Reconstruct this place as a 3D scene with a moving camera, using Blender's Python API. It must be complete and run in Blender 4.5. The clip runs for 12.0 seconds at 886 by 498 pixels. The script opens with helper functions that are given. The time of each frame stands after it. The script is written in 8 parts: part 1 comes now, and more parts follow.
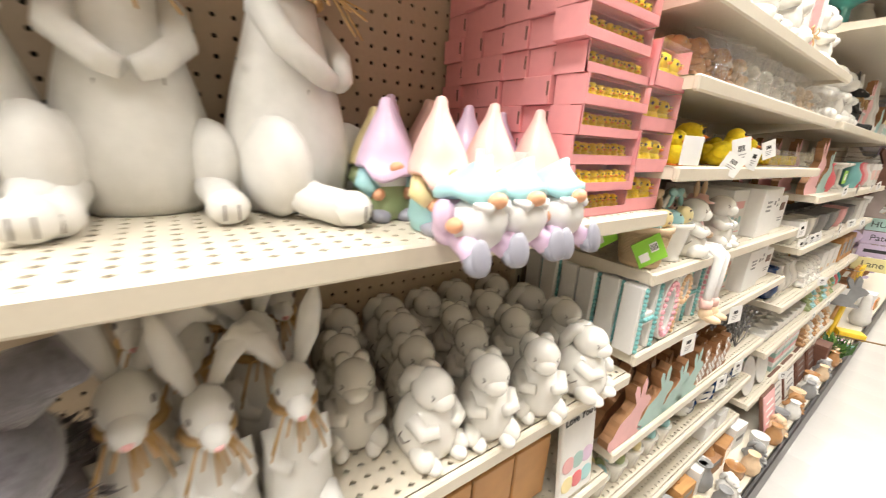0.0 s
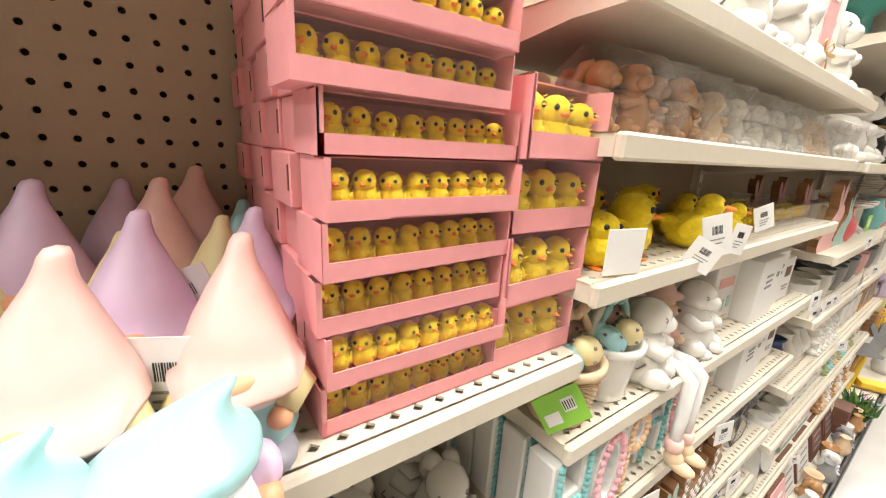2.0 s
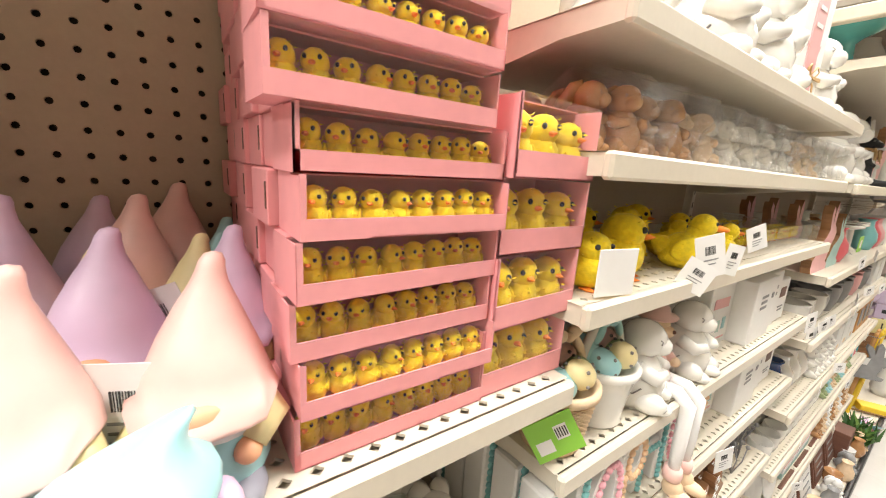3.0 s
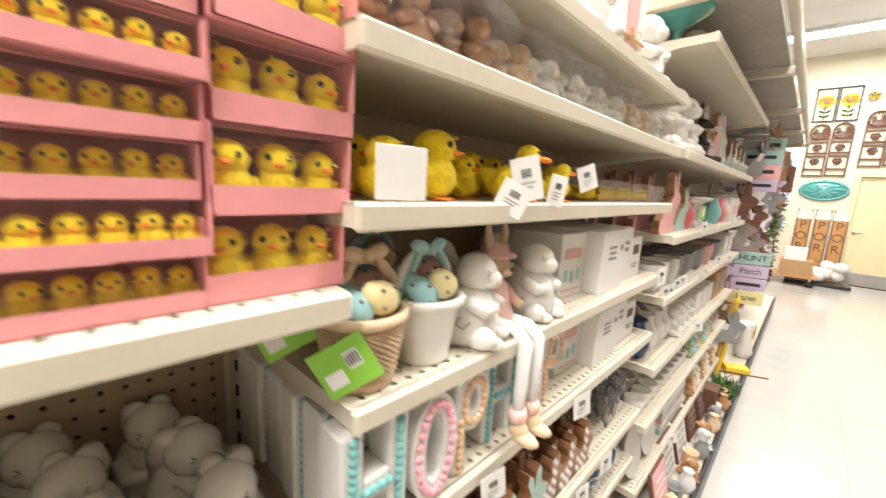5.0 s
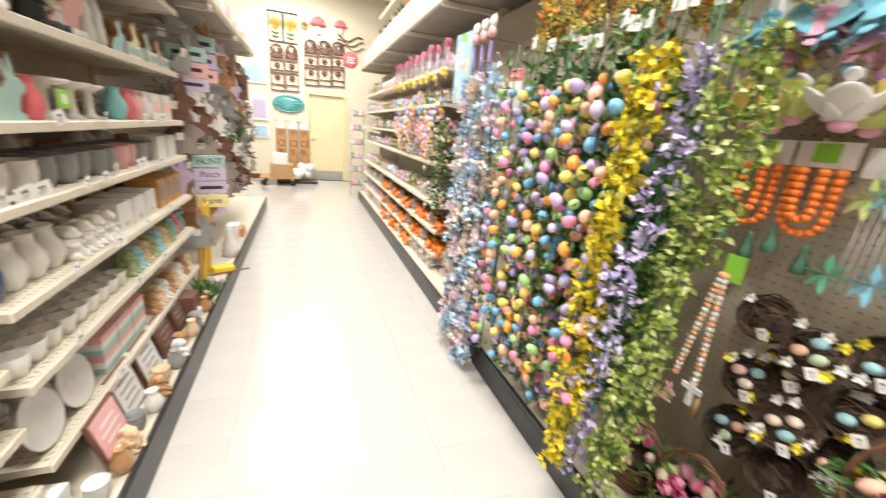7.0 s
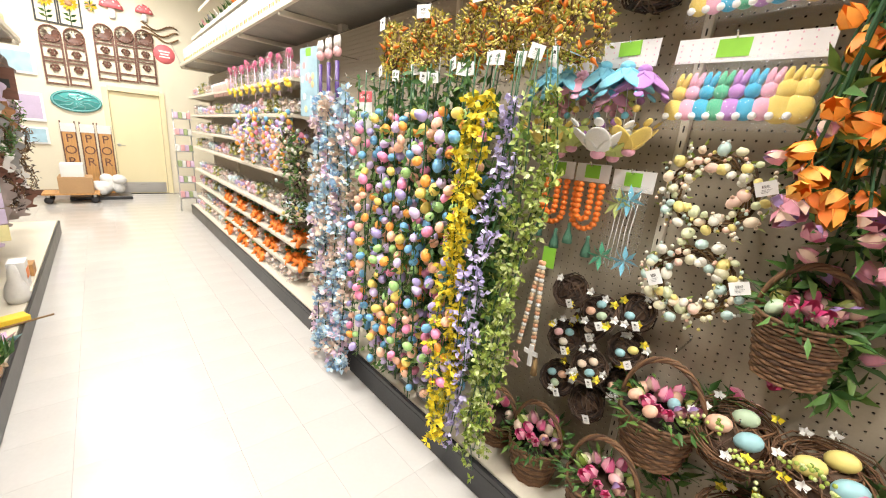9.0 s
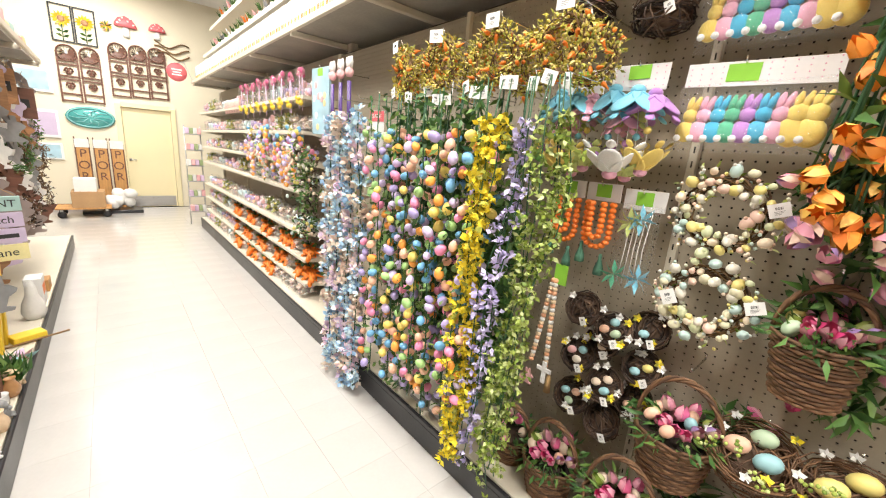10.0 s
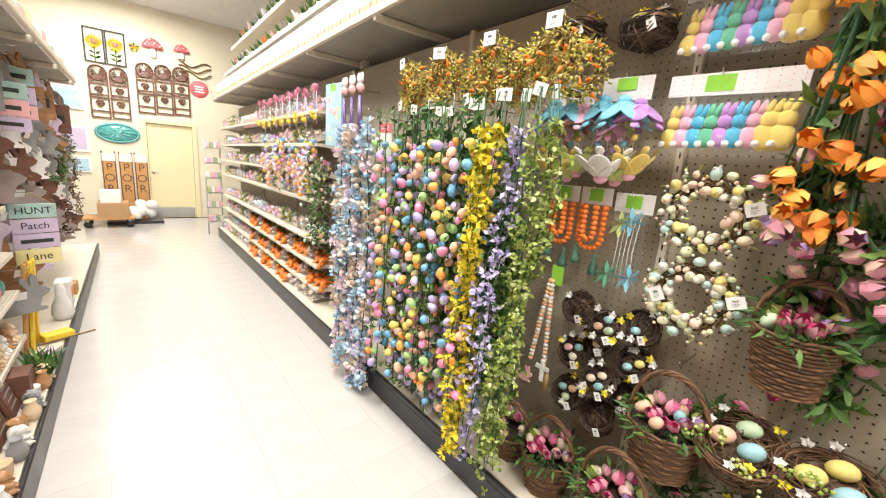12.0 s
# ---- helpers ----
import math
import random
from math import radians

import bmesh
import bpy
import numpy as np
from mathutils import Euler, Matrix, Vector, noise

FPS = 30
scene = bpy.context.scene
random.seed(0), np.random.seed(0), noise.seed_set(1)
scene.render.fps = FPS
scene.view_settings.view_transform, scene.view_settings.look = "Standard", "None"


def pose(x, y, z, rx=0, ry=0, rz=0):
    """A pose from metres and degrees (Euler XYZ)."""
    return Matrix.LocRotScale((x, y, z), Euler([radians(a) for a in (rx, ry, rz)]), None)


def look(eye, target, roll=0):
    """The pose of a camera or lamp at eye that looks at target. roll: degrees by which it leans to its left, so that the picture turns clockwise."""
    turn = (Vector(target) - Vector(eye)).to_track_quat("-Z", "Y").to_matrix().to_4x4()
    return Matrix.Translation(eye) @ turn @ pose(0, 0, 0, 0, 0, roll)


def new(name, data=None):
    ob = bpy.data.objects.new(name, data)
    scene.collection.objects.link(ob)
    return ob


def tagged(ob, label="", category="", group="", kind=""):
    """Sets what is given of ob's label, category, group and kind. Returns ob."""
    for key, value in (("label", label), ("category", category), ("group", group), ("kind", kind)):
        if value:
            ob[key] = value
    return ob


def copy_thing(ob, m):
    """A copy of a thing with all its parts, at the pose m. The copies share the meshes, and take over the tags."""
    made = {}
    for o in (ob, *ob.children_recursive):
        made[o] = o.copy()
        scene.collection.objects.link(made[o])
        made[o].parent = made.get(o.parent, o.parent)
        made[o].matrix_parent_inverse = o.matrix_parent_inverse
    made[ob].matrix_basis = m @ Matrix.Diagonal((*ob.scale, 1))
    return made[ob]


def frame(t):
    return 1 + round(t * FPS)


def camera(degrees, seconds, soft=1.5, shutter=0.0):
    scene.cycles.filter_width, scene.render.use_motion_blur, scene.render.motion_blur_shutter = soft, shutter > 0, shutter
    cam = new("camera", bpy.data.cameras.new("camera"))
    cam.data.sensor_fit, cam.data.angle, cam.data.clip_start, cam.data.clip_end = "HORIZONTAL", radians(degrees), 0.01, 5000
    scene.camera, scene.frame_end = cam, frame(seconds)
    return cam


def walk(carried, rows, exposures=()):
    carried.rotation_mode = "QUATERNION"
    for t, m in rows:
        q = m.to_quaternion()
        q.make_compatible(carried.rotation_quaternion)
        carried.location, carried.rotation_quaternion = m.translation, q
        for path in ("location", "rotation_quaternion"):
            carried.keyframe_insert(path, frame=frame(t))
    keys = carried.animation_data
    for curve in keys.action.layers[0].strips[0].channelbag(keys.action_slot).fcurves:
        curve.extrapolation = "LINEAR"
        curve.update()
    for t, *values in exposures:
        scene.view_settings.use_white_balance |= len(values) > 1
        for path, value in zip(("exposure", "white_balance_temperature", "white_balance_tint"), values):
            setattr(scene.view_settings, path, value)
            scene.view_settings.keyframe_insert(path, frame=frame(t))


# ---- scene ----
cam = camera(98.7, 12.0, soft=1.1, shutter=0.35)
PATH = [
    (0, (0.366, -0.873, 1.515), (-1.173, 0.273, 0.952), 3.5),
    (0.5, (0.305, -0.684, 1.538), (-1.167, 0.548, 0.977), 3.8),
    (1, (0.282, -0.506, 1.589), (-1.198, 0.719, 1.034), 3.4),
    (1.5, (0.257, -0.436, 1.623), (-1.27, 0.739, 1.086), 3.3),
    (2, (0.242, -0.406, 1.638), (-1.329, 0.715, 1.116), 3.3),
    (2.5, (0.238, -0.402, 1.642), (-1.356, 0.712, 1.175), 3.4),
    (4.5, (0.244, -0.283, 1.567), (-1.215, 1.044, 1.238), 3.4),
    (5, (0.334, -0.222, 1.509), (-1.025, 1.205, 1.17), 3.1),
    (5.5, (0.428, -0.125, 1.423), (-0.683, 1.496, 1.054), 2.3),
    (6, (0.509, -0.052, 1.437), (-0.075, 1.80, 0.96), 5.1),
    (6.5, (0.662, 0.052, 1.434), (0.743, 1.977, 0.901), 4.2),
    (7, (0.761, 0.016, 1.446), (1.436, 1.805, 0.859), 5.0),
    (7.5, (0.787, -0.029, 1.467), (1.832, 1.557, 0.84), 4.9),
    (9.5, (0.629, -0.077, 1.549), (1.933, 1.355, 1.051), 4.6),
    (10, (0.623, -0.058, 1.565), (1.909, 1.398, 1.09), 4.4),
    (10.5, (0.57, -0.047, 1.558), (1.841, 1.428, 1.102), 4.1),
    (11, (0.571, -0.055, 1.523), (1.828, 1.44, 1.092), 4.2),
    (11.5, (0.572, -0.087, 1.521), (1.82, 1.418, 1.099), 4.2),
    (12, (0.589, -0.168, 1.54), (1.835, 1.341, 1.127), 4.2),
]
walk(cam, [(t, look(eye, target, roll)) for t, eye, target, roll in PATH],
     exposures=[(0, 0.12), (0.5, 0.0), (1.5, -0.02), (2.5, 0.02), (4.5, 0.12), (5.5, 0.02), (6.5, 0.02), (7.5, 0.06), (12, 0.06)])

# ---- world, lights ----
CEIL = 4.3
world = bpy.data.worlds.new("world")
scene.world = world
world.use_nodes = True
world.node_tree.nodes["Background"].inputs[0].default_value = (1, 0.95, 0.88, 1)
world.node_tree.nodes["Background"].inputs[1].default_value = 0.02
LAMP_WATTS, LAMP_GLOW = 62, 9.0
LAMP_ROWS = [(x, y) for y in (-4.2, -1.6, 1.0, 3.6, 6.2, 8.8) for x in (0.2, 0.8)]


# ---- materials ----
def ramp(nodes, colours, mode="CONSTANT"):
    node = nodes.new("ShaderNodeValToRGB")
    node.color_ramp.interpolation = mode
    els = node.color_ramp.elements
    while len(els) < len(colours):
        els.new(0.5)
    for k, c in enumerate(colours):
        els[k].position = k / len(colours) if mode == "CONSTANT" else k / max(1, len(colours) - 1)
    for k, c in enumerate(colours):
        els[k].color = (*c, 1)
    return node


def mat(name, colour, rough=0.5, metal=0.0, grain=40.0, vary=0.12, bump=0.15, blotch=4.0, pick="", coat=0.0, sheen=0.0, subsurf=0.0, stretch=None):
    """A surface with variation at two scales. colour: one colour, or a list that pick ('object' or 'island') chooses from."""
    m = bpy.data.materials.new(name)
    m.use_nodes = True
    nt = m.node_tree
    n, l = nt.nodes, nt.links
    p = n["Principled BSDF"]
    p.inputs["Roughness"].default_value = rough
    p.inputs["Metallic"].default_value = metal
    p.inputs["Coat Weight"].default_value = coat
    p.inputs["Sheen Weight"].default_value = sheen
    tc = n.new("ShaderNodeTexCoord")
    src = tc.outputs["Object"]
    if stretch:
        mp = n.new("ShaderNodeMapping")
        mp.inputs["Scale"].default_value = stretch
        l.new(src, mp.inputs["Vector"])
        src = mp.outputs["Vector"]
    fine, big = n.new("ShaderNodeTexNoise"), n.new("ShaderNodeTexNoise")
    for tex, sc, det in ((fine, grain, 6), (big, blotch, 3)):
        tex.inputs["Scale"].default_value, tex.inputs["Detail"].default_value = sc, det
        l.new(src, tex.inputs["Vector"])
    add = n.new("ShaderNodeMath")
    add.operation = "MULTIPLY_ADD"
    l.new(fine.outputs["Fac"], add.inputs[0])
    add.inputs[1].default_value = 0.6
    l.new(big.outputs["Fac"], add.inputs[2])
    mr = n.new("ShaderNodeMapRange")
    mr.inputs["From Min"].default_value, mr.inputs["From Max"].default_value = 0.5, 1.1
    mr.inputs["To Min"].default_value, mr.inputs["To Max"].default_value = 1 - vary, 1 + vary * 0.7
    l.new(add.outputs[0], mr.inputs["Value"])
    mul = n.new("ShaderNodeMix")
    mul.data_type, mul.blend_type = "RGBA", "MULTIPLY"
    mul.inputs["Factor"].default_value = 1.0
    if isinstance(colour, list):
        r = ramp(n, colour)
        g = n.new("ShaderNodeObjectInfo" if pick == "object" else "ShaderNodeNewGeometry")
        l.new(g.outputs["Random" if pick == "object" else "Random Per Island"], r.inputs["Fac"])
        l.new(r.outputs["Color"], mul.inputs["A"])
    else:
        mul.inputs["A"].default_value = (*colour, 1)
    l.new(mr.outputs["Result"], mul.inputs["B"])
    l.new(mul.outputs["Result"], p.inputs["Base Color"])
    rr = n.new("ShaderNodeMapRange")
    rr.inputs["To Min"].default_value, rr.inputs["To Max"].default_value = max(0.02, rough - 0.08), min(1, rough + 0.1)
    l.new(big.outputs["Fac"], rr.inputs["Value"])
    l.new(rr.outputs["Result"], p.inputs["Roughness"])
    if bump:
        b = n.new("ShaderNodeBump")
        b.inputs["Strength"].default_value, b.inputs["Distance"].default_value = bump, 0.002
        l.new(fine.outputs["Fac"], b.inputs["Height"])
        l.new(b.outputs["Normal"], p.inputs["Normal"])
    if subsurf:
        p.inputs["Subsurface Weight"].default_value = subsurf
        p.inputs["Subsurface Radius"].default_value = (0.01, 0.006, 0.004)
    return m


def clear(name, tint=(1, 1, 1), rough=0.06, body=0.015, gloss=0.045, wrinkle=0.15):
    """Thin clear film: mostly see-through, with gloss."""
    m = bpy.data.materials.new(name)
    m.use_nodes = True
    nt = m.node_tree
    n, l = nt.nodes, nt.links
    n.remove(n["Principled BSDF"])
    tr, gl, df, mx, mx2 = n.new("ShaderNodeBsdfTransparent"), n.new("ShaderNodeBsdfGlossy"), n.new("ShaderNodeBsdfDiffuse"), n.new("ShaderNodeMixShader"), n.new("ShaderNodeMixShader")
    tr.inputs["Color"].default_value = (*tint, 1)
    gl.inputs["Roughness"].default_value = rough
    lw, pw, sc = n.new("ShaderNodeLayerWeight"), n.new("ShaderNodeMath"), n.new("ShaderNodeMath")
    pw.operation, pw.inputs[1].default_value = "POWER", 3.0
    sc.operation, sc.inputs[1].default_value, sc.inputs[2].default_value = "MULTIPLY_ADD", 0.55, gloss
    tex, b = n.new("ShaderNodeTexNoise"), n.new("ShaderNodeBump")
    tex.inputs["Scale"].default_value, tex.inputs["Detail"].default_value = 18, 2
    b.inputs["Strength"].default_value, b.inputs["Distance"].default_value = wrinkle, 0.01
    l.new(tex.outputs["Fac"], b.inputs["Height"])
    l.new(b.outputs["Normal"], gl.inputs["Normal"])
    l.new(lw.outputs["Facing"], pw.inputs[0])
    l.new(pw.outputs[0], sc.inputs[0])
    df.inputs["Color"].default_value = (0.9, 0.9, 0.9, 1)
    mx2.inputs["Fac"].default_value = body
    l.new(tr.outputs[0], mx2.inputs[1])
    l.new(df.outputs[0], mx2.inputs[2])
    l.new(sc.outputs[0], mx.inputs["Fac"])
    l.new(mx2.outputs[0], mx.inputs[1])
    l.new(gl.outputs[0], mx.inputs[2])
    l.new(mx.outputs[0], n["Material Output"].inputs["Surface"])
    return m


def glow(name, colour, strength):
    m = bpy.data.materials.new(name)
    m.use_nodes = True
    p = m.node_tree.nodes["Principled BSDF"]
    p.inputs["Base Color"].default_value = (0.9, 0.9, 0.9, 1)
    p.inputs["Emission Color"].default_value = (*colour, 1)
    p.inputs["Emission Strength"].default_value = strength
    return m


PASTEL = [(0.86, 0.66, 0.16), (0.46, 0.38, 0.70), (0.84, 0.28, 0.46), (0.92, 0.38, 0.07), (0.16, 0.40, 0.64), (0.40, 0.66, 0.24), (0.66, 0.54, 0.80), (0.90, 0.52, 0.36)]
M_CREAM = mat("cream_enamel", (0.68, 0.62, 0.51), 0.38, grain=90, vary=0.06, bump=0.04)
M_PEG = mat("beige_pegboard", (0.50, 0.40, 0.29), 0.55, grain=120, vary=0.08, bump=0.08)
M_PEGR = mat("pale_pegboard", (0.43, 0.37, 0.28), 0.55, grain=120, vary=0.08, bump=0.08)
# M_DARK: near-black that paints the shade in pegboard holes and upright slots
M_DARK = mat("painted_hole_shade", (0.03, 0.025, 0.02), 0.8, vary=0.2)
M_BLACK = mat("black_rubber", (0.025, 0.025, 0.028), 0.35, grain=60, vary=0.3, bump=0.2)
M_TILE = mat("vinyl_tile", (0.53, 0.51, 0.485), 0.16, grain=60, vary=0.05, bump=0.03, blotch=2.5, coat=0.3)
M_GROUT = mat("tile_joint", (0.44, 0.41, 0.38), 0.7)
M_WALL = mat("pale_yellow_wall", (0.82, 0.75, 0.58), 0.6, grain=150, vary=0.04, bump=0.1, blotch=1)
# for the unseen closing walls, darkened to bounce less fill light into the aisle
M_PLASTER = mat("unseen_store_wall", (0.42, 0.39, 0.35), 0.7, grain=100, vary=0.05, bump=0.1, blotch=0.7)
M_CEIL = mat("ceiling_panel", (0.88, 0.87, 0.86), 0.8, grain=200, vary=0.06, bump=0.3)
M_DOOR = mat("cream_door_paint", (0.84, 0.74, 0.46), 0.45, grain=70, vary=0.04, bump=0.05, blotch=1.5)
M_STEEL = mat("brushed_steel", (0.62, 0.62, 0.62), 0.3, 1.0, grain=30, vary=0.1, bump=0.05, stretch=(1, 1, 12))
M_CHROME = mat("bright_steel", (0.8, 0.8, 0.8), 0.15, 1.0, vary=0.05, bump=0)
M_BOARD = mat("grey_particle_board", (0.36, 0.33, 0.28), 0.6, grain=50, vary=0.2, bump=0.15)
M_WHITE = mat("white_card", (0.84, 0.83, 0.81), 0.55, grain=60, vary=0.04, bump=0.04)
M_INK = mat("black_ink", (0.03, 0.03, 0.03), 0.6, vary=0.2)
M_GREENTAG = mat("green_card", (0.28, 0.62, 0.06), 0.45, vary=0.06, bump=0.03)
M_PINKCARD = mat("pink_card", (0.84, 0.35, 0.36), 0.5, grain=70, vary=0.08, bump=0.06)
M_FILM = clear("clear_film")
M_BAG = clear("crinkled_bag", body=0.015, rough=0.1, gloss=0.05, wrinkle=0.9)
M_CERAMIC = mat("white_glazed_ceramic", (0.80, 0.78, 0.73), 0.14, grain=30, vary=0.06, bump=0.06, coat=0.4)
M_RESIN = mat("matt_white_resin", (0.76, 0.75, 0.72), 0.55, grain=45, vary=0.10, bump=0.3, blotch=9)
M_CREASE = mat("grey_crease", (0.22, 0.20, 0.19), 0.7)
M_RAFFIA = mat("raffia", (0.58, 0.38, 0.17), 0.8, grain=80, vary=0.3, bump=0.4)
M_CHICK = mat("yellow_plush", (0.95, 0.72, 0.02), 0.9, grain=140, vary=0.22, bump=1.0, blotch=40, sheen=0.1)
M_BEAK = mat("orange_felt", (0.90, 0.26, 0.03), 0.8, vary=0.15)
M_SKIN = mat("peach_clay", (0.82, 0.42, 0.24), 0.45, vary=0.1)
M_WOOD = mat("brown_wood", (0.36, 0.18, 0.08), 0.5, grain=12, vary=0.35, bump=0.2, stretch=(1, 1, 9))
M_TANWOOD = mat("honey_wood", (0.58, 0.30, 0.10), 0.5, grain=12, vary=0.3, bump=0.2, stretch=(8, 1, 1))
M_DKWOOD = mat("dark_stained_wood", (0.16, 0.07, 0.045), 0.5, grain=14, vary=0.3, bump=0.2, stretch=(1, 1, 8))


# ---- building helpers ----
class Build:
    """Collects faces with their materials into one mesh."""

    def __init__(self):
        self.v, self.f, self.k, self.s, self.mats = [], [], [], [], []

    def add(self, verts, faces, material, smooth=False, centre=None):
        if material not in self.mats:
            self.mats.append(material)
        k, o = self.mats.index(material), len(self.v)
        self.v += [tuple(p) for p in verts]
        for f in faces:
            if centre is not None:
                a, b, c = (Vector(verts[i]) for i in f[:3])
                if (b - a).cross(c - a).dot((a + b + c) / 3 - Vector(centre)) < 0:
                    f = f[::-1]
            self.f.append([o + i for i in f])
            self.k.append(k)
            self.s.append(smooth)
        return self

    def box(self, c, s, material, rot=(0, 0, 0), bevel=0.0):
        h = [x / 2 for x in s]
        e = Euler([radians(a) for a in rot]).to_matrix()
        c = Vector(c)
        if not bevel:
            p = [c + e @ Vector((h[0] * i, h[1] * j, h[2] * k)) for i in (-1, 1) for j in (-1, 1) for k in (-1, 1)]
            return self.add(p, [(0, 1, 3, 2), (4, 6, 7, 5), (0, 4, 5, 1), (2, 3, 7, 6), (0, 2, 6, 4), (1, 5, 7, 3)], material)
        bevel = min(bevel, min(h) * 0.9)
        at, p = {}, []
        signs = [(i, j, k) for i in (-1, 1) for j in (-1, 1) for k in (-1, 1)]
        for sg in signs:
            for ax in range(3):
                at[sg, ax] = len(p)
                p.append(c + e @ Vector([sg[d] * (h[d] - (0 if d == ax else bevel)) for d in range(3)]))
        faces = []
        for ax in range(3):
            o1, o2 = (ax + 1) % 3, (ax + 2) % 3
            for sg in (-1, 1):
                quad = []
                for a, b in ((-1, -1), (1, -1), (1, 1), (-1, 1)):
                    t = [0, 0, 0]
                    t[ax], t[o1], t[o2] = sg, a, b
                    quad.append(at[tuple(t), ax])
                faces.append(quad)
            for a in (-1, 1):
                for b in (-1, 1):
                    t, u = [0, 0, 0], [0, 0, 0]
                    t[ax], t[o1], t[o2] = -1, a, b
                    u[ax], u[o1], u[o2] = 1, a, b
                    faces.append([at[tuple(t), o1], at[tuple(u), o1], at[tuple(u), o2], at[tuple(t), o2]])
        for sg in signs:
            faces.append([at[sg, 0], at[sg, 1], at[sg, 2]])
        return self.add(p, faces, material, False, c)

    def ell(self, c, r, material, rot=(0, 0, 0), nu=12, nv=8, egg=0.0):
        e = Euler([radians(a) for a in rot]).to_matrix()
        c = Vector(c)
        p = [c + e @ Vector((0, 0, -r[2]))]
        for j in range(1, nv):
            t = math.pi * j / nv
            z = -math.cos(t)
            w = math.sin(t) * (1 - egg * z)
            for i in range(nu):
                a = 2 * math.pi * i / nu
                p.append(c + e @ Vector((r[0] * w * math.cos(a), r[1] * w * math.sin(a), r[2] * z)))
        p.append(c + e @ Vector((0, 0, r[2])))
        f = [(0, 1 + (i + 1) % nu, 1 + i) for i in range(nu)]
        for j in range(nv - 2):
            for i in range(nu):
                a, b = 1 + j * nu + i, 1 + j * nu + (i + 1) % nu
                f.append((a, b, b + nu, a + nu))
        top = len(p) - 1
        f += [(1 + (nv - 2) * nu + i, 1 + (nv - 2) * nu + (i + 1) % nu, top) for i in range(nu)]
        return self.add(p, f, material, True)

    def lathe(self, prof, material, at=(0, 0, 0), rot=(0, 0, 0), n=16, flat=(1, 1), smooth=True, wave=0.0, waves=6):
        e = Euler([radians(a) for a in rot]).to_matrix()
        c = Vector(at)
        p = []
        for r, z in prof:
            for i in range(n):
                a = 2 * math.pi * i / n
                q = r * (1 + wave * math.sin(waves * a))
                p.append(c + e @ Vector((q * flat[0] * math.cos(a), q * flat[1] * math.sin(a), z)))
        f = [(j * n + i, j * n + (i + 1) % n, (j + 1) * n + (i + 1) % n, (j + 1) * n + i) for j in range(len(prof) - 1) for i in range(n)]
        if prof[0][0] > 1e-4:
            f.append(tuple(range(n - 1, -1, -1)))
        if prof[-1][0] > 1e-4:
            f.append(tuple((len(prof) - 1) * n + i for i in range(n)))
        return self.add(p, f, material, smooth)

    def tube(self, pts, rad, material, n=6, closed=False, smooth=True):
        pts = [Vector(q) for q in pts]
        m = len(pts)
        rads = rad if isinstance(rad, (list, tuple)) else [rad] * m
        p = []
        side = None
        for i, q in enumerate(pts):
            d = (pts[(i + 1) % m] if closed or i < m - 1 else q) - (pts[i - 1] if closed or i else q)
            d = d.normalized() if d.length > 1e-9 else Vector((0, 0, 1))
            if side is None:
                side = d.orthogonal().normalized()
            else:
                side = side - d * side.dot(d)
                side = side.normalized() if side.length > 1e-6 else d.orthogonal().normalized()
            up = d.cross(side)
            for k in range(n):
                a = 2 * math.pi * k / n
                p.append(q + (side * math.cos(a) + up * math.sin(a)) * rads[i])
        f = []
        for i in range(m if closed else m - 1):
            for k in range(n):
                a, b = i * n, ((i + 1) % m) * n
                f.append((a + k, a + (k + 1) % n, b + (k + 1) % n, b + k))
        if not closed:
            f += [tuple(range(n - 1, -1, -1)), tuple((m - 1) * n + k for k in range(n))]
        return self.add(p, f, material, smooth)

    def prism(self, outline, depth, material, m=None, side=None):
        """An outline in x, z pushed along y from 0 to depth, then moved by m."""
        m = m or Matrix()
        n = len(outline)
        p = [m @ Vector((x, 0, z)) for x, z in outline] + [m @ Vector((x, depth, z)) for x, z in outline]
        self.add(p, [tuple(range(n)), tuple(range(2 * n - 1, n - 1, -1))], material)
        return self.add(p, [(i, i + n, (i + 1) % n + n, (i + 1) % n) for i in range(n)], side or material)

    def quad(self, a, b, c, d, material):
        return self.add([a, b, c, d], [(0, 1, 2, 3)], material)

    def leaf(self, at, way, length, width, material, bend=0.2, roll=0.0):
        """A leaf of two folded halves with a curve along it."""
        w = Vector(way).normalized()
        s = w.orthogonal().normalized()
        s = Matrix.Rotation(roll, 3, w) @ s
        u = w.cross(s)
        o = Vector(at)
        p = [o, o + w * length * 0.45 + s * width / 2 + u * bend * length * 0.25, o + w * length * 0.5 + u * bend * length * 0.05, o + w * length * 0.45 - s * width / 2 + u * bend * length * 0.25, o + w * length - u * bend * length * 0.5]
        return self.add(p, [(0, 1, 2), (0, 2, 3), (1, 4, 2), (2, 4, 3)], material, True)

    def mesh(self, name):
        me = bpy.data.meshes.new(name)
        me.from_pydata(self.v, [], self.f)
        for m in self.mats:
            me.materials.append(m)
        me.polygons.foreach_set("material_index", self.k)
        me.polygons.foreach_set("use_smooth", self.s)
        me.update()
        return me

    def obj(self, name, parent=None, m=None, label="", category="", group="", kind=""):
        ob = new(name, self.mesh(name))
        if parent:
            ob.parent = parent
        if m is not None:
            ob.matrix_basis = m
        return tagged(ob, label, category, group, kind)


def thing(name, label, category, group="", m=None, kind=""):
    ob = new(name)
    ob.empty_display_size = 0.05
    if m is not None:
        ob.matrix_basis = m
    return tagged(ob, label, category, group, kind)


def part(name, b, parent, label="", m=None):
    return b.obj(name, parent, m, label)


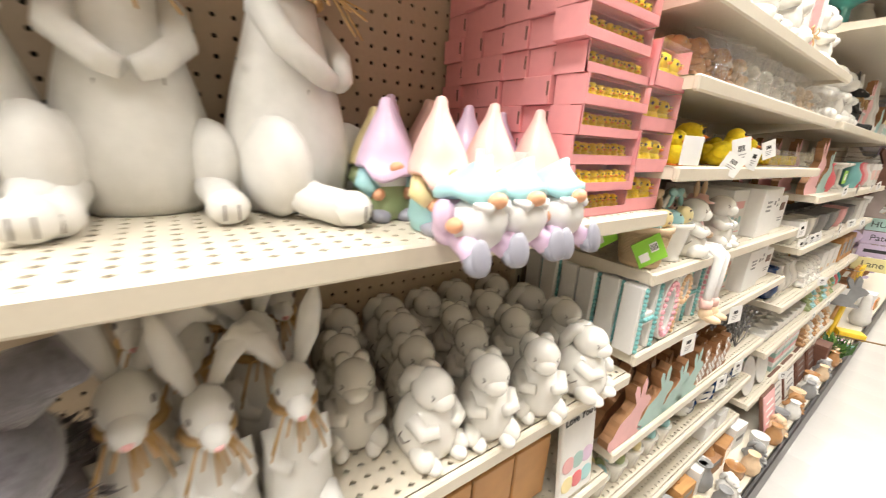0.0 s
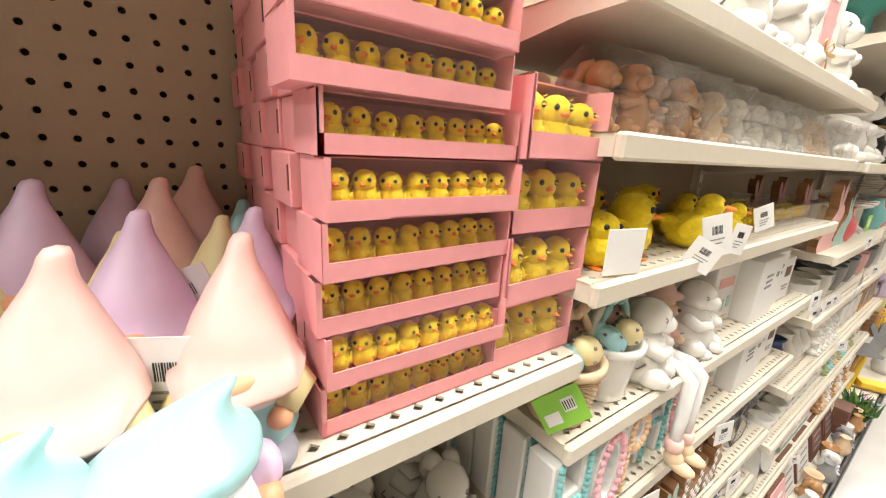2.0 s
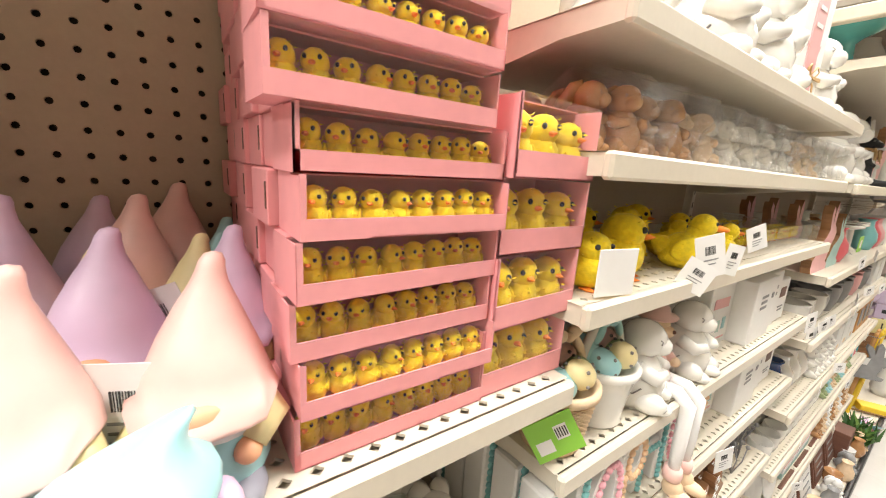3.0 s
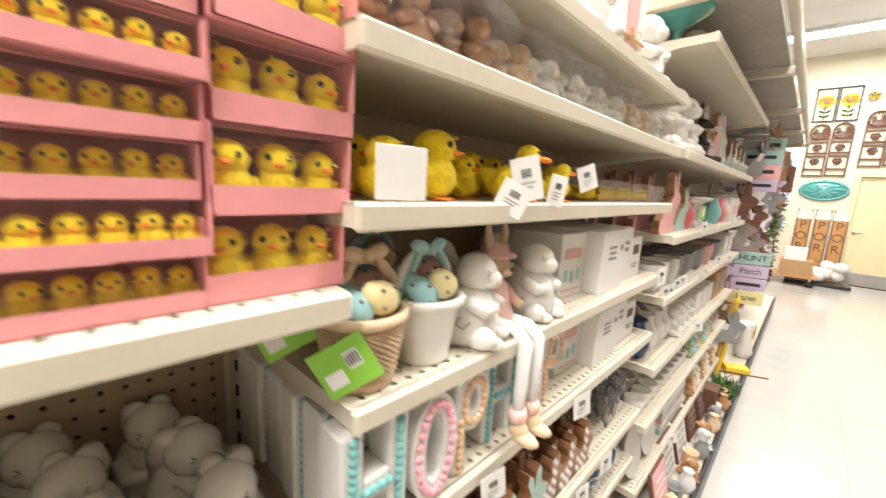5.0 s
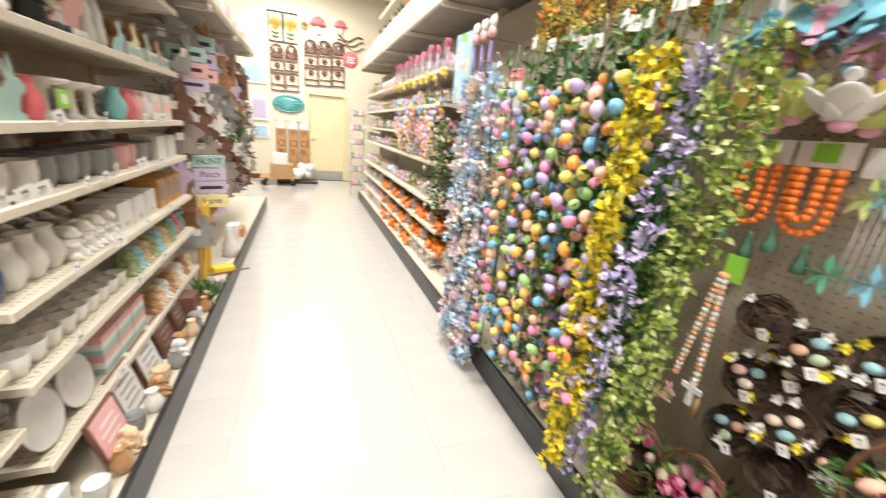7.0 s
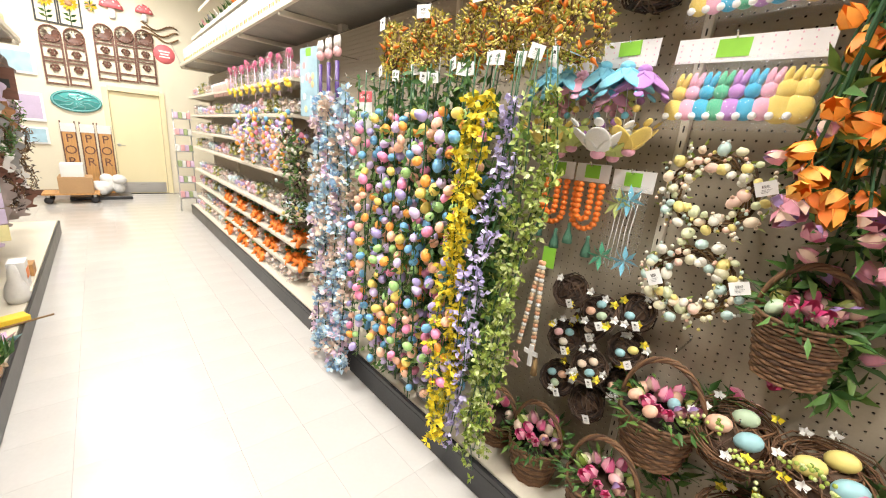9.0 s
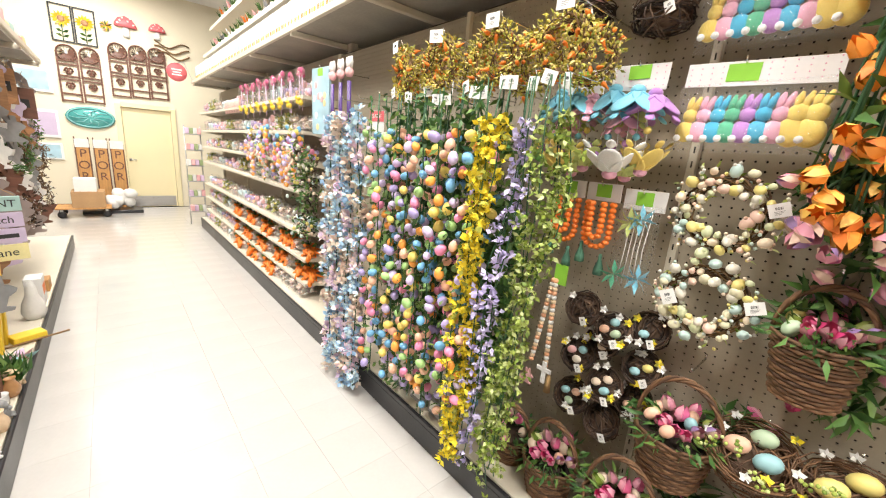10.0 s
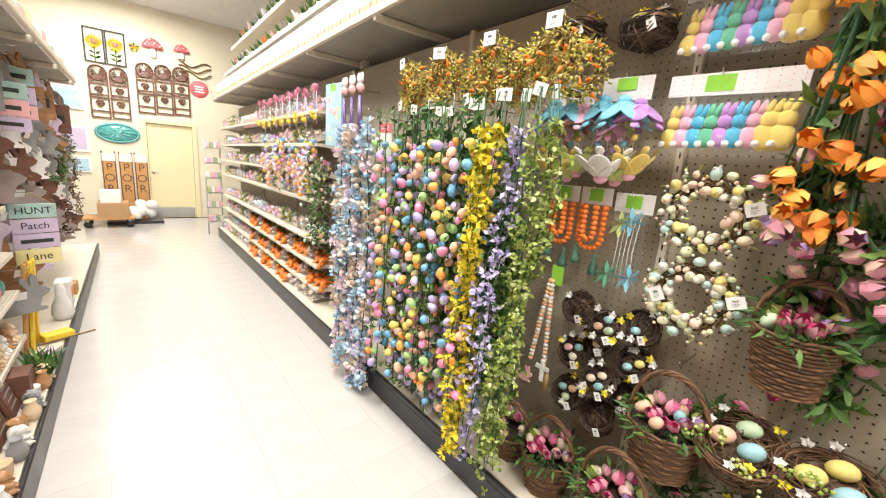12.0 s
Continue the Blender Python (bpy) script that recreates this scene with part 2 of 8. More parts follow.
def same(ob, name, parent, m):
    """Another object on the same mesh."""
    c = new(name, ob.data)
    c.parent, c.matrix_basis = parent, m
    return c


def holed(b, o, u, w, nu, nw, pitch, r, deep, material, round_hole=True):
    """A sheet from corner o along u and w with a grid of real holes; deep: how far their walls go back."""
    o, u, w = Vector(o), Vector(u), Vector(w)
    back = u.cross(w) * -deep
    n = 8 if round_hole else 4
    hole = [(r * math.cos(2 * math.pi * i / n), r * math.sin(2 * math.pi * i / n)) for i in range(n)]
    h = pitch / 2
    rim = [(h, 0), (h, h), (0, h), (-h, h), (-h, 0), (-h, -h), (0, -h), (h, -h)]
    v, f = [], []
    for i in range(nu):
        for j in range(nw):
            c = o + u * (pitch * (i + 0.5)) + w * (pitch * (j + 0.5))
            k = len(v)
            front = [c + u * x + w * y for x, y in hole]
            v += [c + u * x + w * y for x, y in rim] + front + [p + back for p in front]
            if n == 8:
                f += [(k + a, k + (a + 1) % 8, k + 8 + (a + 1) % 8, k + 8 + a) for a in range(8)]
            else:
                for a in range(4):
                    f += [(k + 2 * a, k + 2 * a + 1, k + 8 + a), (k + 2 * a + 1, k + (2 * a + 2) % 8, k + 8 + (a + 1) % 4), (k + 2 * a + 1, k + 8 + (a + 1) % 4, k + 8 + a)]
            f += [(k + 8 + a, k + 8 + (a + 1) % n, k + 8 + n + (a + 1) % n, k + 8 + n + a) for a in range(n)]
    b.add(v, f, material)
    return b


def words(text, size, material, parent, m, name="lettering"):
    cu = bpy.data.curves.new(name, "FONT")
    cu.body, cu.size, cu.extrude, cu.align_x, cu.align_y = text, size, 0.0006, "CENTER", "CENTER"
    cu.materials.append(material)
    ob = new(name, cu)
    ob.parent, ob.matrix_basis = parent, m
    return ob


FACE_RIGHT = pose(0, 0, 0, 90, 0, 90)    # writing that faces +x
FACE_LEFT = pose(0, 0, 0, 90, 0, -90)    # writing that faces -x
FACE_BACK = pose(0, 0, 0, 90, 0, 0)      # writing that faces -y


# ---- the building ----
X0, X1, Y0, Y1 = -4.5, 6.5, -6.0, 10.37
Build().box(((X0 + X1) / 2, (Y0 + Y1) / 2, -0.06), (X1 - X0, Y1 - Y0, 0.1), M_GROUT).obj("floor", label="pale vinyl tile floor of the store", category="floor", kind="structure")
Build().box(((X0 + X1) / 2, (Y0 + Y1) / 2, CEIL + 0.05), (X1 - X0, Y1 - Y0, 0.1), M_CEIL).obj("ceiling", label="white store ceiling", category="ceiling", kind="structure")
Build().box((X0 - 0.05, (Y0 + Y1) / 2, CEIL / 2), (0.1, Y1 - Y0, CEIL), M_PLASTER).obj("wall_west", label="plain grey closing wall of the store, out of view", category="wall", kind="structure")
Build().box((X1 + 0.05, (Y0 + Y1) / 2, CEIL / 2), (0.1, Y1 - Y0, CEIL), M_PLASTER).obj("wall_east", label="plain grey closing wall of the store, out of view", category="wall", kind="structure")
Build().box(((X0 + X1) / 2, Y0 - 0.05, CEIL / 2), (X1 - X0, 0.1, CEIL), M_PLASTER).obj("wall_south", label="plain grey closing wall of the store, out of view", category="wall", kind="structure")
DX0, DX1, DH = 0.90, 1.72, 2.04
b = Build()
b.box(((X0 + DX0) / 2, Y1 + 0.06, CEIL / 2), (DX0 - X0, 0.12, CEIL), M_WALL)
b.box(((X1 + DX1) / 2, Y1 + 0.06, CEIL / 2), (X1 - DX1, 0.12, CEIL), M_WALL)
b.box(((DX0 + DX1) / 2, Y1 + 0.06, (CEIL + DH) / 2), (DX1 - DX0, 0.12, CEIL - DH), M_WALL)
b.obj("wall_north", label="pale yellow painted end wall", category="wall", kind="structure")
door = thing("door_1", "closed cream painted flush door with a steel kick plate", "door", m=pose(DX0, Y1 + 0.03, 0), kind="structure")
w = DX1 - DX0
part("door_leaf", Build().box((w / 2, 0.02, DH / 2), (w - 0.01, 0.045, DH - 0.01), M_DOOR, bevel=0.003), door)
part("kick_plate", Build().box((w / 2, -0.006, 0.13), (w - 0.06, 0.004, 0.22), M_STEEL, bevel=0.001), door, "scuffed steel kick plate")
b = Build().lathe([(0.03, 0), (0.03, 0.01)], M_STEEL, (0.07, -0.003, 1.0), (90, 0, 0), 14)
b.tube([(0.07, -0.01, 1.0), (0.07, -0.05, 1.0), (0.17, -0.05, 1.0)], 0.009, M_STEEL)
part("handle", b, door, "steel lever handle")
b = Build()
for x in (-0.045, w + 0.045):
    b.box((x, -0.045, DH / 2 + 0.03), (0.09, 0.03, DH + 0.06), M_DOOR, bevel=0.004)
b.box((w / 2, -0.045, DH + 0.045), (w, 0.03, 0.09), M_DOOR, bevel=0.004)
part("door_frame", b, door)

# ceiling lights
M_LIT = glow("lit_diffuser", (1.0, 0.97, 0.92), LAMP_GLOW)
b_house = Build().box((0, 0, -0.03), (1.26, 0.34, 0.06), M_WHITE, bevel=0.01)
b_diff = Build().box((0, 0, -0.075), (1.2, 0.28, 0.03), M_LIT, bevel=0.01)
light = thing("ceiling_light", "lit white fluorescent strip light under the ceiling", "ceiling light", "strip lights of the ceiling", pose(*LAMP_ROWS[0], CEIL))
part("housing", b_house, light)
part("diffuser", b_diff, light, "glowing white diffuser")
for x, y in LAMP_ROWS[1:]:
    copy_thing(light, pose(x, y, CEIL))
for x, y in LAMP_ROWS:
    lamp = bpy.data.lights.new("strip_lamp", "AREA")
    lamp.shape, lamp.size, lamp.size_y, lamp.energy, lamp.color = "RECTANGLE", 1.2, 0.28, LAMP_WATTS, (1.0, 0.96, 0.90)
    new("strip_lamp", lamp).matrix_basis = pose(x, y, CEIL - 0.1)

# ---- the shelving ----
SPINE = -0.42        # front of the left pegboard
RSPINE = 2.20        # front of the right pegboard


def shelf(y0, y1, z, depth=0.41, x=0.0, right=False, label="cream enamelled steel shelf with punched holes", holes=True, lip=0.032):
    """A steel shelf whose top is at z and whose front edge is at x; it looks to the aisle."""
    sg = -1 if not right else 1
    t = thing("shelf", label, "shelf", "shelves of the right gondola" if right else "shelves of the left gondola", pose(x, y0, z))
    L = y1 - y0
    b = Build()
    n = int((L - 0.02) / 0.0254)
    k = int((depth - 0.03) / 0.0254)
    if holes:
        off = (L - n * 0.0254) / 2
        if sg < 0:
            holed(b, (-0.014 - k * 0.0254, off, 0), (1, 0, 0), (0, 1, 0), k, n, 0.0254, 0.0062, 0.003, M_CREAM, False)
        else:
            holed(b, (0.014, off, 0), (1, 0, 0), (0, 1, 0), k, n, 0.0254, 0.0062, 0.003, M_CREAM, False)
        for ya, yb in ((0, off), (L - off, L)):
            b.quad((sg * 0.014, ya, 0), (sg * (0.014 + k * 0.0254), ya, 0), (sg * (0.014 + k * 0.0254), yb, 0), (sg * 0.014, yb, 0), M_CREAM)
        b.quad((sg * (0.014 + k * 0.0254), 0, 0), (sg * depth, 0, 0), (sg * depth, L, 0), (sg * (0.014 + k * 0.0254), L, 0), M_CREAM)
    else:
        b.quad((sg * 0.012, 0, 0), (sg * depth, 0, 0), (sg * depth, L, 0), (sg * 0.012, L, 0), M_CREAM)
    part("deck", b, t)
    part("underside", Build().box((sg * (depth / 2 + 0.01), L / 2, -0.012), (depth - 0.02, L - 0.006, 0.006), M_CREAM), t)
    part("front_lip", Build().box((sg * 0.007, L / 2, -lip / 2 + 0.001), (0.014, L, lip), M_CREAM, bevel=0.004), t)
    for y in (0.004, L - 0.004):
        outline = [(0, 0.0), (-depth * 0.97, 0.0), (-depth * 0.97, -0.06), (-depth * 0.75, -0.06), (-depth * 0.2, -0.028), (0, -0.026)]
        m = Matrix.Translation((sg * 0.012, y - 0.0015, -0.001)) @ Matrix.Diagonal((-sg, 1, 1, 1))
        part("bracket", Build().prism(outline, 0.003, M_CREAM, m), t)
    return t


def pegboard(name, x, y0, y1, z0, z1, right, material, label):
    t = thing(name, label, "pegboard", m=pose(x, y0, z0), kind="structure")
    pitch = 0.031
    ny, nz = round((y1 - y0) / pitch), round((z1 - z0) / pitch)
    b = Build()
    # near-black sheet behind the panel stands in for the shade in its holes
    if right:
        holed(b, (0, ny * pitch, 0), (0, -1, 0), (0, 0, 1), ny, nz, pitch, 0.0040, 0.005, material)
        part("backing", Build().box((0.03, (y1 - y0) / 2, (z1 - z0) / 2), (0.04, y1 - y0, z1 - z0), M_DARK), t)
    else:
        holed(b, (0, 0, 0), (0, 1, 0), (0, 0, 1), ny, nz, pitch, 0.0043, 0.005, material)
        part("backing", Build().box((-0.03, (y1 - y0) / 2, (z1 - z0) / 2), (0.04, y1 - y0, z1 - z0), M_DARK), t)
    part("perforated_panel", b, t)
    return t


YL0, YL1 = -3.0, 6.9
# left gondola: base, spine, uprights
for name, xa, xb, y0, y1, right in (("gondola_base", -0.42, 0.155, YL0, YL1, False), ("gondola_base", 1.775, 2.2, -3.0, 7.87, True)):
    t = thing(name, "cream shelf base with a black rubber kick strip on the floor", "shelf base", "bases of the shelving")
    front = xb if not right else xa
    sg = 1 if not right else -1
    part("deck", Build().box(((xa + xb) / 2 - sg * 0.01, (y0 + y1) / 2, 0.155), (xb - xa - 0.02, y1 - y0, 0.03), M_CREAM, bevel=0.003), t)
    part("kick_strip", Build().box((front - sg * 0.012, (y0 + y1) / 2, 0.068), (0.024, y1 - y0, 0.136), M_BLACK, bevel=0.005), t, "scuffed black rubber strip")
    part("edge_rail", Build().box((front - sg * 0.006, (y0 + y1) / 2, 0.152), (0.02, y1 - y0, 0.036), M_BLACK, bevel=0.006), t)
    part("end_panel", Build().box(((xa + xb) / 2, y1 + 0.006, 0.08), (xb - xa, 0.01, 0.16), M_CREAM), t)

pegboard("pegboard_1", SPINE, -1.6, 0.0, 0.18, 2.2, False, M_PEG, "beige pegboard panel behind the shelves")
Build().box((SPINE - 0.02, 0.62, 1.2), (0.03, 1.22, 2.2), M_PEG).obj("gondola_back_1", label="beige back panel of the shelving", category="back panel", kind="structure")
Build().box((SPINE - 0.02, 2.14, 1.2), (0.03, 1.8, 2.2), M_PEG).obj("gondola_back_2", label="beige back panel of the shelving", category="back panel", kind="structure")
Build().box((SPINE - 0.02, -2.3, 1.2), (0.03, 1.4, 2.2), M_PEG).obj("gondola_back_3", label="beige back panel of the shelving", category="back panel", kind="structure")
pegboard("pegboard_2", SPINE, 3.06, YL1, 0.18, 2.3, False, M_PEGR, "beige pegboard panel with hanging stock")
pegboard("pegboard_3", RSPINE, -2.0, 3.2, 0.18, 2.33, True, M_PEGR, "beige pegboard panel with hanging stock")
Build().box((RSPINE + 0.02, 5.54, 1.26), (0.03, 4.66, 2.16), M_PEGR).obj("gondola_back_4", label="beige back panel of the shelving", category="back panel", kind="structure")
Build().box((RSPINE + 0.02, -2.5, 1.26), (0.03, 1.0, 2.16), M_PEGR).obj("gondola_back_5", label="beige back panel of the shelving", category="back panel", kind="structure")
for x, ys in ((SPINE, (-1.6, 0.0, 1.23, 3.05, 4.3, 5.6, 6.88)), (RSPINE, (-0.8, 0.42, 1.64, 3.21, 4.75, 6.3, 7.85))):
    for y in ys:
        sg = 1 if x < 0 else -1
        h = 2.3 if x < 0 else 2.33
        b = Build().box((x + sg * 0.006, y, h / 2 + 0.09), (0.03, 0.03, h - 0.18), M_CREAM, bevel=0.003)
        for k in range(int((h - 0.4) / 0.05)):
            # slots are near-black slips, their inner shade put into the colour
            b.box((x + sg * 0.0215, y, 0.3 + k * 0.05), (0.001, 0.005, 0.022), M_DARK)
        b.obj("upright_post", label="slotted cream steel upright of the shelving", category="upright", group="uprights of the shelving")

# left shelves, section by section
P_TOP, Q_TOP = 1.39, 0.988
A_TOP, B_TOP, C_TOP, D_TOP, E_TOP, F_TOP, T_TOP = 1.664, 1.484, 1.245, 1.034, 0.738, 0.545, 1.822
for z in (P_TOP, Q_TOP):
    shelf(-1.25, -0.004, z)
G_TOP = 0.335
for z in (T_TOP, A_TOP, B_TOP, C_TOP, D_TOP, E_TOP, F_TOP, G_TOP):
    shelf(0.0, 1.22, z, x=0.0)
S2 = (2.01, 1.66, 1.375, 1.155, 0.89, 0.66, 0.38)
for z in S2:
    shelf(1.24, 3.05, z, x=0.05 if z > 2 else 0.02, depth=0.43, holes=z < 1.3)
# right far shelves
RS = (1.96, 1.68, 1.42, 1.17, 0.80, 0.56, 0.33)
for z in RS:
    shelf(3.23, 7.86, z, depth=0.33, x=1.87, right=True, holes=False)


def overhead(y0, y1, x_front, x_back, z, label):
    t = thing("overhead_shelf", label, "overhead shelf", "overhead stock shelves", pose(0, y0, z))
    L = y1 - y0
    sg = 1 if x_back > x_front else -1
    part("front_rail", Build().box((x_front, L / 2, 0.024), (0.03, L, 0.05), M_CREAM, bevel=0.006), t)
    n = max(2, round(L / 1.2))
    for k in range(n):
        part("panel", Build().box(((x_front + x_back) / 2 + sg * 0.015, L * (k + 0.5) / n, 0.028), (abs(x_back - x_front) - 0.04, L / n - 0.012, 0.02), M_BOARD, bevel=0.002), t)
    for k in range(n + 1):
        y = min(max(L * k / n, 0.02), L - 0.02)
        part("cross_beam", Build().box(((x_front + x_back) / 2, y, -0.005), (abs(x_back - x_front), 0.035, 0.04), M_CREAM, bevel=0.004), t)
    return t


overhead(-2.5, 7.87, 1.80, 2.75, 2.41, "cream steel overhead shelf with grey board panels")
overhead(1.26, 5.75, 0.185, -0.9, 2.15, "cream steel overhead shelf with grey board panels")
for x, y in ((2.3, 0.5), (2.3, 3.2), (2.3, 5.5), (2.3, 7.8)):
    Build().box((x, y, 1.9), (0.06, 0.08, 3.4), M_CREAM, bevel=0.006).obj("rack_post", label="cream steel post carrying the overhead shelf", category="post", group="posts of the overhead shelves")
for x, y in ((-0.5, 1.4), (-0.5, 5.6)):
    Build().box((x, y, 1.3), (0.06, 0.08, 2.0), M_CREAM, bevel=0.006).obj("rack_post", label="cream steel post carrying the overhead shelf", category="post", group="posts of the overhead shelves")
for z, x in ((2.87, 1.98), (3.31, 2.1)):
    t = thing("stock_shelf", "cream upper stock shelf with plants and pots", "shelf", "upper stock shelves", pose(x, -1.0, z))
    part("board", Build().box((0.35, 4.4, -0.012), (0.7, 8.8, 0.024), M_CREAM, bevel=0.003), t)
    part("front_lip", Build().box((-0.005, 4.4, -0.02), (0.012, 8.8, 0.05), M_CREAM, bevel=0.003), t)

# ---- small goods: makers ----
M_PINKHAT = mat("pink_glazed_clay", (0.86, 0.55, 0.49), 0.4, vary=0.08, bump=0.04, blotch=10, coat=0.2)
M_LILAC = mat("lilac_glazed_clay", (0.70, 0.52, 0.70), 0.4, vary=0.08, bump=0.04, blotch=10, coat=0.2)
M_AQUA = mat("aqua_glazed_clay", (0.36, 0.64, 0.67), 0.4, vary=0.08, bump=0.05, blotch=12, coat=0.2)
M_BUTTER = mat("butter_yellow_clay", (0.84, 0.72, 0.38), 0.4, vary=0.1, bump=0.05, blotch=12)
M_SAGE = mat("sage_green_clay", (0.36, 0.44, 0.22), 0.4, vary=0.1, bump=0.05, blotch=12)
M_BOOT = mat("grey_boot_clay", (0.32, 0.32, 0.38), 0.4, vary=0.1)
M_BEARD = mat("white_beard_clay", (0.82, 0.81, 0.80), 0.4, grain=25, vary=0.1, bump=0.5)
M_TAN = mat("tan_basket_clay", (0.74, 0.55, 0.36), 0.6, grain=60, vary=0.2, bump=0.5)
M_EGGS = mat("pastel_eggs", PASTEL, 0.4, pick="island", vary=0.08, bump=0.05)
M_MINT = mat("mint_paint", (0.40, 0.58, 0.54), 0.55, grain=30, vary=0.14, bump=0.1)
M_BLUSH = mat("blush_paint", (0.80, 0.44, 0.44), 0.5, grain=30, vary=0.1, bump=0.08)
M_TEALBEAD = mat("teal_beads", (0.22, 0.52, 0.52), 0.4, vary=0.08)
M_PINKBEAD = mat("pink_beads", (0.82, 0.40, 0.46), 0.4, vary=0.08)
M_CREAMBEAD = mat("peach_beads", (0.85, 0.58, 0.36), 0.4, vary=0.08)
M_NAVY = mat("navy_glaze", (0.015, 0.05, 0.16), 0.2, vary=0.15, coat=0.4)
M_GREY = mat("grey_stoneware", (0.28, 0.28, 0.28), 0.5, vary=0.2, bump=0.2)
M_WIRE = mat("grey_wire", (0.34, 0.34, 0.35), 0.4, 0.6, vary=0.2)
M_FUR = mat("grey_plush", (0.17, 0.16, 0.18), 0.95, grain=160, vary=0.5, bump=1.0, blotch=30, sheen=0.5)
M_BROWNCLAY = mat("brown_glazed_clay", (0.46, 0.24, 0.10), 0.25, vary=0.2, coat=0.3, blotch=12)
M_TEALGLASS = mat("teal_glass", (0.10, 0.42, 0.40), 0.12, vary=0.15, coat=0.5)
M_CORAL = mat("coral_enamel", (0.75, 0.16, 0.18), 0.35, vary=0.1)
M_YELLOW = mat("sunny_yellow", (0.88, 0.62, 0.04), 0.5, vary=0.12)


def bunny_outline(s=1.0):
    """A sitting rabbit from the side, in x, z."""
    pts = [(-0.5, 0), (0.42, 0), (0.46, 0.08), (0.28, 0.14), (0.36, 0.40), (0.52, 0.50), (0.56, 0.60), (0.44, 0.70), (0.32, 0.74), (0.30, 1.0), (0.22, 1.12), (0.14, 1.0), (0.14, 0.76), (0.06, 0.98), (-0.06, 1.05), (-0.08, 0.92), (0.06, 0.66), (-0.08, 0.54), (-0.34, 0.46), (-0.50, 0.26), (-0.60, 0.22), (-0.60, 0.10)]
    return [(x * s, z * s) for x, z in pts]


def price_tag(at, turn=0, size=(0.03, 0.042), label="white paper price tag with a barcode", tilt=0, group="price tags"):
    t = thing("price_tag", label, "price tag", group, pose(*at, tilt, 0, turn))
    w, h = size
    part("card", Build().box((0.0, 0, -h / 2), (0.0012, w, h), M_WHITE), t)
    b = Build()
    for k in range(9):
        b.box((0.0009, -w * 0.16 + k * w * 0.04, -h * 0.36), (0.0006, w * (0.012 + 0.014 * (k % 3 == 0)), h * 0.2), M_INK)
    for k in range(3):
        b.box((0.0009, -w * 0.05 * k, -h * (0.58 + 0.1 * k)), (0.0006, w * (0.5 - 0.1 * k), h * 0.03), M_GREY)
    part("barcode", b, t, "black printed bars")
    return t


def gnome_standing(hat, shirt, lower, s=1.0):
    b = Build()
    b.lathe([(0.0, 0.0), (0.034, 0.002), (0.04, 0.02), (0.036, 0.05), (0.028, 0.075), (0.0, 0.085)], lower, n=18)
    b.ell((0.0, 0.0, 0.06), (0.034, 0.037, 0.024), shirt)
    for y in (-0.035, 0.035):
        b.tube([(0.0, y * 0.8, 0.075), (0.014, y * 1.15, 0.058), (0.026, y * 0.8, 0.045)], [0.013, 0.014, 0.011], shirt, 8)
        b.ell((0.03, y * 0.7, 0.042), (0.011, 0.010, 0.010), M_SKIN)
        b.ell((0.026, y * 0.6, 0.008), (0.026, 0.016, 0.012), M_BOOT)
    b.lathe([(0.0, 0.028), (0.018, 0.034), (0.027, 0.055), (0.028, 0.08), (0.016, 0.09), (0, 0.092)], M_BEARD, (0.016, 0, 0), n=14, flat=(0.7, 1.05), wave=0.05, waves=7)
    b.ell((0.036, 0, 0.082), (0.012, 0.013, 0.010), M_SKIN)
    prof = [(0.041, 0.077), (0.046, 0.079), (0.047, 0.083), (0.042, 0.092), (0.038, 0.105), (0.030, 0.125), (0.020, 0.147), (0.0125, 0.162), (0.0095, 0.172), (0.0085, 0.178), (0.006, 0.183), (0.0, 0.185)]
    o = len(b.v)
    b.lathe(prof, hat, n=20)
    for i in range(o, len(b.v)):
        x, y, z = b.v[i]
        k = max(0, (z - 0.11) / 0.08)
        b.v[i] = (x - 0.012 * k + (0.01 if z < 0.092 else 0), y + 0.008 * k * k, z - (0.010 if x > 0.02 and z < 0.10 else 0))
    for i in range(o, len(b.v)):
        x, y, z = b.v[i]
        if z < 0.092:
            a = math.atan2(y, x)
            b.v[i] = (x, y, z + 0.004 * math.sin(3 * a) + 0.003 * math.sin(5 * a + 1))
    b.v = [(x * s, y * s, z * s * 0.96) for x, y, z in b.v]
    return b


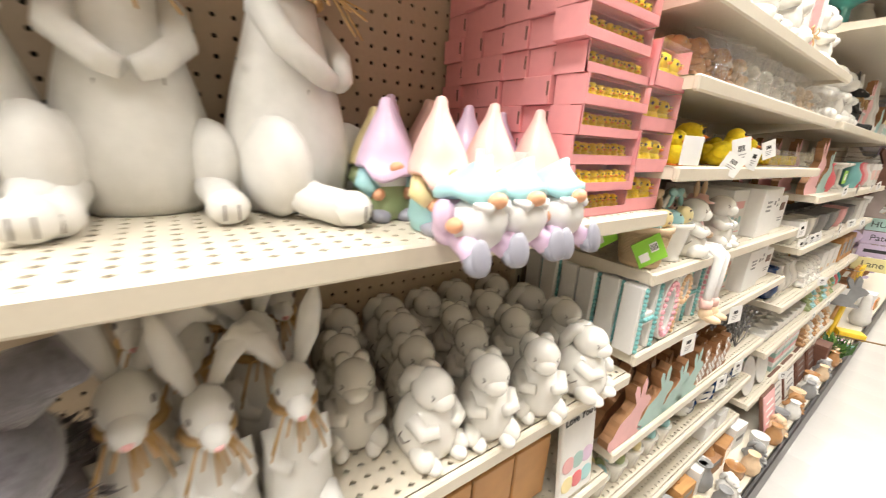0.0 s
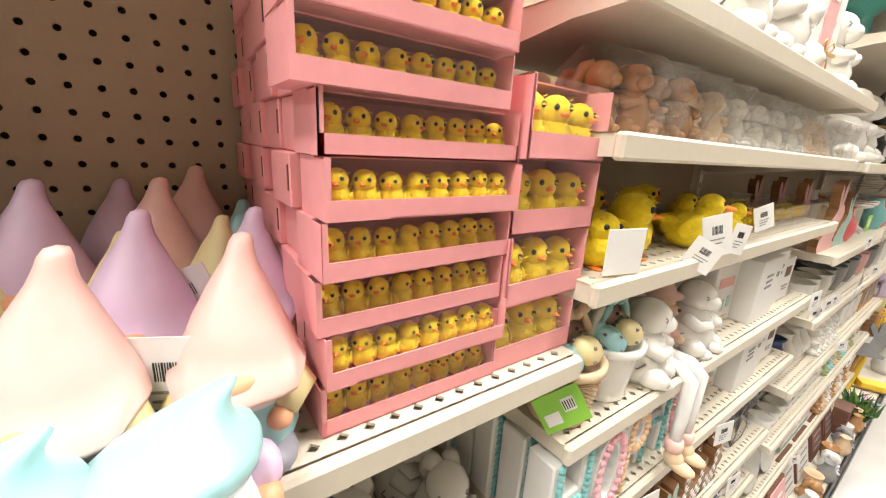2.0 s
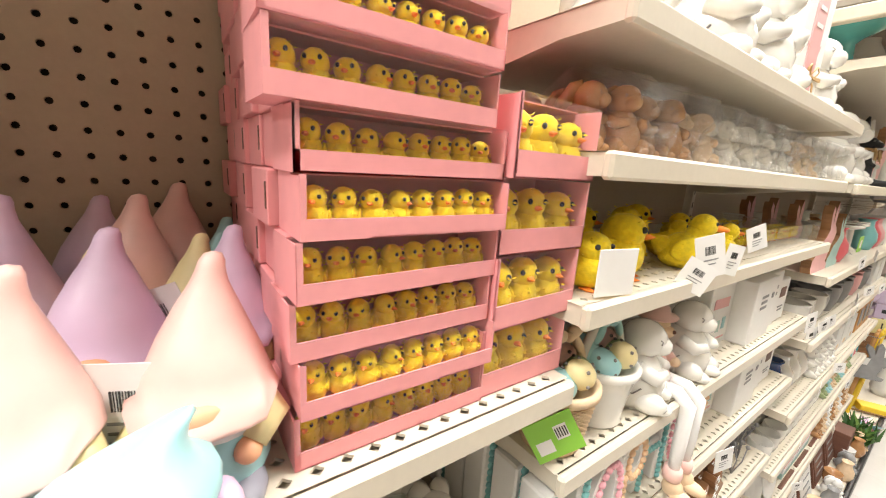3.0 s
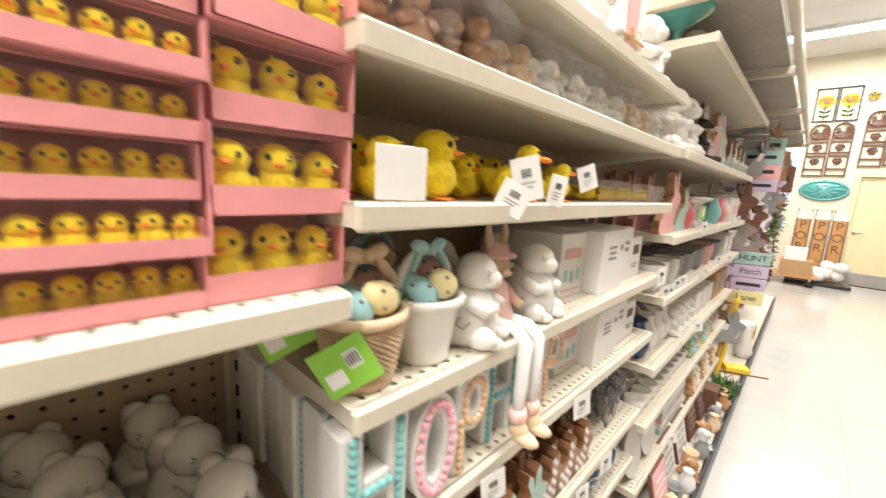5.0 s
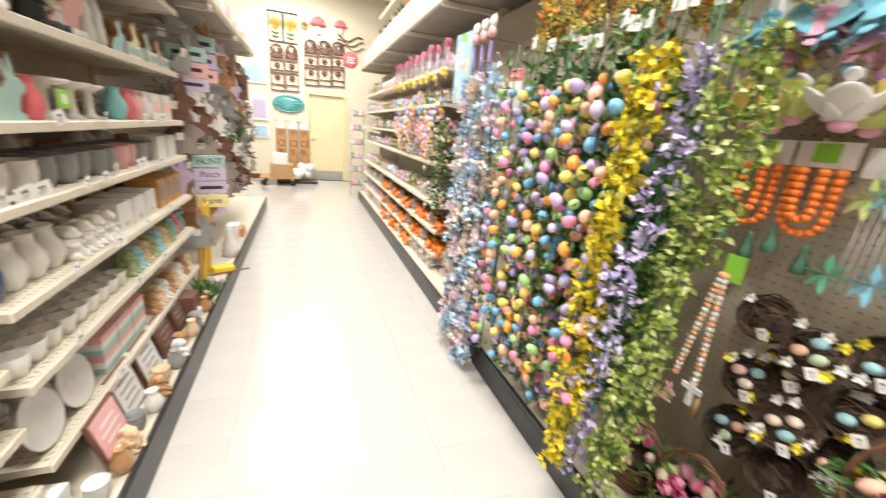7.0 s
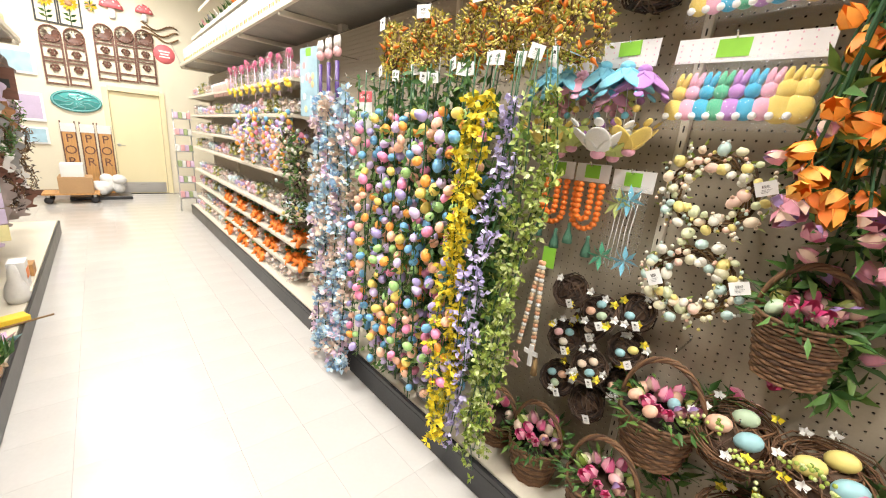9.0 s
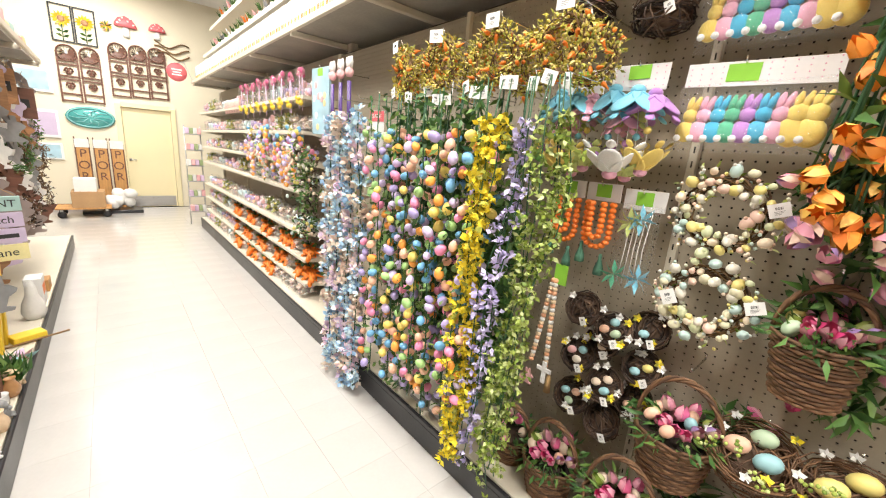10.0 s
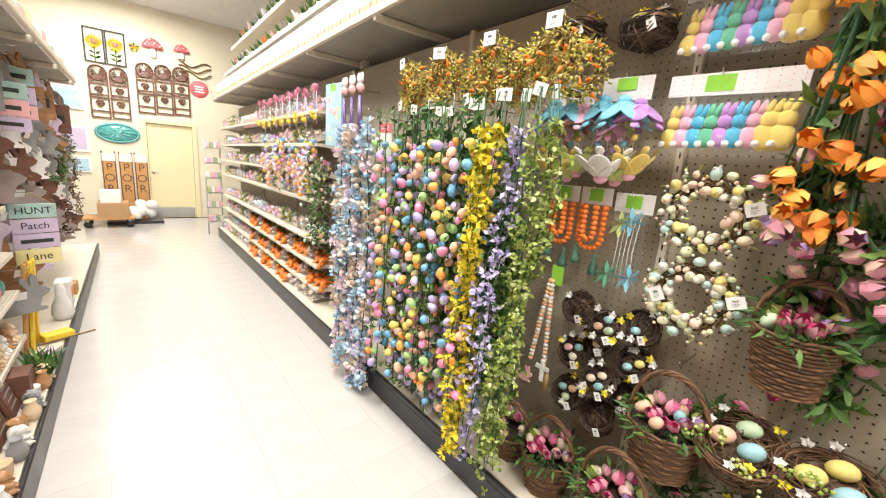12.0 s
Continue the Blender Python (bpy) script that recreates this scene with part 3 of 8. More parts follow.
def gnome_sitting():
    """A gnome that sits on a shelf edge with its soles out."""
    b = Build()
    b.lathe([(0.0, 0.0), (0.034, 0.0), (0.040, 0.015), (0.038, 0.045), (0.026, 0.065), (0, 0.07)], M_LILAC, n=18)
    for y in (-1, 1):
        b.tube([(0.01, y * 0.018, 0.012), (0.038, y * 0.025, 0.004), (0.056, y * 0.031, -0.008)], [0.017, 0.016, 0.014], M_LILAC, 10)
        b.tube([(0.052, y * 0.031, -0.010), (0.062, y * 0.033, -0.009), (0.067, y * 0.033, -0.008)], [0.014, 0.0155, 0.0145], M_BOOT, 12)
        b.ell((0.066, y * 0.033, 0.0), (0.006, 0.0145, 0.022), M_BOOT, (0, -14, 0), 14, 8)
        b.ell((0.012, y * 0.043, 0.040), (0.016, 0.012, 0.02), M_LILAC)
        b.ell((0.028, y * 0.041, 0.031), (0.011, 0.010, 0.010), M_SKIN)
    b.lathe([(0.0, -0.004), (0.016, 0.0), (0.031, 0.014), (0.037, 0.034), (0.034, 0.054), (0.02, 0.068), (0, 0.072)], M_BEARD, (0.026, 0, -0.004), n=20, flat=(0.85, 1.06), wave=0.05, waves=7)
    for y in (-1, 1):
        b.tube([(0.049, 0, 0.056), (0.051, y * 0.014, 0.052), (0.044, y * 0.029, 0.058)], [0.006, 0.008, 0.002], M_BEARD, 8)
    b.ell((0.052, 0, 0.061), (0.010, 0.0135, 0.010), M_SKIN, nu=14, nv=9)
    o = len(b.v)
    b.lathe([(0.038, 0.056), (0.0435, 0.058), (0.0445, 0.063), (0.043, 0.070), (0.036, 0.078), (0.026, 0.086), (0.017, 0.094), (0.010, 0.102), (0.005, 0.110), (0.0, 0.113)], M_AQUA, n=24, wave=0.02, waves=5)
    for i in range(o, len(b.v)):
        x, y, z = b.v[i]
        k = max(0, (z - 0.074) / 0.039)
        c = math.atan2(y, x)
        lift = (0.012 * math.exp(-(c / 0.55) ** 2) - 0.004 * math.cos(2 * c) + 0.003 * math.sin(4 * c)) if z < 0.075 else 0
        b.v[i] = (x + 0.008 * (1 - k) + 0.004 * k, y + 0.034 * k ** 1.4, z + lift + 0.002 * math.sin(60 * y + 90 * z))
    b.v = [(x, y * 1.04, z * 0.96) for x, y, z in b.v]
    return b


def bunny_tall():
    """A large white resin rabbit sitting with its feet out."""
    b = Build()
    b.lathe([(0.0, 0.0), (0.085, 0.0), (0.10, 0.02), (0.107, 0.07), (0.102, 0.13), (0.088, 0.19), (0.07, 0.25), (0.056, 0.30), (0.05, 0.34), (0.0, 0.36)], M_RESIN, n=26, flat=(0.9, 1.0))
    b.ell((0.02, 0, 0.39), (0.062, 0.055, 0.06), M_RESIN)
    b.ell((0.075, 0, 0.375), (0.026, 0.028, 0.022), M_RESIN)
    for y in (-1, 1):
        b.ell((0.045, y * 0.088, 0.075), (0.075, 0.04, 0.075), M_RESIN, (0, 12, y * 18))
        b.tube([(0.06, y * 0.085, 0.045), (0.12, y * 0.092, 0.032), (0.172, y * 0.09, 0.024)], [0.03, 0.026, 0.027], M_RESIN, 12)
        b.ell((0.176, y * 0.09, 0.027), (0.03, 0.029, 0.026), M_RESIN)
        for k in (-1, 1):
            b.tube([(0.203, y * 0.09 + k * 0.009, 0.012), (0.204, y * 0.09 + k * 0.009, 0.034)], 0.0016, M_CREASE, 5)
        b.tube([(0.01, y * 0.06, 0.30), (0.055, y * 0.068, 0.25), (0.085, y * 0.03, 0.215), (0.092, y * 0.008, 0.205)], [0.024, 0.022, 0.019, 0.016], M_RESIN, 10)
        b.tube([(0.0, y * 0.03, 0.43), (-0.01, y * 0.045, 0.50), (-0.01, y * 0.05, 0.57), (-0.005, y * 0.045, 0.61)], [0.016, 0.026, 0.022, 0.006], M_RESIN, 10)
    for a, z in ((-30, 0.16), (15, 0.13), (28, 0.19), (-8, 0.10)):
        r = 0.0955 * (1 - (z - 0.1) * 1.3)
        b.tube([(r * 0.94 * math.cos(radians(a)), r * math.sin(radians(a)), z), (r * 0.9 * math.cos(radians(a + 3)), r * 0.96 * math.sin(radians(a + 3)), z + 0.03)], 0.0014, M_CREASE, 5)
    b.tube([(0.056 * math.cos(a), 0.056 * math.sin(a), 0.325) for a in np.linspace(0, 6.28, 17)], 0.007, M_RAFFIA, 6)
    rnd = random.Random(3)
    for k in range(16):
        a = rnd.uniform(-0.9, 0.9)
        e = Vector((0.10 + 0.03 * rnd.random(), 0.10 * a, 0.32 + rnd.uniform(-0.05, 0.03)))
        b.tube([(0.058, 0.01 * a, 0.325), Vector((0.08, 0.05 * a, 0.335)), e], 0.002, M_RAFFIA, 4)
    return b


def bunny_ceramic(s=1.0, material=None, ears=True):
    """A plump glazed rabbit with its ears laid back."""
    c = material or M_CERAMIC
    b = Build()
    b.lathe([(0.0, 0.0), (0.036, 0.0), (0.043, 0.012), (0.046, 0.035), (0.038, 0.062), (0.026, 0.08), (0.0, 0.086)], c, n=20, flat=(1.08, 0.95))
    b.ell((0.012, 0, 0.098), (0.031, 0.029, 0.028), c, (0, -8, 0), 16, 10)
    b.ell((0.034, 0, 0.092), (0.016, 0.018, 0.014), c)
    for y in (-1, 1):
        b.ell((0.030, y * 0.028, 0.016), (0.026, 0.016, 0.017), c, (0, 0, y * 12))
        b.ell((0.046, y * 0.022, 0.009), (0.017, 0.012, 0.010), c)
        b.tube([(0.012, y * 0.033, 0.064), (0.036, y * 0.03, 0.054), (0.046, y * 0.014, 0.058)], [0.012, 0.011, 0.008], c, 8)
        if ears:
            b.tube([(0.002, y * 0.010, 0.117), (-0.014, y * 0.013, 0.112), (-0.026, y * 0.015, 0.092), (-0.032, y * 0.015, 0.070)], [0.010, 0.013, 0.013, 0.008], c, 10)
        b.tube([(0.033, y * 0.019, 0.106), (0.036, y * 0.016, 0.103), (0.035, y * 0.02, 0.100)], 0.0012, M_CREASE, 4)
        b.tube([(0.02, y * 0.042, 0.04), (0.01, y * 0.044, 0.03), (0.0, y * 0.045, 0.036), (0.006, y * 0.045, 0.046)], 0.0012, M_CREASE, 4)
    b.ell((-0.046, 0, 0.022), (0.016, 0.018, 0.016), c)
    if s != 1.0:
        b.v = [(x * s, y * s, z * s) for x, y, z in b.v]
    return b


def bunny_slim(lean=1.0):
    """A slim matt white resin rabbit with long flopped ears and a raffia bow."""
    b = Build()
    b.lathe([(0.0, 0.0), (0.032, 0.0), (0.037, 0.02), (0.034, 0.06), (0.024, 0.10), (0.017, 0.125), (0, 0.13)], M_RESIN, n=16)
    b.ell((0.008, 0, 0.145), (0.026, 0.02, 0.02), M_RESIN, (0, 15, 0))
    b.ell((0.032, 0, 0.138), (0.016, 0.012, 0.010), M_RESIN, (0, 20, 0))
    b.ell((0.046, 0, 0.134), (0.003, 0.004, 0.003), M_BLUSH, nu=8, nv=6)
    for y in (-1, 1):
        b.ell((0.022, y * 0.0165, 0.150), (0.003, 0.002, 0.0035), M_CREASE, nu=8, nv=6)
    for y in (-1, 1):
        b.tube([(-0.004, y * 0.008, 0.16), (-0.012, y * (0.018 if y * lean > 0 else 0.026), 0.185), (-0.016, y * (0.024 if y * lean > 0 else 0.046), 0.212 if y * lean > 0 else 0.196), (-0.012, y * (0.028 if y * lean > 0 else 0.062), 0.235 if y * lean > 0 else 0.186)], [0.006, 0.012, 0.011, 0.003], M_RESIN, 8)
        b.tube([(0.02, y * 0.024, 0.02), (0.055, y * 0.028, 0.012), (0.08, y * 0.026, 0.010)], [0.014, 0.011, 0.012], M_RESIN, 8)
        b.tube([(0.004, y * 0.024, 0.10), (0.022, y * 0.024, 0.075), (0.032, y * 0.01, 0.07)], [0.009, 0.008, 0.007], M_RESIN, 8)
    b.tube([(0.02 * math.cos(a), 0.02 * math.sin(a), 0.124) for a in np.linspace(0, 6.28, 13)], 0.0045, M_RAFFIA, 5)
    rnd = random.Random(5)
    for k in range(10):
        a = rnd.uniform(-1, 1)
        b.tube([(0.02, 0, 0.122), (0.028, 0.014 * a, 0.128), (0.034, 0.028 * a, 0.102 + rnd.uniform(-0.022, 0.01))], 0.0013, M_RAFFIA, 4)
    b.v = [(x * 1.2, y * 1.2, z * 1.25) for x, y, z in b.v]
    return b


def chick(s=1.0, nu=10, nv=7):
    """A fluffy yellow chick that looks to +x."""
    rnd = random.Random(int(s * 1000))
    b = Build()
    b.ell((-0.02, 0, 0.36), (0.36, 0.34, 0.37), M_CHICK, nu=nu, nv=nv, egg=0.06)
    b.ell((0.04, 0, 0.74), (0.28, 0.285, 0.28), M_CHICK, nu=nu, nv=nv)
    for k in range(44):
        a, z = rnd.uniform(0, 6.28), rnd.uniform(0.1, 1.02)
        r = 0.34 if z < 0.6 else 0.29 * math.sqrt(max(0.05, 1 - ((z - 0.74) / 0.31) ** 2))
        d = Vector((math.cos(a), math.sin(a), rnd.uniform(-0.2, 0.8)))
        o = Vector((r * math.cos(a) + (0.03 if z > 0.6 else -0.02), r * math.sin(a), z))
        b.leaf(o * 0.98, d, 0.10, 0.045, M_CHICK, roll=a)
    b.lathe([(0.075, 0), (0.05, 0.06), (0.0, 0.14)], M_BEAK, (0.30, 0, 0.69), (0, 90, 0), 8, (0.7, 1))
    for y in (-1, 1):
        b.ell((0.275, y * 0.145, 0.80), (0.042, 0.045, 0.052), M_INK, nu=8, nv=5)
        b.ell((0.16, y * 0.13, 0.025), (0.17, 0.09, 0.035), M_BEAK, nu=6, nv=4)
        b.ell((-0.05, y * 0.335, 0.38), (0.2, 0.05, 0.15), M_CHICK, (0, 20, 0), 8, 6)
    b.v = [(x * s, y * s, z * s) for x, y, z in b.v]
    return b


def chick_box(w, h, d, n, label):
    """A pink card box with a clear front and a row of chicks inside; it looks to +x."""
    t = thing("chick_box", label, "toy box", "boxes of toy chicks")
    b = Build()
    k = 0.0015
    b.box((-d / 2, 0, k / 2), (d, w, k), M_PINKCARD)
    b.box((-d + k / 2, 0, h / 2), (k, w, h - 2 * k), M_PINKCARD)
    for y in (-w / 2 + k / 2, w / 2 - k / 2):
        b.box((-d / 2 + k / 2, y, h / 2), (d - k, k, h - 2 * k), M_PINKCARD)
    b.box((-d * 0.68, 0, h - k / 2), (d * 0.62, w, k), M_PINKCARD)
    b.box((-k / 2, 0, h * 0.17), (k, w, h * 0.34), M_PINKCARD)
    b.box((-k / 2, -w / 2 + w * 0.012, h / 2), (k, w * 0.024, h), M_PINKCARD)
    part("box", b, t, "pink card box")
    f = Build().quad((0.001, -w / 2, h * 0.32), (0.001, w / 2, h * 0.32), (0.001, w / 2, h), (0.001, -w / 2, h), M_FILM)
    f.quad((0.001, -w / 2, h), (0.001, w / 2, h), (-d * 0.36, w / 2, h), (-d * 0.36, -w / 2, h), M_FILM)
    part("window", f, t, "clear plastic window").visible_shadow = False
    s = (w / n) * 1.45
    first = None
    rnd = random.Random(n)
    for i in range(n):
        y = -w / 2 + w * (i + 0.5) / n * 0.96 + w * 0.02
        m = pose(-d * 0.34, y, 0.002, 0, 0, rnd.uniform(-40, 30)) @ Matrix.Diagonal((1, 1, rnd.uniform(0.92, 1.02), 1))
        if first is None:
            first = part("chick", chick(min(s, h * 0.95)), t, "fluffy yellow toy chick", m)
        else:
            same(first, "chick", t, m)
    return t


def goods_box(name, size, material, label, m, bars=(), group="", category="box"):
    """A plain carton; bars: (y, z, width, height, material) of print on the side that looks to +x."""
    t = thing(name, label, category, group, m)
    x, y, z = size
    part("carton", Build().box((-x / 2, 0, z / 2), size, material, bevel=0.002), t)
    if bars:
        b = Build()
        for by, bz, bw, bh, bm in bars:
            b.box((0.0007, by, bz), (0.001, bw, bh), bm)
        part("print", b, t, "printed bars")
    return t


def lathe_thing(name, prof, material, label, category, m, group="", n=18):
    return Build().lathe(prof, material, n=n).obj(name, None, m, label, category, group)


VASE = [(0.0, 0.0), (0.03, 0.0), (0.034, 0.01), (0.045, 0.04), (0.042, 0.07), (0.026, 0.1), (0.024, 0.12), (0.03, 0.13), (0.026, 0.13), (0.02, 0.12)]
POT = [(0.0, 0.0), (0.032, 0.0), (0.042, 0.03), (0.046, 0.06), (0.044, 0.085), (0.047, 0.09), (0.043, 0.092), (0.04, 0.06), (0.0, 0.03)]
CUP = [(0.0, 0.0), (0.022, 0.0), (0.028, 0.02), (0.031, 0.055), (0.028, 0.055), (0.024, 0.02), (0.0, 0.01)]

# ---- left gondola, first section ----
big = bunny_tall().obj("rabbit_figurine", None, pose(-0.30, -0.70, P_TOP, 0, 0, 36) @ Matrix.Scale(0.94, 4), "large matt white rabbit figurine sitting on the shelf", "figurine", "large white rabbits")
copy_thing(big, pose(-0.335, -0.895, P_TOP, 0, 0, 2) @ Matrix.Scale(0.94, 4))
copy_thing(big, pose(-0.32, -1.075, P_TOP, 0, 0, 2))
sit = gnome_sitting().obj("gnome_figurine", None, pose(0.006, -0.424, P_TOP + 0.001, 0, 0, 4), "sitting gnome figurine with an aqua hat on the shelf edge", "figurine", "sitting gnomes")
for y, a in ((-0.503, -3), (-0.575, 5)):
    copy_thing(sit, pose(0.006, y, P_TOP + 0.001, 0, 0, a))
makes = {}
for hat, shirt, low, x, y, a, s in (
        ("pink", "butter", "aqua", -0.05, -0.447, -10, 1.0), ("pink", "butter", "aqua", -0.05, -0.548, -14, 1.0), ("pink", "butter", "aqua", -0.05, -0.64, 0, 1.0),
        ("lilac", "butter", "sage", -0.165, -0.42, -15, 1.0), ("lilac", "aqua", "sage", -0.15, -0.512, -8, 1.02), ("lilac", "aqua", "sage", -0.15, -0.67, 0, 1.0),
        ("butter", "sage", "sage", -0.225, -0.445, -20, 0.9), ("butter", "sage", "sage", -0.215, -0.53, -10, 0.85), ("butter", "sage", "sage", -0.24, -0.645, 0, 0.95),
        ("pink", "sage", "aqua", -0.29, -0.50, -15, 1.1), ("lilac", "sage", "aqua", -0.27, -0.60, -10, 1.1), ("aqua", "sage", "butter", -0.275, -0.42, -15, 0.85),
        ("pink", "sage", "aqua", -0.36, -0.46, -12, 1.15), ("lilac", "sage", "aqua", -0.365, -0.54, -12, 1.05), ("aqua", "sage", "butter", -0.34, -0.405, 0, 0.9), ("sage", "sage", "sage", -0.33, -0.69, 0, 1.0)):
    pal = {"pink": M_PINKHAT, "lilac": M_LILAC, "aqua": M_AQUA, "butter": M_BUTTER, "sage": M_SAGE}
    names = {"pink": "pink", "lilac": "lilac", "aqua": "aqua", "butter": "pale yellow", "sage": "sage green"}
    m = pose(x - 0.012, y + 0.07, P_TOP, 0, 0, a)
    key = (hat, shirt, low, s)
    if key in makes:
        copy_thing(makes[key], m)
    else:
        makes[key] = gnome_standing(pal[hat], pal[shirt], pal[low], s).obj("gnome_figurine", None, m, "standing gnome figurine with a tall " + names[hat] + " hat", "figurine", "standing gnomes")
price_tag((-0.06, -0.425, 1.50), -25, (0.045, 0.075))
price_tag((-0.18, -0.415, 1.51), -20, (0.05, 0.06), tilt=20)
price_tag((0.01, -0.56, 1.505), 30, (0.035, 0.06))

# unseen top shelf, added to shade the pegboard and goods below
shelf(-1.25, -0.004, 2.12)

# boxes of chicks in stacks
BW, BH, BD = 0.195, 0.0465, 0.062
bx0 = chick_box(BW, BH, BD, 8, "pink card box with eight yellow chicks behind clear film")
rnd = random.Random(11)
z = P_TOP + 0.001
bx0.matrix_basis = pose(-0.032, -0.228, z)
for k in range(1, 10):
    sh = (0, 0.004, -0.001, 0.003, 0.006, 0.004, -0.014, -0.016, -0.006, -0.018)[k]
    copy_thing(bx0, pose(-0.03 + 0.004 * math.sin(k * 2.1), -0.228 + sh, z + k * (BH + 0.0006), 0, 0, rnd.uniform(-2, 2)))
b = Build().box((-BD / 2, 0, BH / 2), (BD, BW, BH), M_PINKCARD, bevel=0.001)
# dark strip on the card paints the shade in the box's thin slit
b.box((-0.004, -BW / 2 - 0.0004, BH * 0.55), (0.0035, 0.0008, 0.022), M_DKWOOD)
plain = b.obj("closed_chick_box", None, pose(-0.098, -0.228, z), "closed pink card box in a stack on the shelf", "toy box", "stacked pink boxes")
for r in range(5):
    for k in range(11 if r < 2 else 12):
        if r == 0 and k == 0:
            continue
        copy_thing(plain, pose(-0.096 - r * (BD + 0.001), -0.224 + rnd.uniform(-0.006, 0.006), z + k * (BH + 0.0006), 0, 0, rnd.uniform(-0.8, 0.8)))
bs0 = chick_box(0.138, 0.079, 0.085, 3, "pink card box with three yellow chicks behind clear film")
bs0.matrix_basis = pose(-0.035, -0.064, z, 0, 0, 0)
for k, (dx, dy, a) in enumerate(((0.004, 0.006, 2), (0.0, 0.010, -1), (0.006, 0.012, 3)), 1):
    copy_thing(bs0, pose(-0.035 + dx, -0.064 + dy, z + k * 0.0797, 0, 0, a))
plain2 = Build().box((-0.0425, 0, 0.0395), (0.085, 0.138, 0.079), M_PINKCARD, bevel=0.001).obj("closed_chick_box", None, pose(-0.124, -0.062, z), "closed pink card box in a stack on the shelf", "toy box", "stacked pink boxes")
for r in range(3):
    for k in range(4):
        if r or k:
            copy_thing(plain2, pose(-0.124 - r * 0.087, -0.062 + rnd.uniform(-0.004, 0.004), z + k * 0.0797))

# lower shelf: ceramic rabbits, slim rabbits, grey plush
cer = bunny_ceramic(1.25).obj("rabbit_ornament", None, pose(-0.09, -0.55, Q_TOP, 0, 0, 5), "glossy white ceramic rabbit ornament on the shelf", "ornament", "white ceramic rabbits")
spots = [(-0.045, -0.165), (-0.16, -0.09), (-0.27, -0.11), (-0.07, -0.43), (-0.06, -0.295), (-0.18, -0.645)]
for i in range(1, 4):
    for j in range(5):
        spots.append((-0.085 - i * 0.098 + 0.012 * math.sin(j * 3 + i), -0.62 + j * 0.125 + 0.02 * math.cos(i * 2 + j)))
spots = [p for k, p in enumerate(spots) if all((p[0] - q[0]) ** 2 + (p[1] - q[1]) ** 2 > 0.0065 for q in spots[:k] + [(-0.09, -0.55)])]
for k, (x, y) in enumerate(spots):
    copy_thing(cer, pose(x, y, Q_TOP, 0, 0, rnd.uniform(-35, 30)) @ Matrix.Diagonal((1, 1, 1, 1)))
slim = bunny_slim().obj("rabbit_figurine", None, pose(-0.10, -0.765, Q_TOP, 0, 0, -5) @ Matrix.Scale(1.12, 4), "slim white resin rabbit figurine with a raffia bow", "figurine", "slim white rabbits")
slim2 = bunny_slim(-1).obj("rabbit_figurine", None, pose(-0.10, -0.865, Q_TOP, 0, 0, 6) @ Matrix.Scale(1.12, 4), "slim white resin rabbit figurine with a raffia bow", "figurine", "slim white rabbits")
for k, (x, y, a) in enumerate(((-0.13, -0.935, 0), (-0.22, -0.79, 10), (-0.24, -0.87, -8), (-0.34, -0.73, 0), (-0.345, -0.82, 12), (-0.34, -0.93, -5))):
    copy_thing(slim if k % 2 else slim2, pose(x, y, Q_TOP, 0, 0, a) @ Matrix.Scale(1.12, 4))
price_tag((-0.02, -0.885, Q_TOP + 0.12), -15, (0.035, 0.05))
b = Build()
b.ell((0, 0, 0.10), (0.10, 0.085, 0.10), M_FUR, nu=18, nv=12)
b.ell((0.05, 0, 0.22), (0.07, 0.065, 0.065), M_FUR, nu=16, nv=10)
b.tube([(0.05, 0.03, 0.26), (0.05, 0.045, 0.30), (0.06, 0.07, 0.31), (0.07, 0.095, 0.30)], [0.02, 0.035, 0.03, 0.006], M_FUR, 8)
b.tube([(0.05, -0.03, 0.26), (0.04, -0.05, 0.33), (0.04, -0.06, 0.36)], [0.02, 0.03, 0.008], M_FUR, 8)
for k in range(900):
    a, c = rnd.uniform(0, 6.28), rnd.uniform(-0.7, 1)
    d = Vector((math.cos(a) * math.sqrt(1 - c * c), math.sin(a) * math.sqrt(1 - c * c), c))
    b.leaf(Vector((0.1 * d.x, 0.085 * d.y, 0.1 + 0.1 * d.z)), d + Vector((rnd.uniform(-.6, .6), rnd.uniform(-.6, .6), -0.4)), 0.028, 0.006, M_FUR, roll=a)
b.obj("plush_rabbit", None, pose(-0.13, -1.045, Q_TOP), "dark grey fluffy plush rabbit on the shelf", "plush toy")

# under it: wooden frames and a printed sign
for k, (y, h) in enumerate(((-0.27, 0.17), (-0.39, 0.17), (-0.51, 0.17))):
    t = thing("wooden_crate", "honey-coloured wooden crate on the base shelf", "crate", "wooden crates", pose(-0.06, y, 0.68 + 0.0))
    part("front", Build().box((0, 0, h / 2 + 0.02), (0.012, 0.115, h), M_TANWOOD, bevel=0.003), t)
    part("side", Build().box((-0.13, 0.052, h / 2 + 0.02), (0.25, 0.01, h), M_TANWOOD, bevel=0.002), t)
    part("side", Build().box((-0.13, -0.052, h / 2 + 0.02), (0.25, 0.01, h), M_TANWOOD, bevel=0.002), t)
    part("base", Build().box((-0.13, 0, 0.012), (0.25, 0.1, 0.012), M_TANWOOD), t)
shelf(-1.25, -0.004, 0.68)
t = thing("printed_sign", "white wooden sign with coloured letters, leaning on the shelf", "sign", m=pose(-0.02, -0.135, 0.685, 0, -6, 0) @ Matrix.Scale(1.08, 4))
part("board", Build().box((0, 0, 0.12), (0.014, 0.12, 0.24), M_WHITE, bevel=0.003), t)
part("clip", Build().box((0.002, 0, 0.245), (0.022, 0.125, 0.03), M_GREY, bevel=0.004), t)
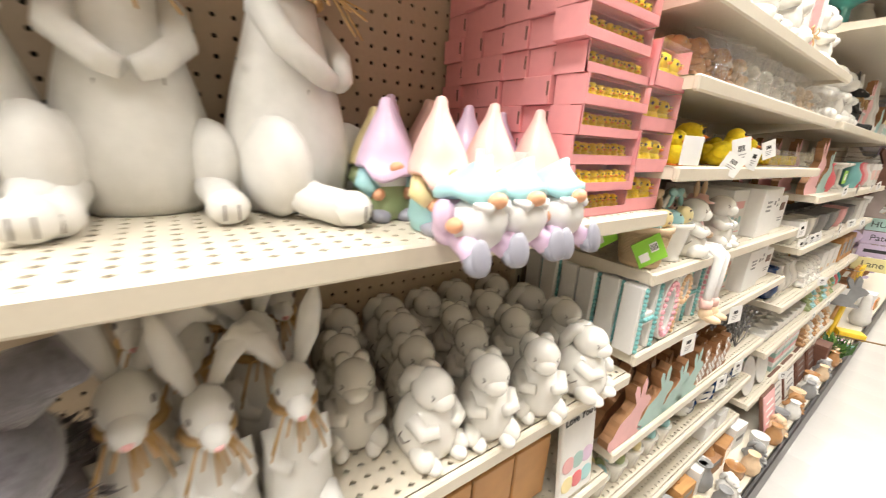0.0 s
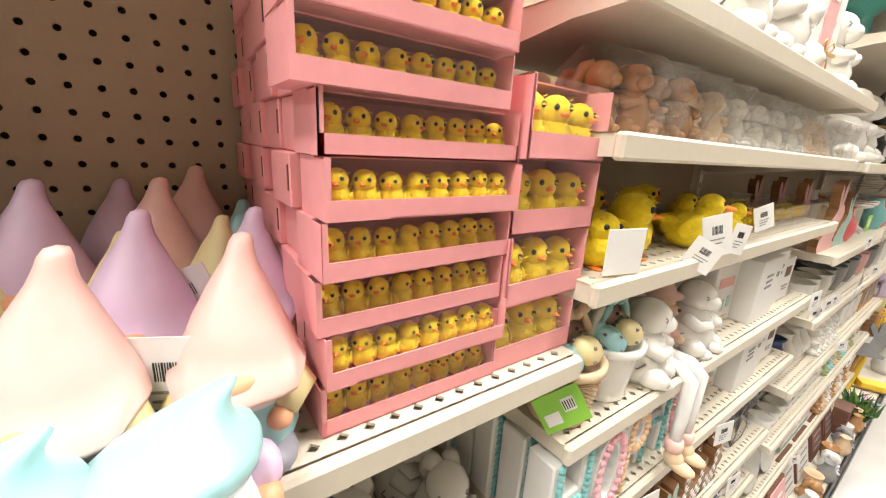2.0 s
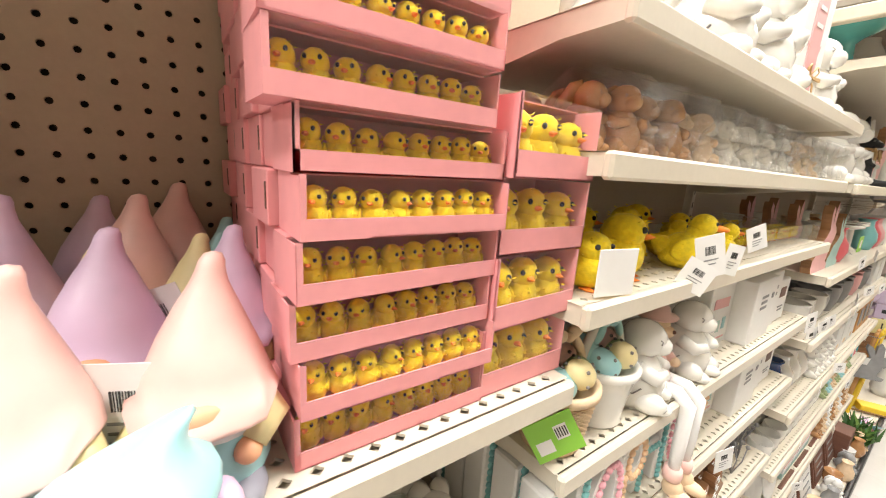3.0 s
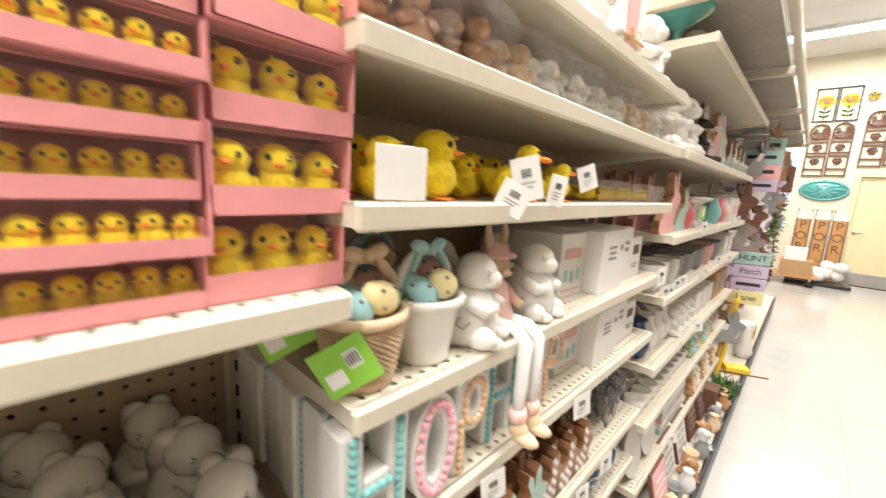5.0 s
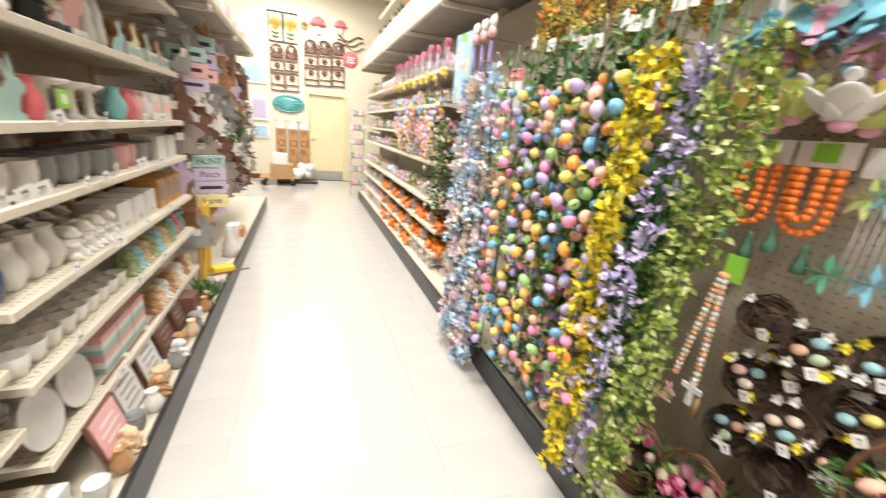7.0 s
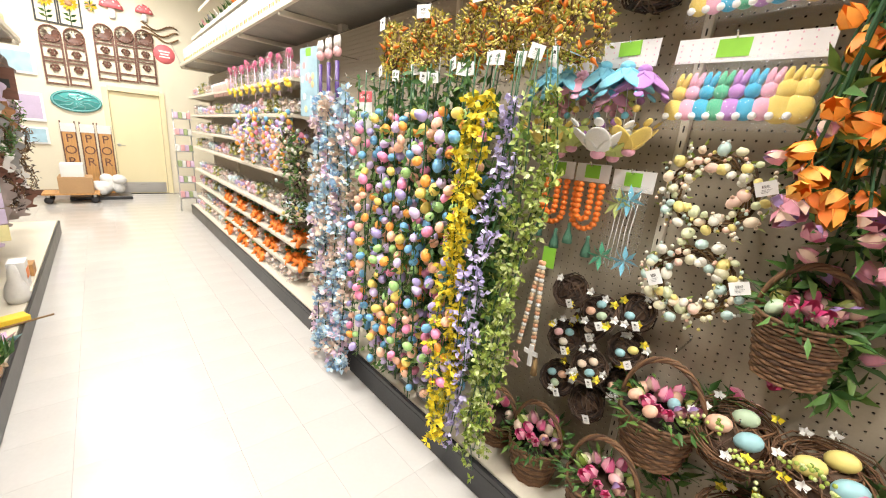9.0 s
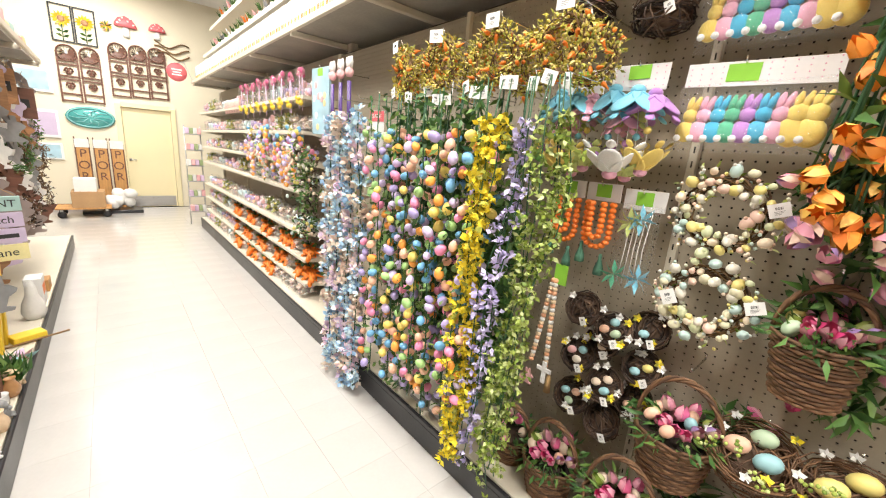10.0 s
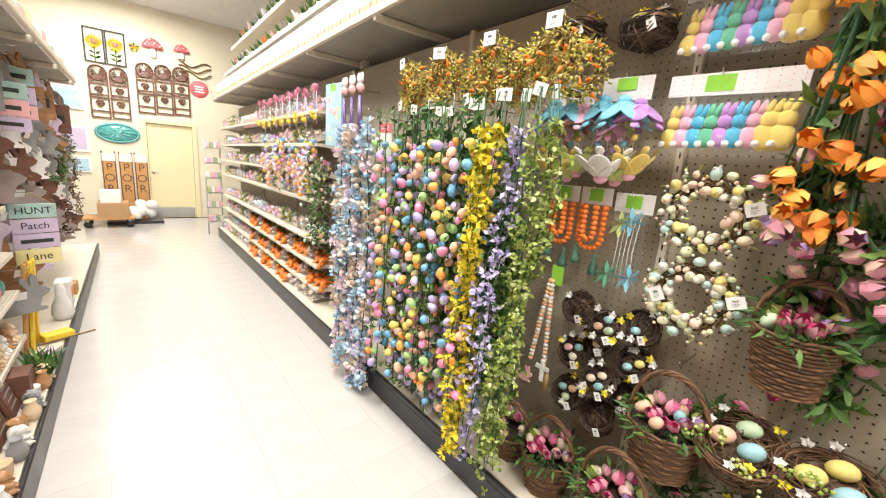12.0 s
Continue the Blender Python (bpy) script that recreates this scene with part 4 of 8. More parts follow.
words("Love You's", 0.025, M_INK, t, pose(0.0085, 0, 0.2) @ FACE_RIGHT)
b = Build()
for k, c in enumerate((M_BLUSH, M_MINT, M_LILAC, M_BUTTER, M_CORAL, M_AQUA)):
    b.ell((0.0075, -0.035 + 0.035 * (k % 3), 0.09 - 0.05 * (k // 3)), (0.001, 0.022, 0.02), c)
part("blots", b, t, "pastel painted spots")

# ---- left gondola, second section ----
def film_bag(size, m, parent):
    x, y, z = size
    b = Build()
    n = 5
    rnd2 = random.Random(int(y * 1e4))
    grid = {}
    for i in range(n + 1):
        for j in range(n + 1):
            yy, zz = -y / 2 + y * i / n, z * j / n
            edge = i in (0, n) or j == n
            grid[i, j] = (x / 2 * (0.2 if edge else 0.85 + 0.3 * rnd2.random()), yy + rnd2.uniform(-.003, .003), zz)
    p = [grid[i, j] for i in range(n + 1) for j in range(n + 1)]
    f = [(i * (n + 1) + j, (i + 1) * (n + 1) + j, (i + 1) * (n + 1) + j + 1, i * (n + 1) + j + 1) for i in range(n) for j in range(n)]
    b.add(p, f, M_BAG, False)
    b.add([(-q[0], q[1], q[2]) for q in p], [g[::-1] for g in f], M_BAG, False)
    ob = part("clear_bag", b, parent, "crinkled clear plastic bag", m)
    ob.visible_shadow = False
    return ob


def bagged(name, figures, size, m, label, category, group=""):
    """figures: (mesh object, local pose) shown inside a clear bag."""
    t = thing(name, label, category, group, m)
    for ob, q in figures:
        same(ob, "rabbit", t, q)
    film_bag(size, pose(0, 0, 0.0), t)
    return t


proto_brown = bunny_ceramic(0.75, M_BROWNCLAY).obj("rabbit_ornament", None, pose(-0.22, 0.08, A_TOP, 0, 0, 10), "brown glazed rabbit ornament on the shelf", "ornament", "brown rabbits")
proto_white = bunny_ceramic(0.7, M_CERAMIC).obj("rabbit_ornament", None, pose(-0.22, 0.62, A_TOP, 0, 0, 10), "white glazed rabbit ornament on the shelf", "ornament", "bagged rabbits")
proto_tan = bunny_ceramic(0.7, M_TAN).obj("rabbit_ornament", None, pose(-0.22, 1.12, A_TOP, 0, 0, 10), "tan clay rabbit ornament on the shelf", "ornament", "bagged rabbits")
for x in (-0.3, -0.16):
    for y in (0.14, 0.25, 0.36):
        copy_thing(proto_brown, pose(x, y, A_TOP, 0, 0, 20 * math.sin(y * 40)))
for y, w, pr, word in ((0.105, 0.13, proto_brown, "brown"), (0.235, 0.12, proto_brown, "brown"), (0.355, 0.11, proto_tan, "tan"), (0.46, 0.10, proto_white, "white"), (0.57, 0.10, proto_white, "white"), (0.68, 0.11, proto_white, "white"), (0.80, 0.11, proto_white, "white"), (0.92, 0.11, proto_tan, "tan"), (1.03, 0.10, proto_tan, "tan"), (1.14, 0.10, proto_white, "white")):
    bagged("bagged_rabbits", [(pr, pose(-0.02, -w * 0.22, 0.002, 0, 0, 20)), (pr, pose(0.0, w * 0.2, 0.002, 0, 0, -15)), (pr, pose(-0.07, 0.0, 0.002, 0, 0, 5))], (0.15, w, 0.108), pose(-0.085, y, A_TOP), "small " + word + " rabbit ornaments in a clear plastic bag", "bagged ornaments", "bags of rabbit ornaments")

# top shelf: white rabbits and a ribboned box
wb = bunny_ceramic(1.7).obj("rabbit_ornament", None, pose(-0.12, 0.42, T_TOP, 0, 0, 5), "large glossy white ceramic rabbit on the top shelf", "ornament", "large ceramic rabbits")
copy_thing(wb, pose(-0.11, 0.60, T_TOP, 0, 0, -10))
copy_thing(wb, pose(-0.26, 0.30, T_TOP, 0, 0, 15))
copy_thing(wb, pose(-0.13, 1.08, T_TOP, 0, 0, 0))
t = thing("ribboned_box", "white card box with a pink band tied with twine", "gift box", m=pose(-0.06, 0.83, T_TOP, 0, 0, -4))
part("carton", Build().box((-0.05, 0, 0.16), (0.1, 0.15, 0.32), M_WHITE, bevel=0.002), t)
part("band", Build().box((0.001, 0.0, 0.16), (0.003, 0.06, 0.318), M_BLUSH), t, "pink paper band")
b = Build()
for sg in (-1, 1):
    b.tube([(0.006, 0, 0.07), (0.012, sg * 0.02, 0.09), (0.012, sg * 0.035, 0.08), (0.008, sg * 0.02, 0.066), (0.006, 0, 0.07)], 0.002, M_RAFFIA, 5)
    b.tube([(0.006, 0, 0.07), (0.009, sg * 0.018, 0.05), (0.007, sg * 0.03, 0.03)], 0.002, M_RAFFIA, 5)
b.box((0.003, 0, 0.07), (0.004, 0.152, 0.006), M_RAFFIA)
part("twine_bow", b, t, "brown twine bow")
b = Build()
for k in range(4):
    b.box((0.0035, 0.0, 0.28 - k * 0.035), (0.001, 0.035, 0.008), M_WHITE)
part("print", b, t)

# chicks and ducks
big_chick = chick(0.104, 18, 12).obj("toy_chick", None, pose(-0.075, 0.172, B_TOP, 0, 0, 30) @ Matrix.Diagonal((1.1, 1.1, 0.95, 1)), "yellow plush chick with orange feet on the shelf", "toy chick", "yellow plush chicks")
for x, y, a, s in ((-0.06, 0.075, -10, 0.85), (-0.12, 0.29, 10, 0.8), (-0.20, 0.12, 0, 1), (-0.22, 0.27, 30, 1), (-0.2, 0.4, -20, 1), (-0.24, 0.52, 10, 1), (-0.3, 0.2, 0, 1), (-0.2, 0.66, 5, 0.8)):
    copy_thing(big_chick, pose(x, y, B_TOP, 0, 0, a) @ Matrix.Scale(s / 1.08, 4))


def duck():
    b = Build()
    b.ell((0, 0, 0.042), (0.058, 0.042, 0.042), M_CHICK, (0, -12, 0), 16, 10)
    b.ell((0.032, 0, 0.10), (0.028, 0.027, 0.028), M_CHICK, nu=14, nv=10)
    b.tube([(0.015, 0, 0.06), (0.026, 0, 0.09)], 0.024, M_CHICK, 10)
    b.tube([(-0.045, 0, 0.05), (-0.075, 0, 0.07)], [0.025, 0.005], M_CHICK, 8)
    b.ell((0.068, 0, 0.096), (0.019, 0.013, 0.007), M_BEAK, (0, 8, 0))
    for y in (-1, 1):
        b.ell((-0.008, y * 0.04, 0.05), (0.038, 0.01, 0.026), M_CHICK, (0, -15, 0))
        b.ell((0.05, y * 0.019, 0.108), (0.004, 0.004, 0.005), M_INK, nu=6, nv=4)
        b.ell((0.03, y * 0.02, 0.004), (0.028, 0.014, 0.004), M_BEAK)
    return b


dk = duck().obj("toy_duck", None, pose(-0.055, 0.355, B_TOP, 0, 0, 45) @ Matrix.Scale(0.78, 4), "yellow plush duck with an orange bill on the shelf", "toy duck", "yellow plush ducks")
copy_thing(dk, pose(-0.05, 0.495, B_TOP, 0, 0, 62) @ Matrix.Scale(0.78, 4))
copy_thing(dk, pose(-0.12, 0.43, B_TOP, 0, 0, 35) @ Matrix.Scale(0.78, 4))
copy_thing(dk, pose(-0.12, 0.575, B_TOP, 0, 0, 50) @ Matrix.Scale(0.78, 4))
price_tag((0.0, 0.30, B_TOP + 0.072), -30, (0.05, 0.07), tilt=15)
price_tag((0.008, 0.285, B_TOP + 0.03), -40, (0.05, 0.05), label="blank white paper tag on a plush duck", tilt=-25)
price_tag((0.006, 0.415, B_TOP + 0.05), -25, (0.035, 0.055), tilt=-10)
price_tag((-0.01, 0.545, B_TOP + 0.075), -25, (0.045, 0.05), tilt=20)
b = Build().box((0, 0, 0.034), (0.002, 0.066, 0.062), M_WHITE, bevel=0.0008)
b.obj("price_card", None, pose(-0.012, 0.066, B_TOP, 0, 0, -12), "blank white price card standing on the shelf edge", "price card")
small_chick = bpy.data.objects["chick"]
for k, y in enumerate((0.745, 0.86, 0.975, 1.085, 1.175)):
    t = thing("chick_pack", "clear plastic box of small yellow toy chicks", "toy box", "clear boxes of chicks", pose(-0.07, y, B_TOP))
    for i in range(3):
        for j in range(2):
            same(small_chick, "chick", t, pose(-0.02 - 0.035 * j, -0.03 + 0.03 * i, 0.004, 0, 0, rnd.uniform(-40, 40)))
    b = Build()
    X, Y, Z = 0.035, 0.05, 0.055
    b.quad((X, -Y, 0), (X, Y, 0), (X, Y, Z), (X, -Y, Z), M_FILM)
    b.quad((X, -Y, Z), (X, Y, Z), (-0.07, Y, Z), (-0.07, -Y, Z), M_FILM)
    b.quad((X, -Y, 0), (X, -Y, Z), (-0.07, -Y, Z), (-0.07, -Y, 0), M_FILM)
    part("clear_box", b, t, "clear plastic box").visible_shadow = False
    if k < 4:
        copy_thing(t, pose(-0.2, y + 0.01, B_TOP))

# basket shelf


def egg_basket(material, bow, label, m):
    t = thing("egg_basket", label, "basket", "ceramic egg baskets", m @ Matrix.Scale(0.86, 4))
    b = Build().lathe([(0.0, 0.0), (0.05, 0.0), (0.053, 0.006), (0.05, 0.012), (0.058, 0.06), (0.066, 0.10), (0.073, 0.104), (0.073, 0.116), (0.065, 0.118), (0.06, 0.10), (0.0, 0.095)], material, n=26)
    if material is M_TAN:
        for k in range(20):
            zz = 0.014 + k * 0.0043
            r = 0.051 + zz * 0.16
            b.tube([(r * (1 + 0.016 * (-1) ** (i + k)) * math.cos(a), r * (1 + 0.016 * (-1) ** (i + k)) * math.sin(a), zz) for i, a in enumerate(np.linspace(0, 6.283, 57)[:-1])], 0.0016, material, 5, True)
    part("bowl", b, t)
    part("handle", Build().tube([(0, 0.066 * math.cos(a), 0.11 + 0.082 * math.sin(a)) for a in np.linspace(0, math.pi, 15)], 0.009, material, 8), t)
    b = Build()
    for sg in (-1, 1):
        b.ell((0.008, sg * 0.02, 0.2), (0.01, 0.022, 0.012), bow, (sg * 15, 0, 0))
        b.ell((0.01, sg * 0.03, 0.178), (0.007, 0.008, 0.022), bow, (sg * 30, 0, 0))
    b.ell((0.012, 0, 0.196), (0.01, 0.009, 0.009), bow)
    part("bow", b, t)
    eggs = (M_AQUA, M_BUTTER, M_SAGE, M_PINKHAT, M_BUTTER, M_AQUA)
    for k, c in enumerate(eggs):
        a = k * 1.05 - 0.9
        b = Build().ell((0, 0, 0), (0.025, 0.025, 0.032), c, egg=0.12, nu=16, nv=11)
        # grey dots on the closed shell paint the dark inside of the piercings
        for d in range(10):
            q = d * 2.4
            zz = -0.022 + 0.005 * d
            rr = 0.0253 * math.sqrt(max(0.05, 1 - (zz / 0.032) ** 2))
            b.ell((rr * math.cos(q), rr * math.sin(q), zz), (0.0034, 0.0034, 0.0034), M_CREASE, nu=6, nv=4)
        part("egg", b, t, "pierced pastel ceramic egg", pose(0.037 * math.cos(a), 0.037 * math.sin(a), 0.128 + 0.012 * (k % 2), 60, 0, 57 * a))
    return t


egg_basket(M_TAN, M_TAN, "tan woven-look ceramic basket of pastel eggs with a handle", pose(-0.068, 0.052, C_TOP))
egg_basket(M_CERAMIC, M_AQUA, "white ceramic basket of pastel eggs with a blue bow", pose(-0.07, 0.165, C_TOP))
egg_basket(M_TAN, M_TAN, "tan woven-look ceramic basket of pastel eggs with a handle", pose(-0.25, 0.05, C_TOP))
egg_basket(M_CERAMIC, M_AQUA, "white ceramic basket of pastel eggs with a blue bow", pose(-0.27, 0.21, C_TOP))
for k, (at, rot, zt) in enumerate((((-0.035, -0.012, 1.325), (0, 0, -35), 30), ((-0.13, -0.04, 1.345), (0, 0, -20), 25))):
    t = thing("hang_tag", "green card tag with a barcode label on a basket", "hang tag", "green tags", pose(*at, zt, 0, rot[2]))
    part("card", Build().box((0, 0, -0.035), (0.0015, 0.068, 0.062), M_GREENTAG), t)
    b = Build().box((0.0012, 0.012, -0.03), (0.0006, 0.018, 0.022), M_WHITE).box((0.0012, -0.016, -0.045), (0.0006, 0.022, 0.02), M_WHITE)
    for q in range(5):
        b.box((0.0018, 0.005 + q * 0.0034, -0.03), (0.0005, 0.0016, 0.015), M_INK)
    part("label", b, t, "white printed label")
hb = bunny_ceramic(1.22, ears=False).obj("rabbit_ornament", None, pose(-0.07, 0.265, C_TOP, 0, 0, 25), "glossy white ceramic rabbit ornament on the shelf", "ornament", "white ceramic rabbits")
hb2 = copy_thing(hb, pose(-0.075, 0.475, C_TOP, 0, 0, 0))
copy_thing(hb, pose(-0.22, 0.33, C_TOP, 0, 0, 10))
copy_thing(hb, pose(-0.24, 0.55, C_TOP, 0, 0, -10))

# the doll with dangling legs, one mesh
b = Build()
b.lathe([(0.0, 0.0), (0.045, 0.0), (0.05, 0.01), (0.036, 0.045), (0.026, 0.08), (0.018, 0.092), (0, 0.095)], M_PINKHAT, n=18, wave=0.04, waves=9)
b.lathe([(0.052, -0.002), (0.047, 0.018), (0.038, 0.02)], M_BEARD, n=18, wave=0.06, waves=9)
b.ell((0.004, 0, 0.118), (0.027, 0.025, 0.027), M_TAN)
b.ell((0.027, 0, 0.110), (0.014, 0.015, 0.012), M_TAN)
b.ell((0.04, 0, 0.113), (0.004, 0.005, 0.004), M_DKWOOD, nu=6, nv=4)
b.lathe([(0.04, 0.134), (0.042, 0.137), (0.028, 0.14), (0.024, 0.155), (0.0, 0.16)], M_PINKHAT, n=18)
for y in (-1, 1):
    b.tube([(0.0, y * 0.018, 0.142), (0.0, y * 0.026, 0.175), (0.0, y * 0.027, 0.20)], [0.006, 0.008, 0.002], M_TAN, 8)
    b.tube([(0.0, y * 0.024, 0.078), (0.012, y * 0.042, 0.055), (0.034, y * 0.038, 0.042)], [0.011, 0.011, 0.009], M_PINKHAT, 8)
    b.ell((0.038, y * 0.037, 0.041), (0.01, 0.01, 0.01), M_TAN)
    b.tube([(0.02, y * 0.018, 0.012), (0.074, y * 0.02, 0.012), (0.094, y * 0.021, -0.004), (0.094, y * 0.022, -0.09), (0.093, y * 0.022, -0.145)], [0.014, 0.013, 0.0135, 0.012, 0.010], M_BEARD, 10)
    b.lathe([(0.016, 0), (0.0175, 0.012), (0.0155, 0.024)], M_PINKHAT, (0.093, y * 0.022, -0.155), n=12)
    b.ell((0.098, y * 0.022, -0.172), (0.019, 0.015, 0.02), M_TAN)
    b.ell((0.114, y * 0.023, -0.182), (0.026, 0.015, 0.012), M_TAN)
    b.ell((0.021, y * 0.01, 0.124), (0.003, 0.003, 0.003), M_INK, nu=6, nv=4)
b.obj("rabbit_doll", None, pose(-0.085, 0.362, C_TOP + 0.001, 0, 0, 0), "clay rabbit doll in a pink dress sitting with dangling legs", "doll")

# white cartons
PK = [(0, 0.11, 0.08, 0.025, M_BLUSH), (-0.03, 0.055, 0.016, 0.03, M_AQUA), (0.0, 0.05, 0.016, 0.03, M_MINT), (0.03, 0.055, 0.016, 0.03, M_AQUA), (0.0, 0.018, 0.09, 0.004, M_BLUSH)]
GK = [(-0.01, 0.12, 0.05, 0.007, M_GREY), (-0.01, 0.105, 0.045, 0.007, M_GREY), (-0.01, 0.09, 0.05, 0.007, M_GREY), (0.055, 0.115, 0.018, 0.014, M_GREY)]
CK = [(0, 0.09, 0.05, 0.03, M_DKWOOD), (0, 0.045, 0.05, 0.004, M_GREY), (0, 0.035, 0.04, 0.004, M_GREY)]
for z, s, off in ((C_TOP, 1.0, 0.0), (D_TOP, 0.93, 0.03)):
    goods_box("carton", (0.22, 0.125, 0.16 * s), M_WHITE, "white product carton with pink and blue print", pose(-0.075, 0.68 + off, z, 0, 0, -2), [(y, q * s, w, h * s, c) for y, q, w, h, c in PK], "white cartons")
    goods_box("carton", (0.3, 0.17, 0.165 * s), M_WHITE, "white product carton with grey print", pose(-0.03, 0.83 + off, z, 0, 0, 1), [(y, q * s, w, h * s, c) for y, q, w, h, c in GK], "white cartons")
    goods_box("carton", (0.3, 0.10, 0.165 * s), M_WHITE, "white product carton with grey print", pose(-0.045, 0.966 + off, z), [(0, 0.12 * s, 0.04, 0.01, M_GREY), (0, 0.1 * s, 0.04, 0.01, M_GREY)], "white cartons")
    goods_box("carton", (0.3, 0.105, 0.13 * s), M_WHITE, "white product carton with a brown picture", pose(-0.05, 1.075 + off, z), [(y, q * s, w, h * s, c) for y, q, w, h, c in CK], "white cartons")
    words("Happy", 0.03, M_BLUSH, bpy.data.objects["carton"], pose(0.002, 0, 0.135 * s) @ FACE_RIGHT) if z == C_TOP else None

# letters that spell HOP


def letter(kind, m):
    name = {"H": "teal", "O": "pink", "P": "peach"}[kind]
    bead = {"H": M_TEALBEAD, "O": M_PINKBEAD, "P": M_CREAMBEAD}[kind]
    t = thing("letter_block", "white block letter " + kind + " edged with " + name + " beads", "letter", "letters on the shelf", m)
    H, D = 0.175, 0.05
    b = Build()
    beads = []
    if kind == "H":
        for y in (-0.036, 0.036):
            b.box((-D / 2, y, H / 2), (D, 0.032, H), M_WHITE, bevel=0.003)
            beads += [(y, 0.008 + 0.0122 * k) for k in range(14)]
        b.box((-D / 2, 0, H / 2), (D, 0.042, 0.034), M_WHITE, bevel=0.003)
        beads += [(-0.018 + 0.012 * k, H / 2) for k in range(4)]
    else:
        n = 28
        cz, ry, rz = (H / 2, 0.048, H / 2) if kind == "O" else (H * 0.70, 0.040, H * 0.30)
        iy, iz = ry - 0.028, rz - 0.030
        p = []
        for k in range(n):
            a = 2 * math.pi * k / n
            p += [(0, ry * math.cos(a), cz + rz * math.sin(a)), (0, iy * math.cos(a), cz + iz * math.sin(a)), (-D, ry * math.cos(a), cz + rz * math.sin(a)), (-D, iy * math.cos(a), cz + iz * math.sin(a))]
        f = []
        for k in range(n):
            i, j = 4 * k, 4 * ((k + 1) % n)
            f += [(i, j, j + 1, i + 1), (i + 2, i + 3, j + 3, j + 2), (i, i + 2, j + 2, j), (i + 1, j + 1, j + 3, i + 3)]
        b.add(p, f, M_WHITE)
        m2 = 26 if kind == "O" else 17
        beads += [((ry + iy) / 2 * math.cos(2 * math.pi * k / m2), cz + (rz + iz) / 2 * math.sin(2 * math.pi * k / m2)) for k in range(m2)]
        if kind == "P":
            b.box((-D / 2, -0.032, H / 2), (D - 0.002, 0.03, H), M_WHITE, bevel=0.003)
            beads += [(-0.032, 0.008 + 0.0125 * k) for k in range(8)]
    part("block", b, t)
    first = None
    for y, zz in beads:
        if first is None:
            first = part("bead", Build().ell((0, 0, 0), (0.006, 0.0078, 0.0066), bead, nu=8, nv=6), t, name + " wooden bead", pose(0.001, y, zz))
        else:
            same(first, "bead", t, pose(0.001, y, zz))
    return t


hh, oo, pp = letter("H", pose(-0.012, 0.042, D_TOP)), letter("O", pose(-0.012, 0.149, D_TOP)), letter("P", pose(-0.02, 0.246, D_TOP))
for x in (-0.012, -0.075, -0.135, -0.195, -0.255, -0.315):
    for ob, y in ((hh, 0.044), (oo, 0.15), (pp, 0.247)):
        if x < -0.02:
            copy_thing(ob, pose(x, y + rnd.uniform(-.006, .006), D_TOP, 0, 0, rnd.uniform(-3, 3)))
    for ob, y in ((hh, 0.352), (oo, 0.458), (pp, 0.555)):
        copy_thing(ob, pose(x - 0.025, y, D_TOP, 0, 0, rnd.uniform(-3, 3)))

# wooden cut-out rabbits and wire work


def cutout(face, edge, s, m, label, depth=0.03, group="cut-out rabbits"):
    b = Build().prism(bunny_outline(s), depth, face, pose(0, 0, 0, 0, 0, 90), edge)
    return b.obj("rabbit_cutout", None, m, label, "wooden rabbit", group)


for y, s, f, label in ((0.085, 0.17, M_BLUSH, "pink painted"), (0.46, 0.15, M_MINT, "mint painted"), (0.36, 0.14, M_MINT, "mint painted"), (0.23, 0.16, M_MINT, "mint painted")):
    for k in range(4):
        cutout(f if k == 0 else M_WOOD, M_WOOD, s, pose(-0.012 - k * 0.05, y + 0.01 * k, E_TOP, 0, 0, 0), label + " wooden rabbit cut-out with brown edges")
for i in range(6):
    y = 0.58 + 0.045 * i
    t = thing("checked_rabbit", "wooden rabbit cut-out with a black and white check", "wooden rabbit", "checked rabbits", pose(-0.02 - 0.03 * (i % 2), y, E_TOP, 0, 0, 0))
    part("body", Build().prism(bunny_outline(0.12), 0.03, M_WOOD, pose(-0.0, 0, 0, 0, 0, 90)), t)
    b = Build()
    for q in range(5):
        for r in range(9):
            if (q + r) % 2:
                yy, zz = -0.036 + 0.0135 * q, 0.012 + 0.0135 * r
                if zz < 0.055 or 0 < yy < 0.03:
                    b.box((0.0008, yy, zz), (0.001, 0.0125, 0.0125), M_WHITE)
    part("check", b, t, "white painted squares")
    for k in range(1, 4):
        copy_thing(t, pose(-0.02 - 0.03 * (i % 2) - 0.07 * k, y, E_TOP))
b = Build()
for i in range(46):
    o = Vector((rnd.uniform(-0.3, -0.03), rnd.uniform(0.0, 0.33), 0.0))
    for k in range(5):
        d = Vector((rnd.uniform(-.03, .03), rnd.uniform(-.03, .03), rnd.uniform(0.06, 0.14)))
        b.tube([o, o + d * 0.5 + Vector((rnd.uniform(-.012, .012), rnd.uniform(-.012, .012), 0)), o + d], 0.0022, M_WIRE, 4)
        b.ell(o + d, (0.007, 0.007, 0.007), M_WIRE, nu=6, nv=4)
tagged(b.obj("wire_sprigs", None, pose(0, 0.86, E_TOP), "tangled grey metal sprigs along the shelf", "metal sprigs"), kind="stuff")


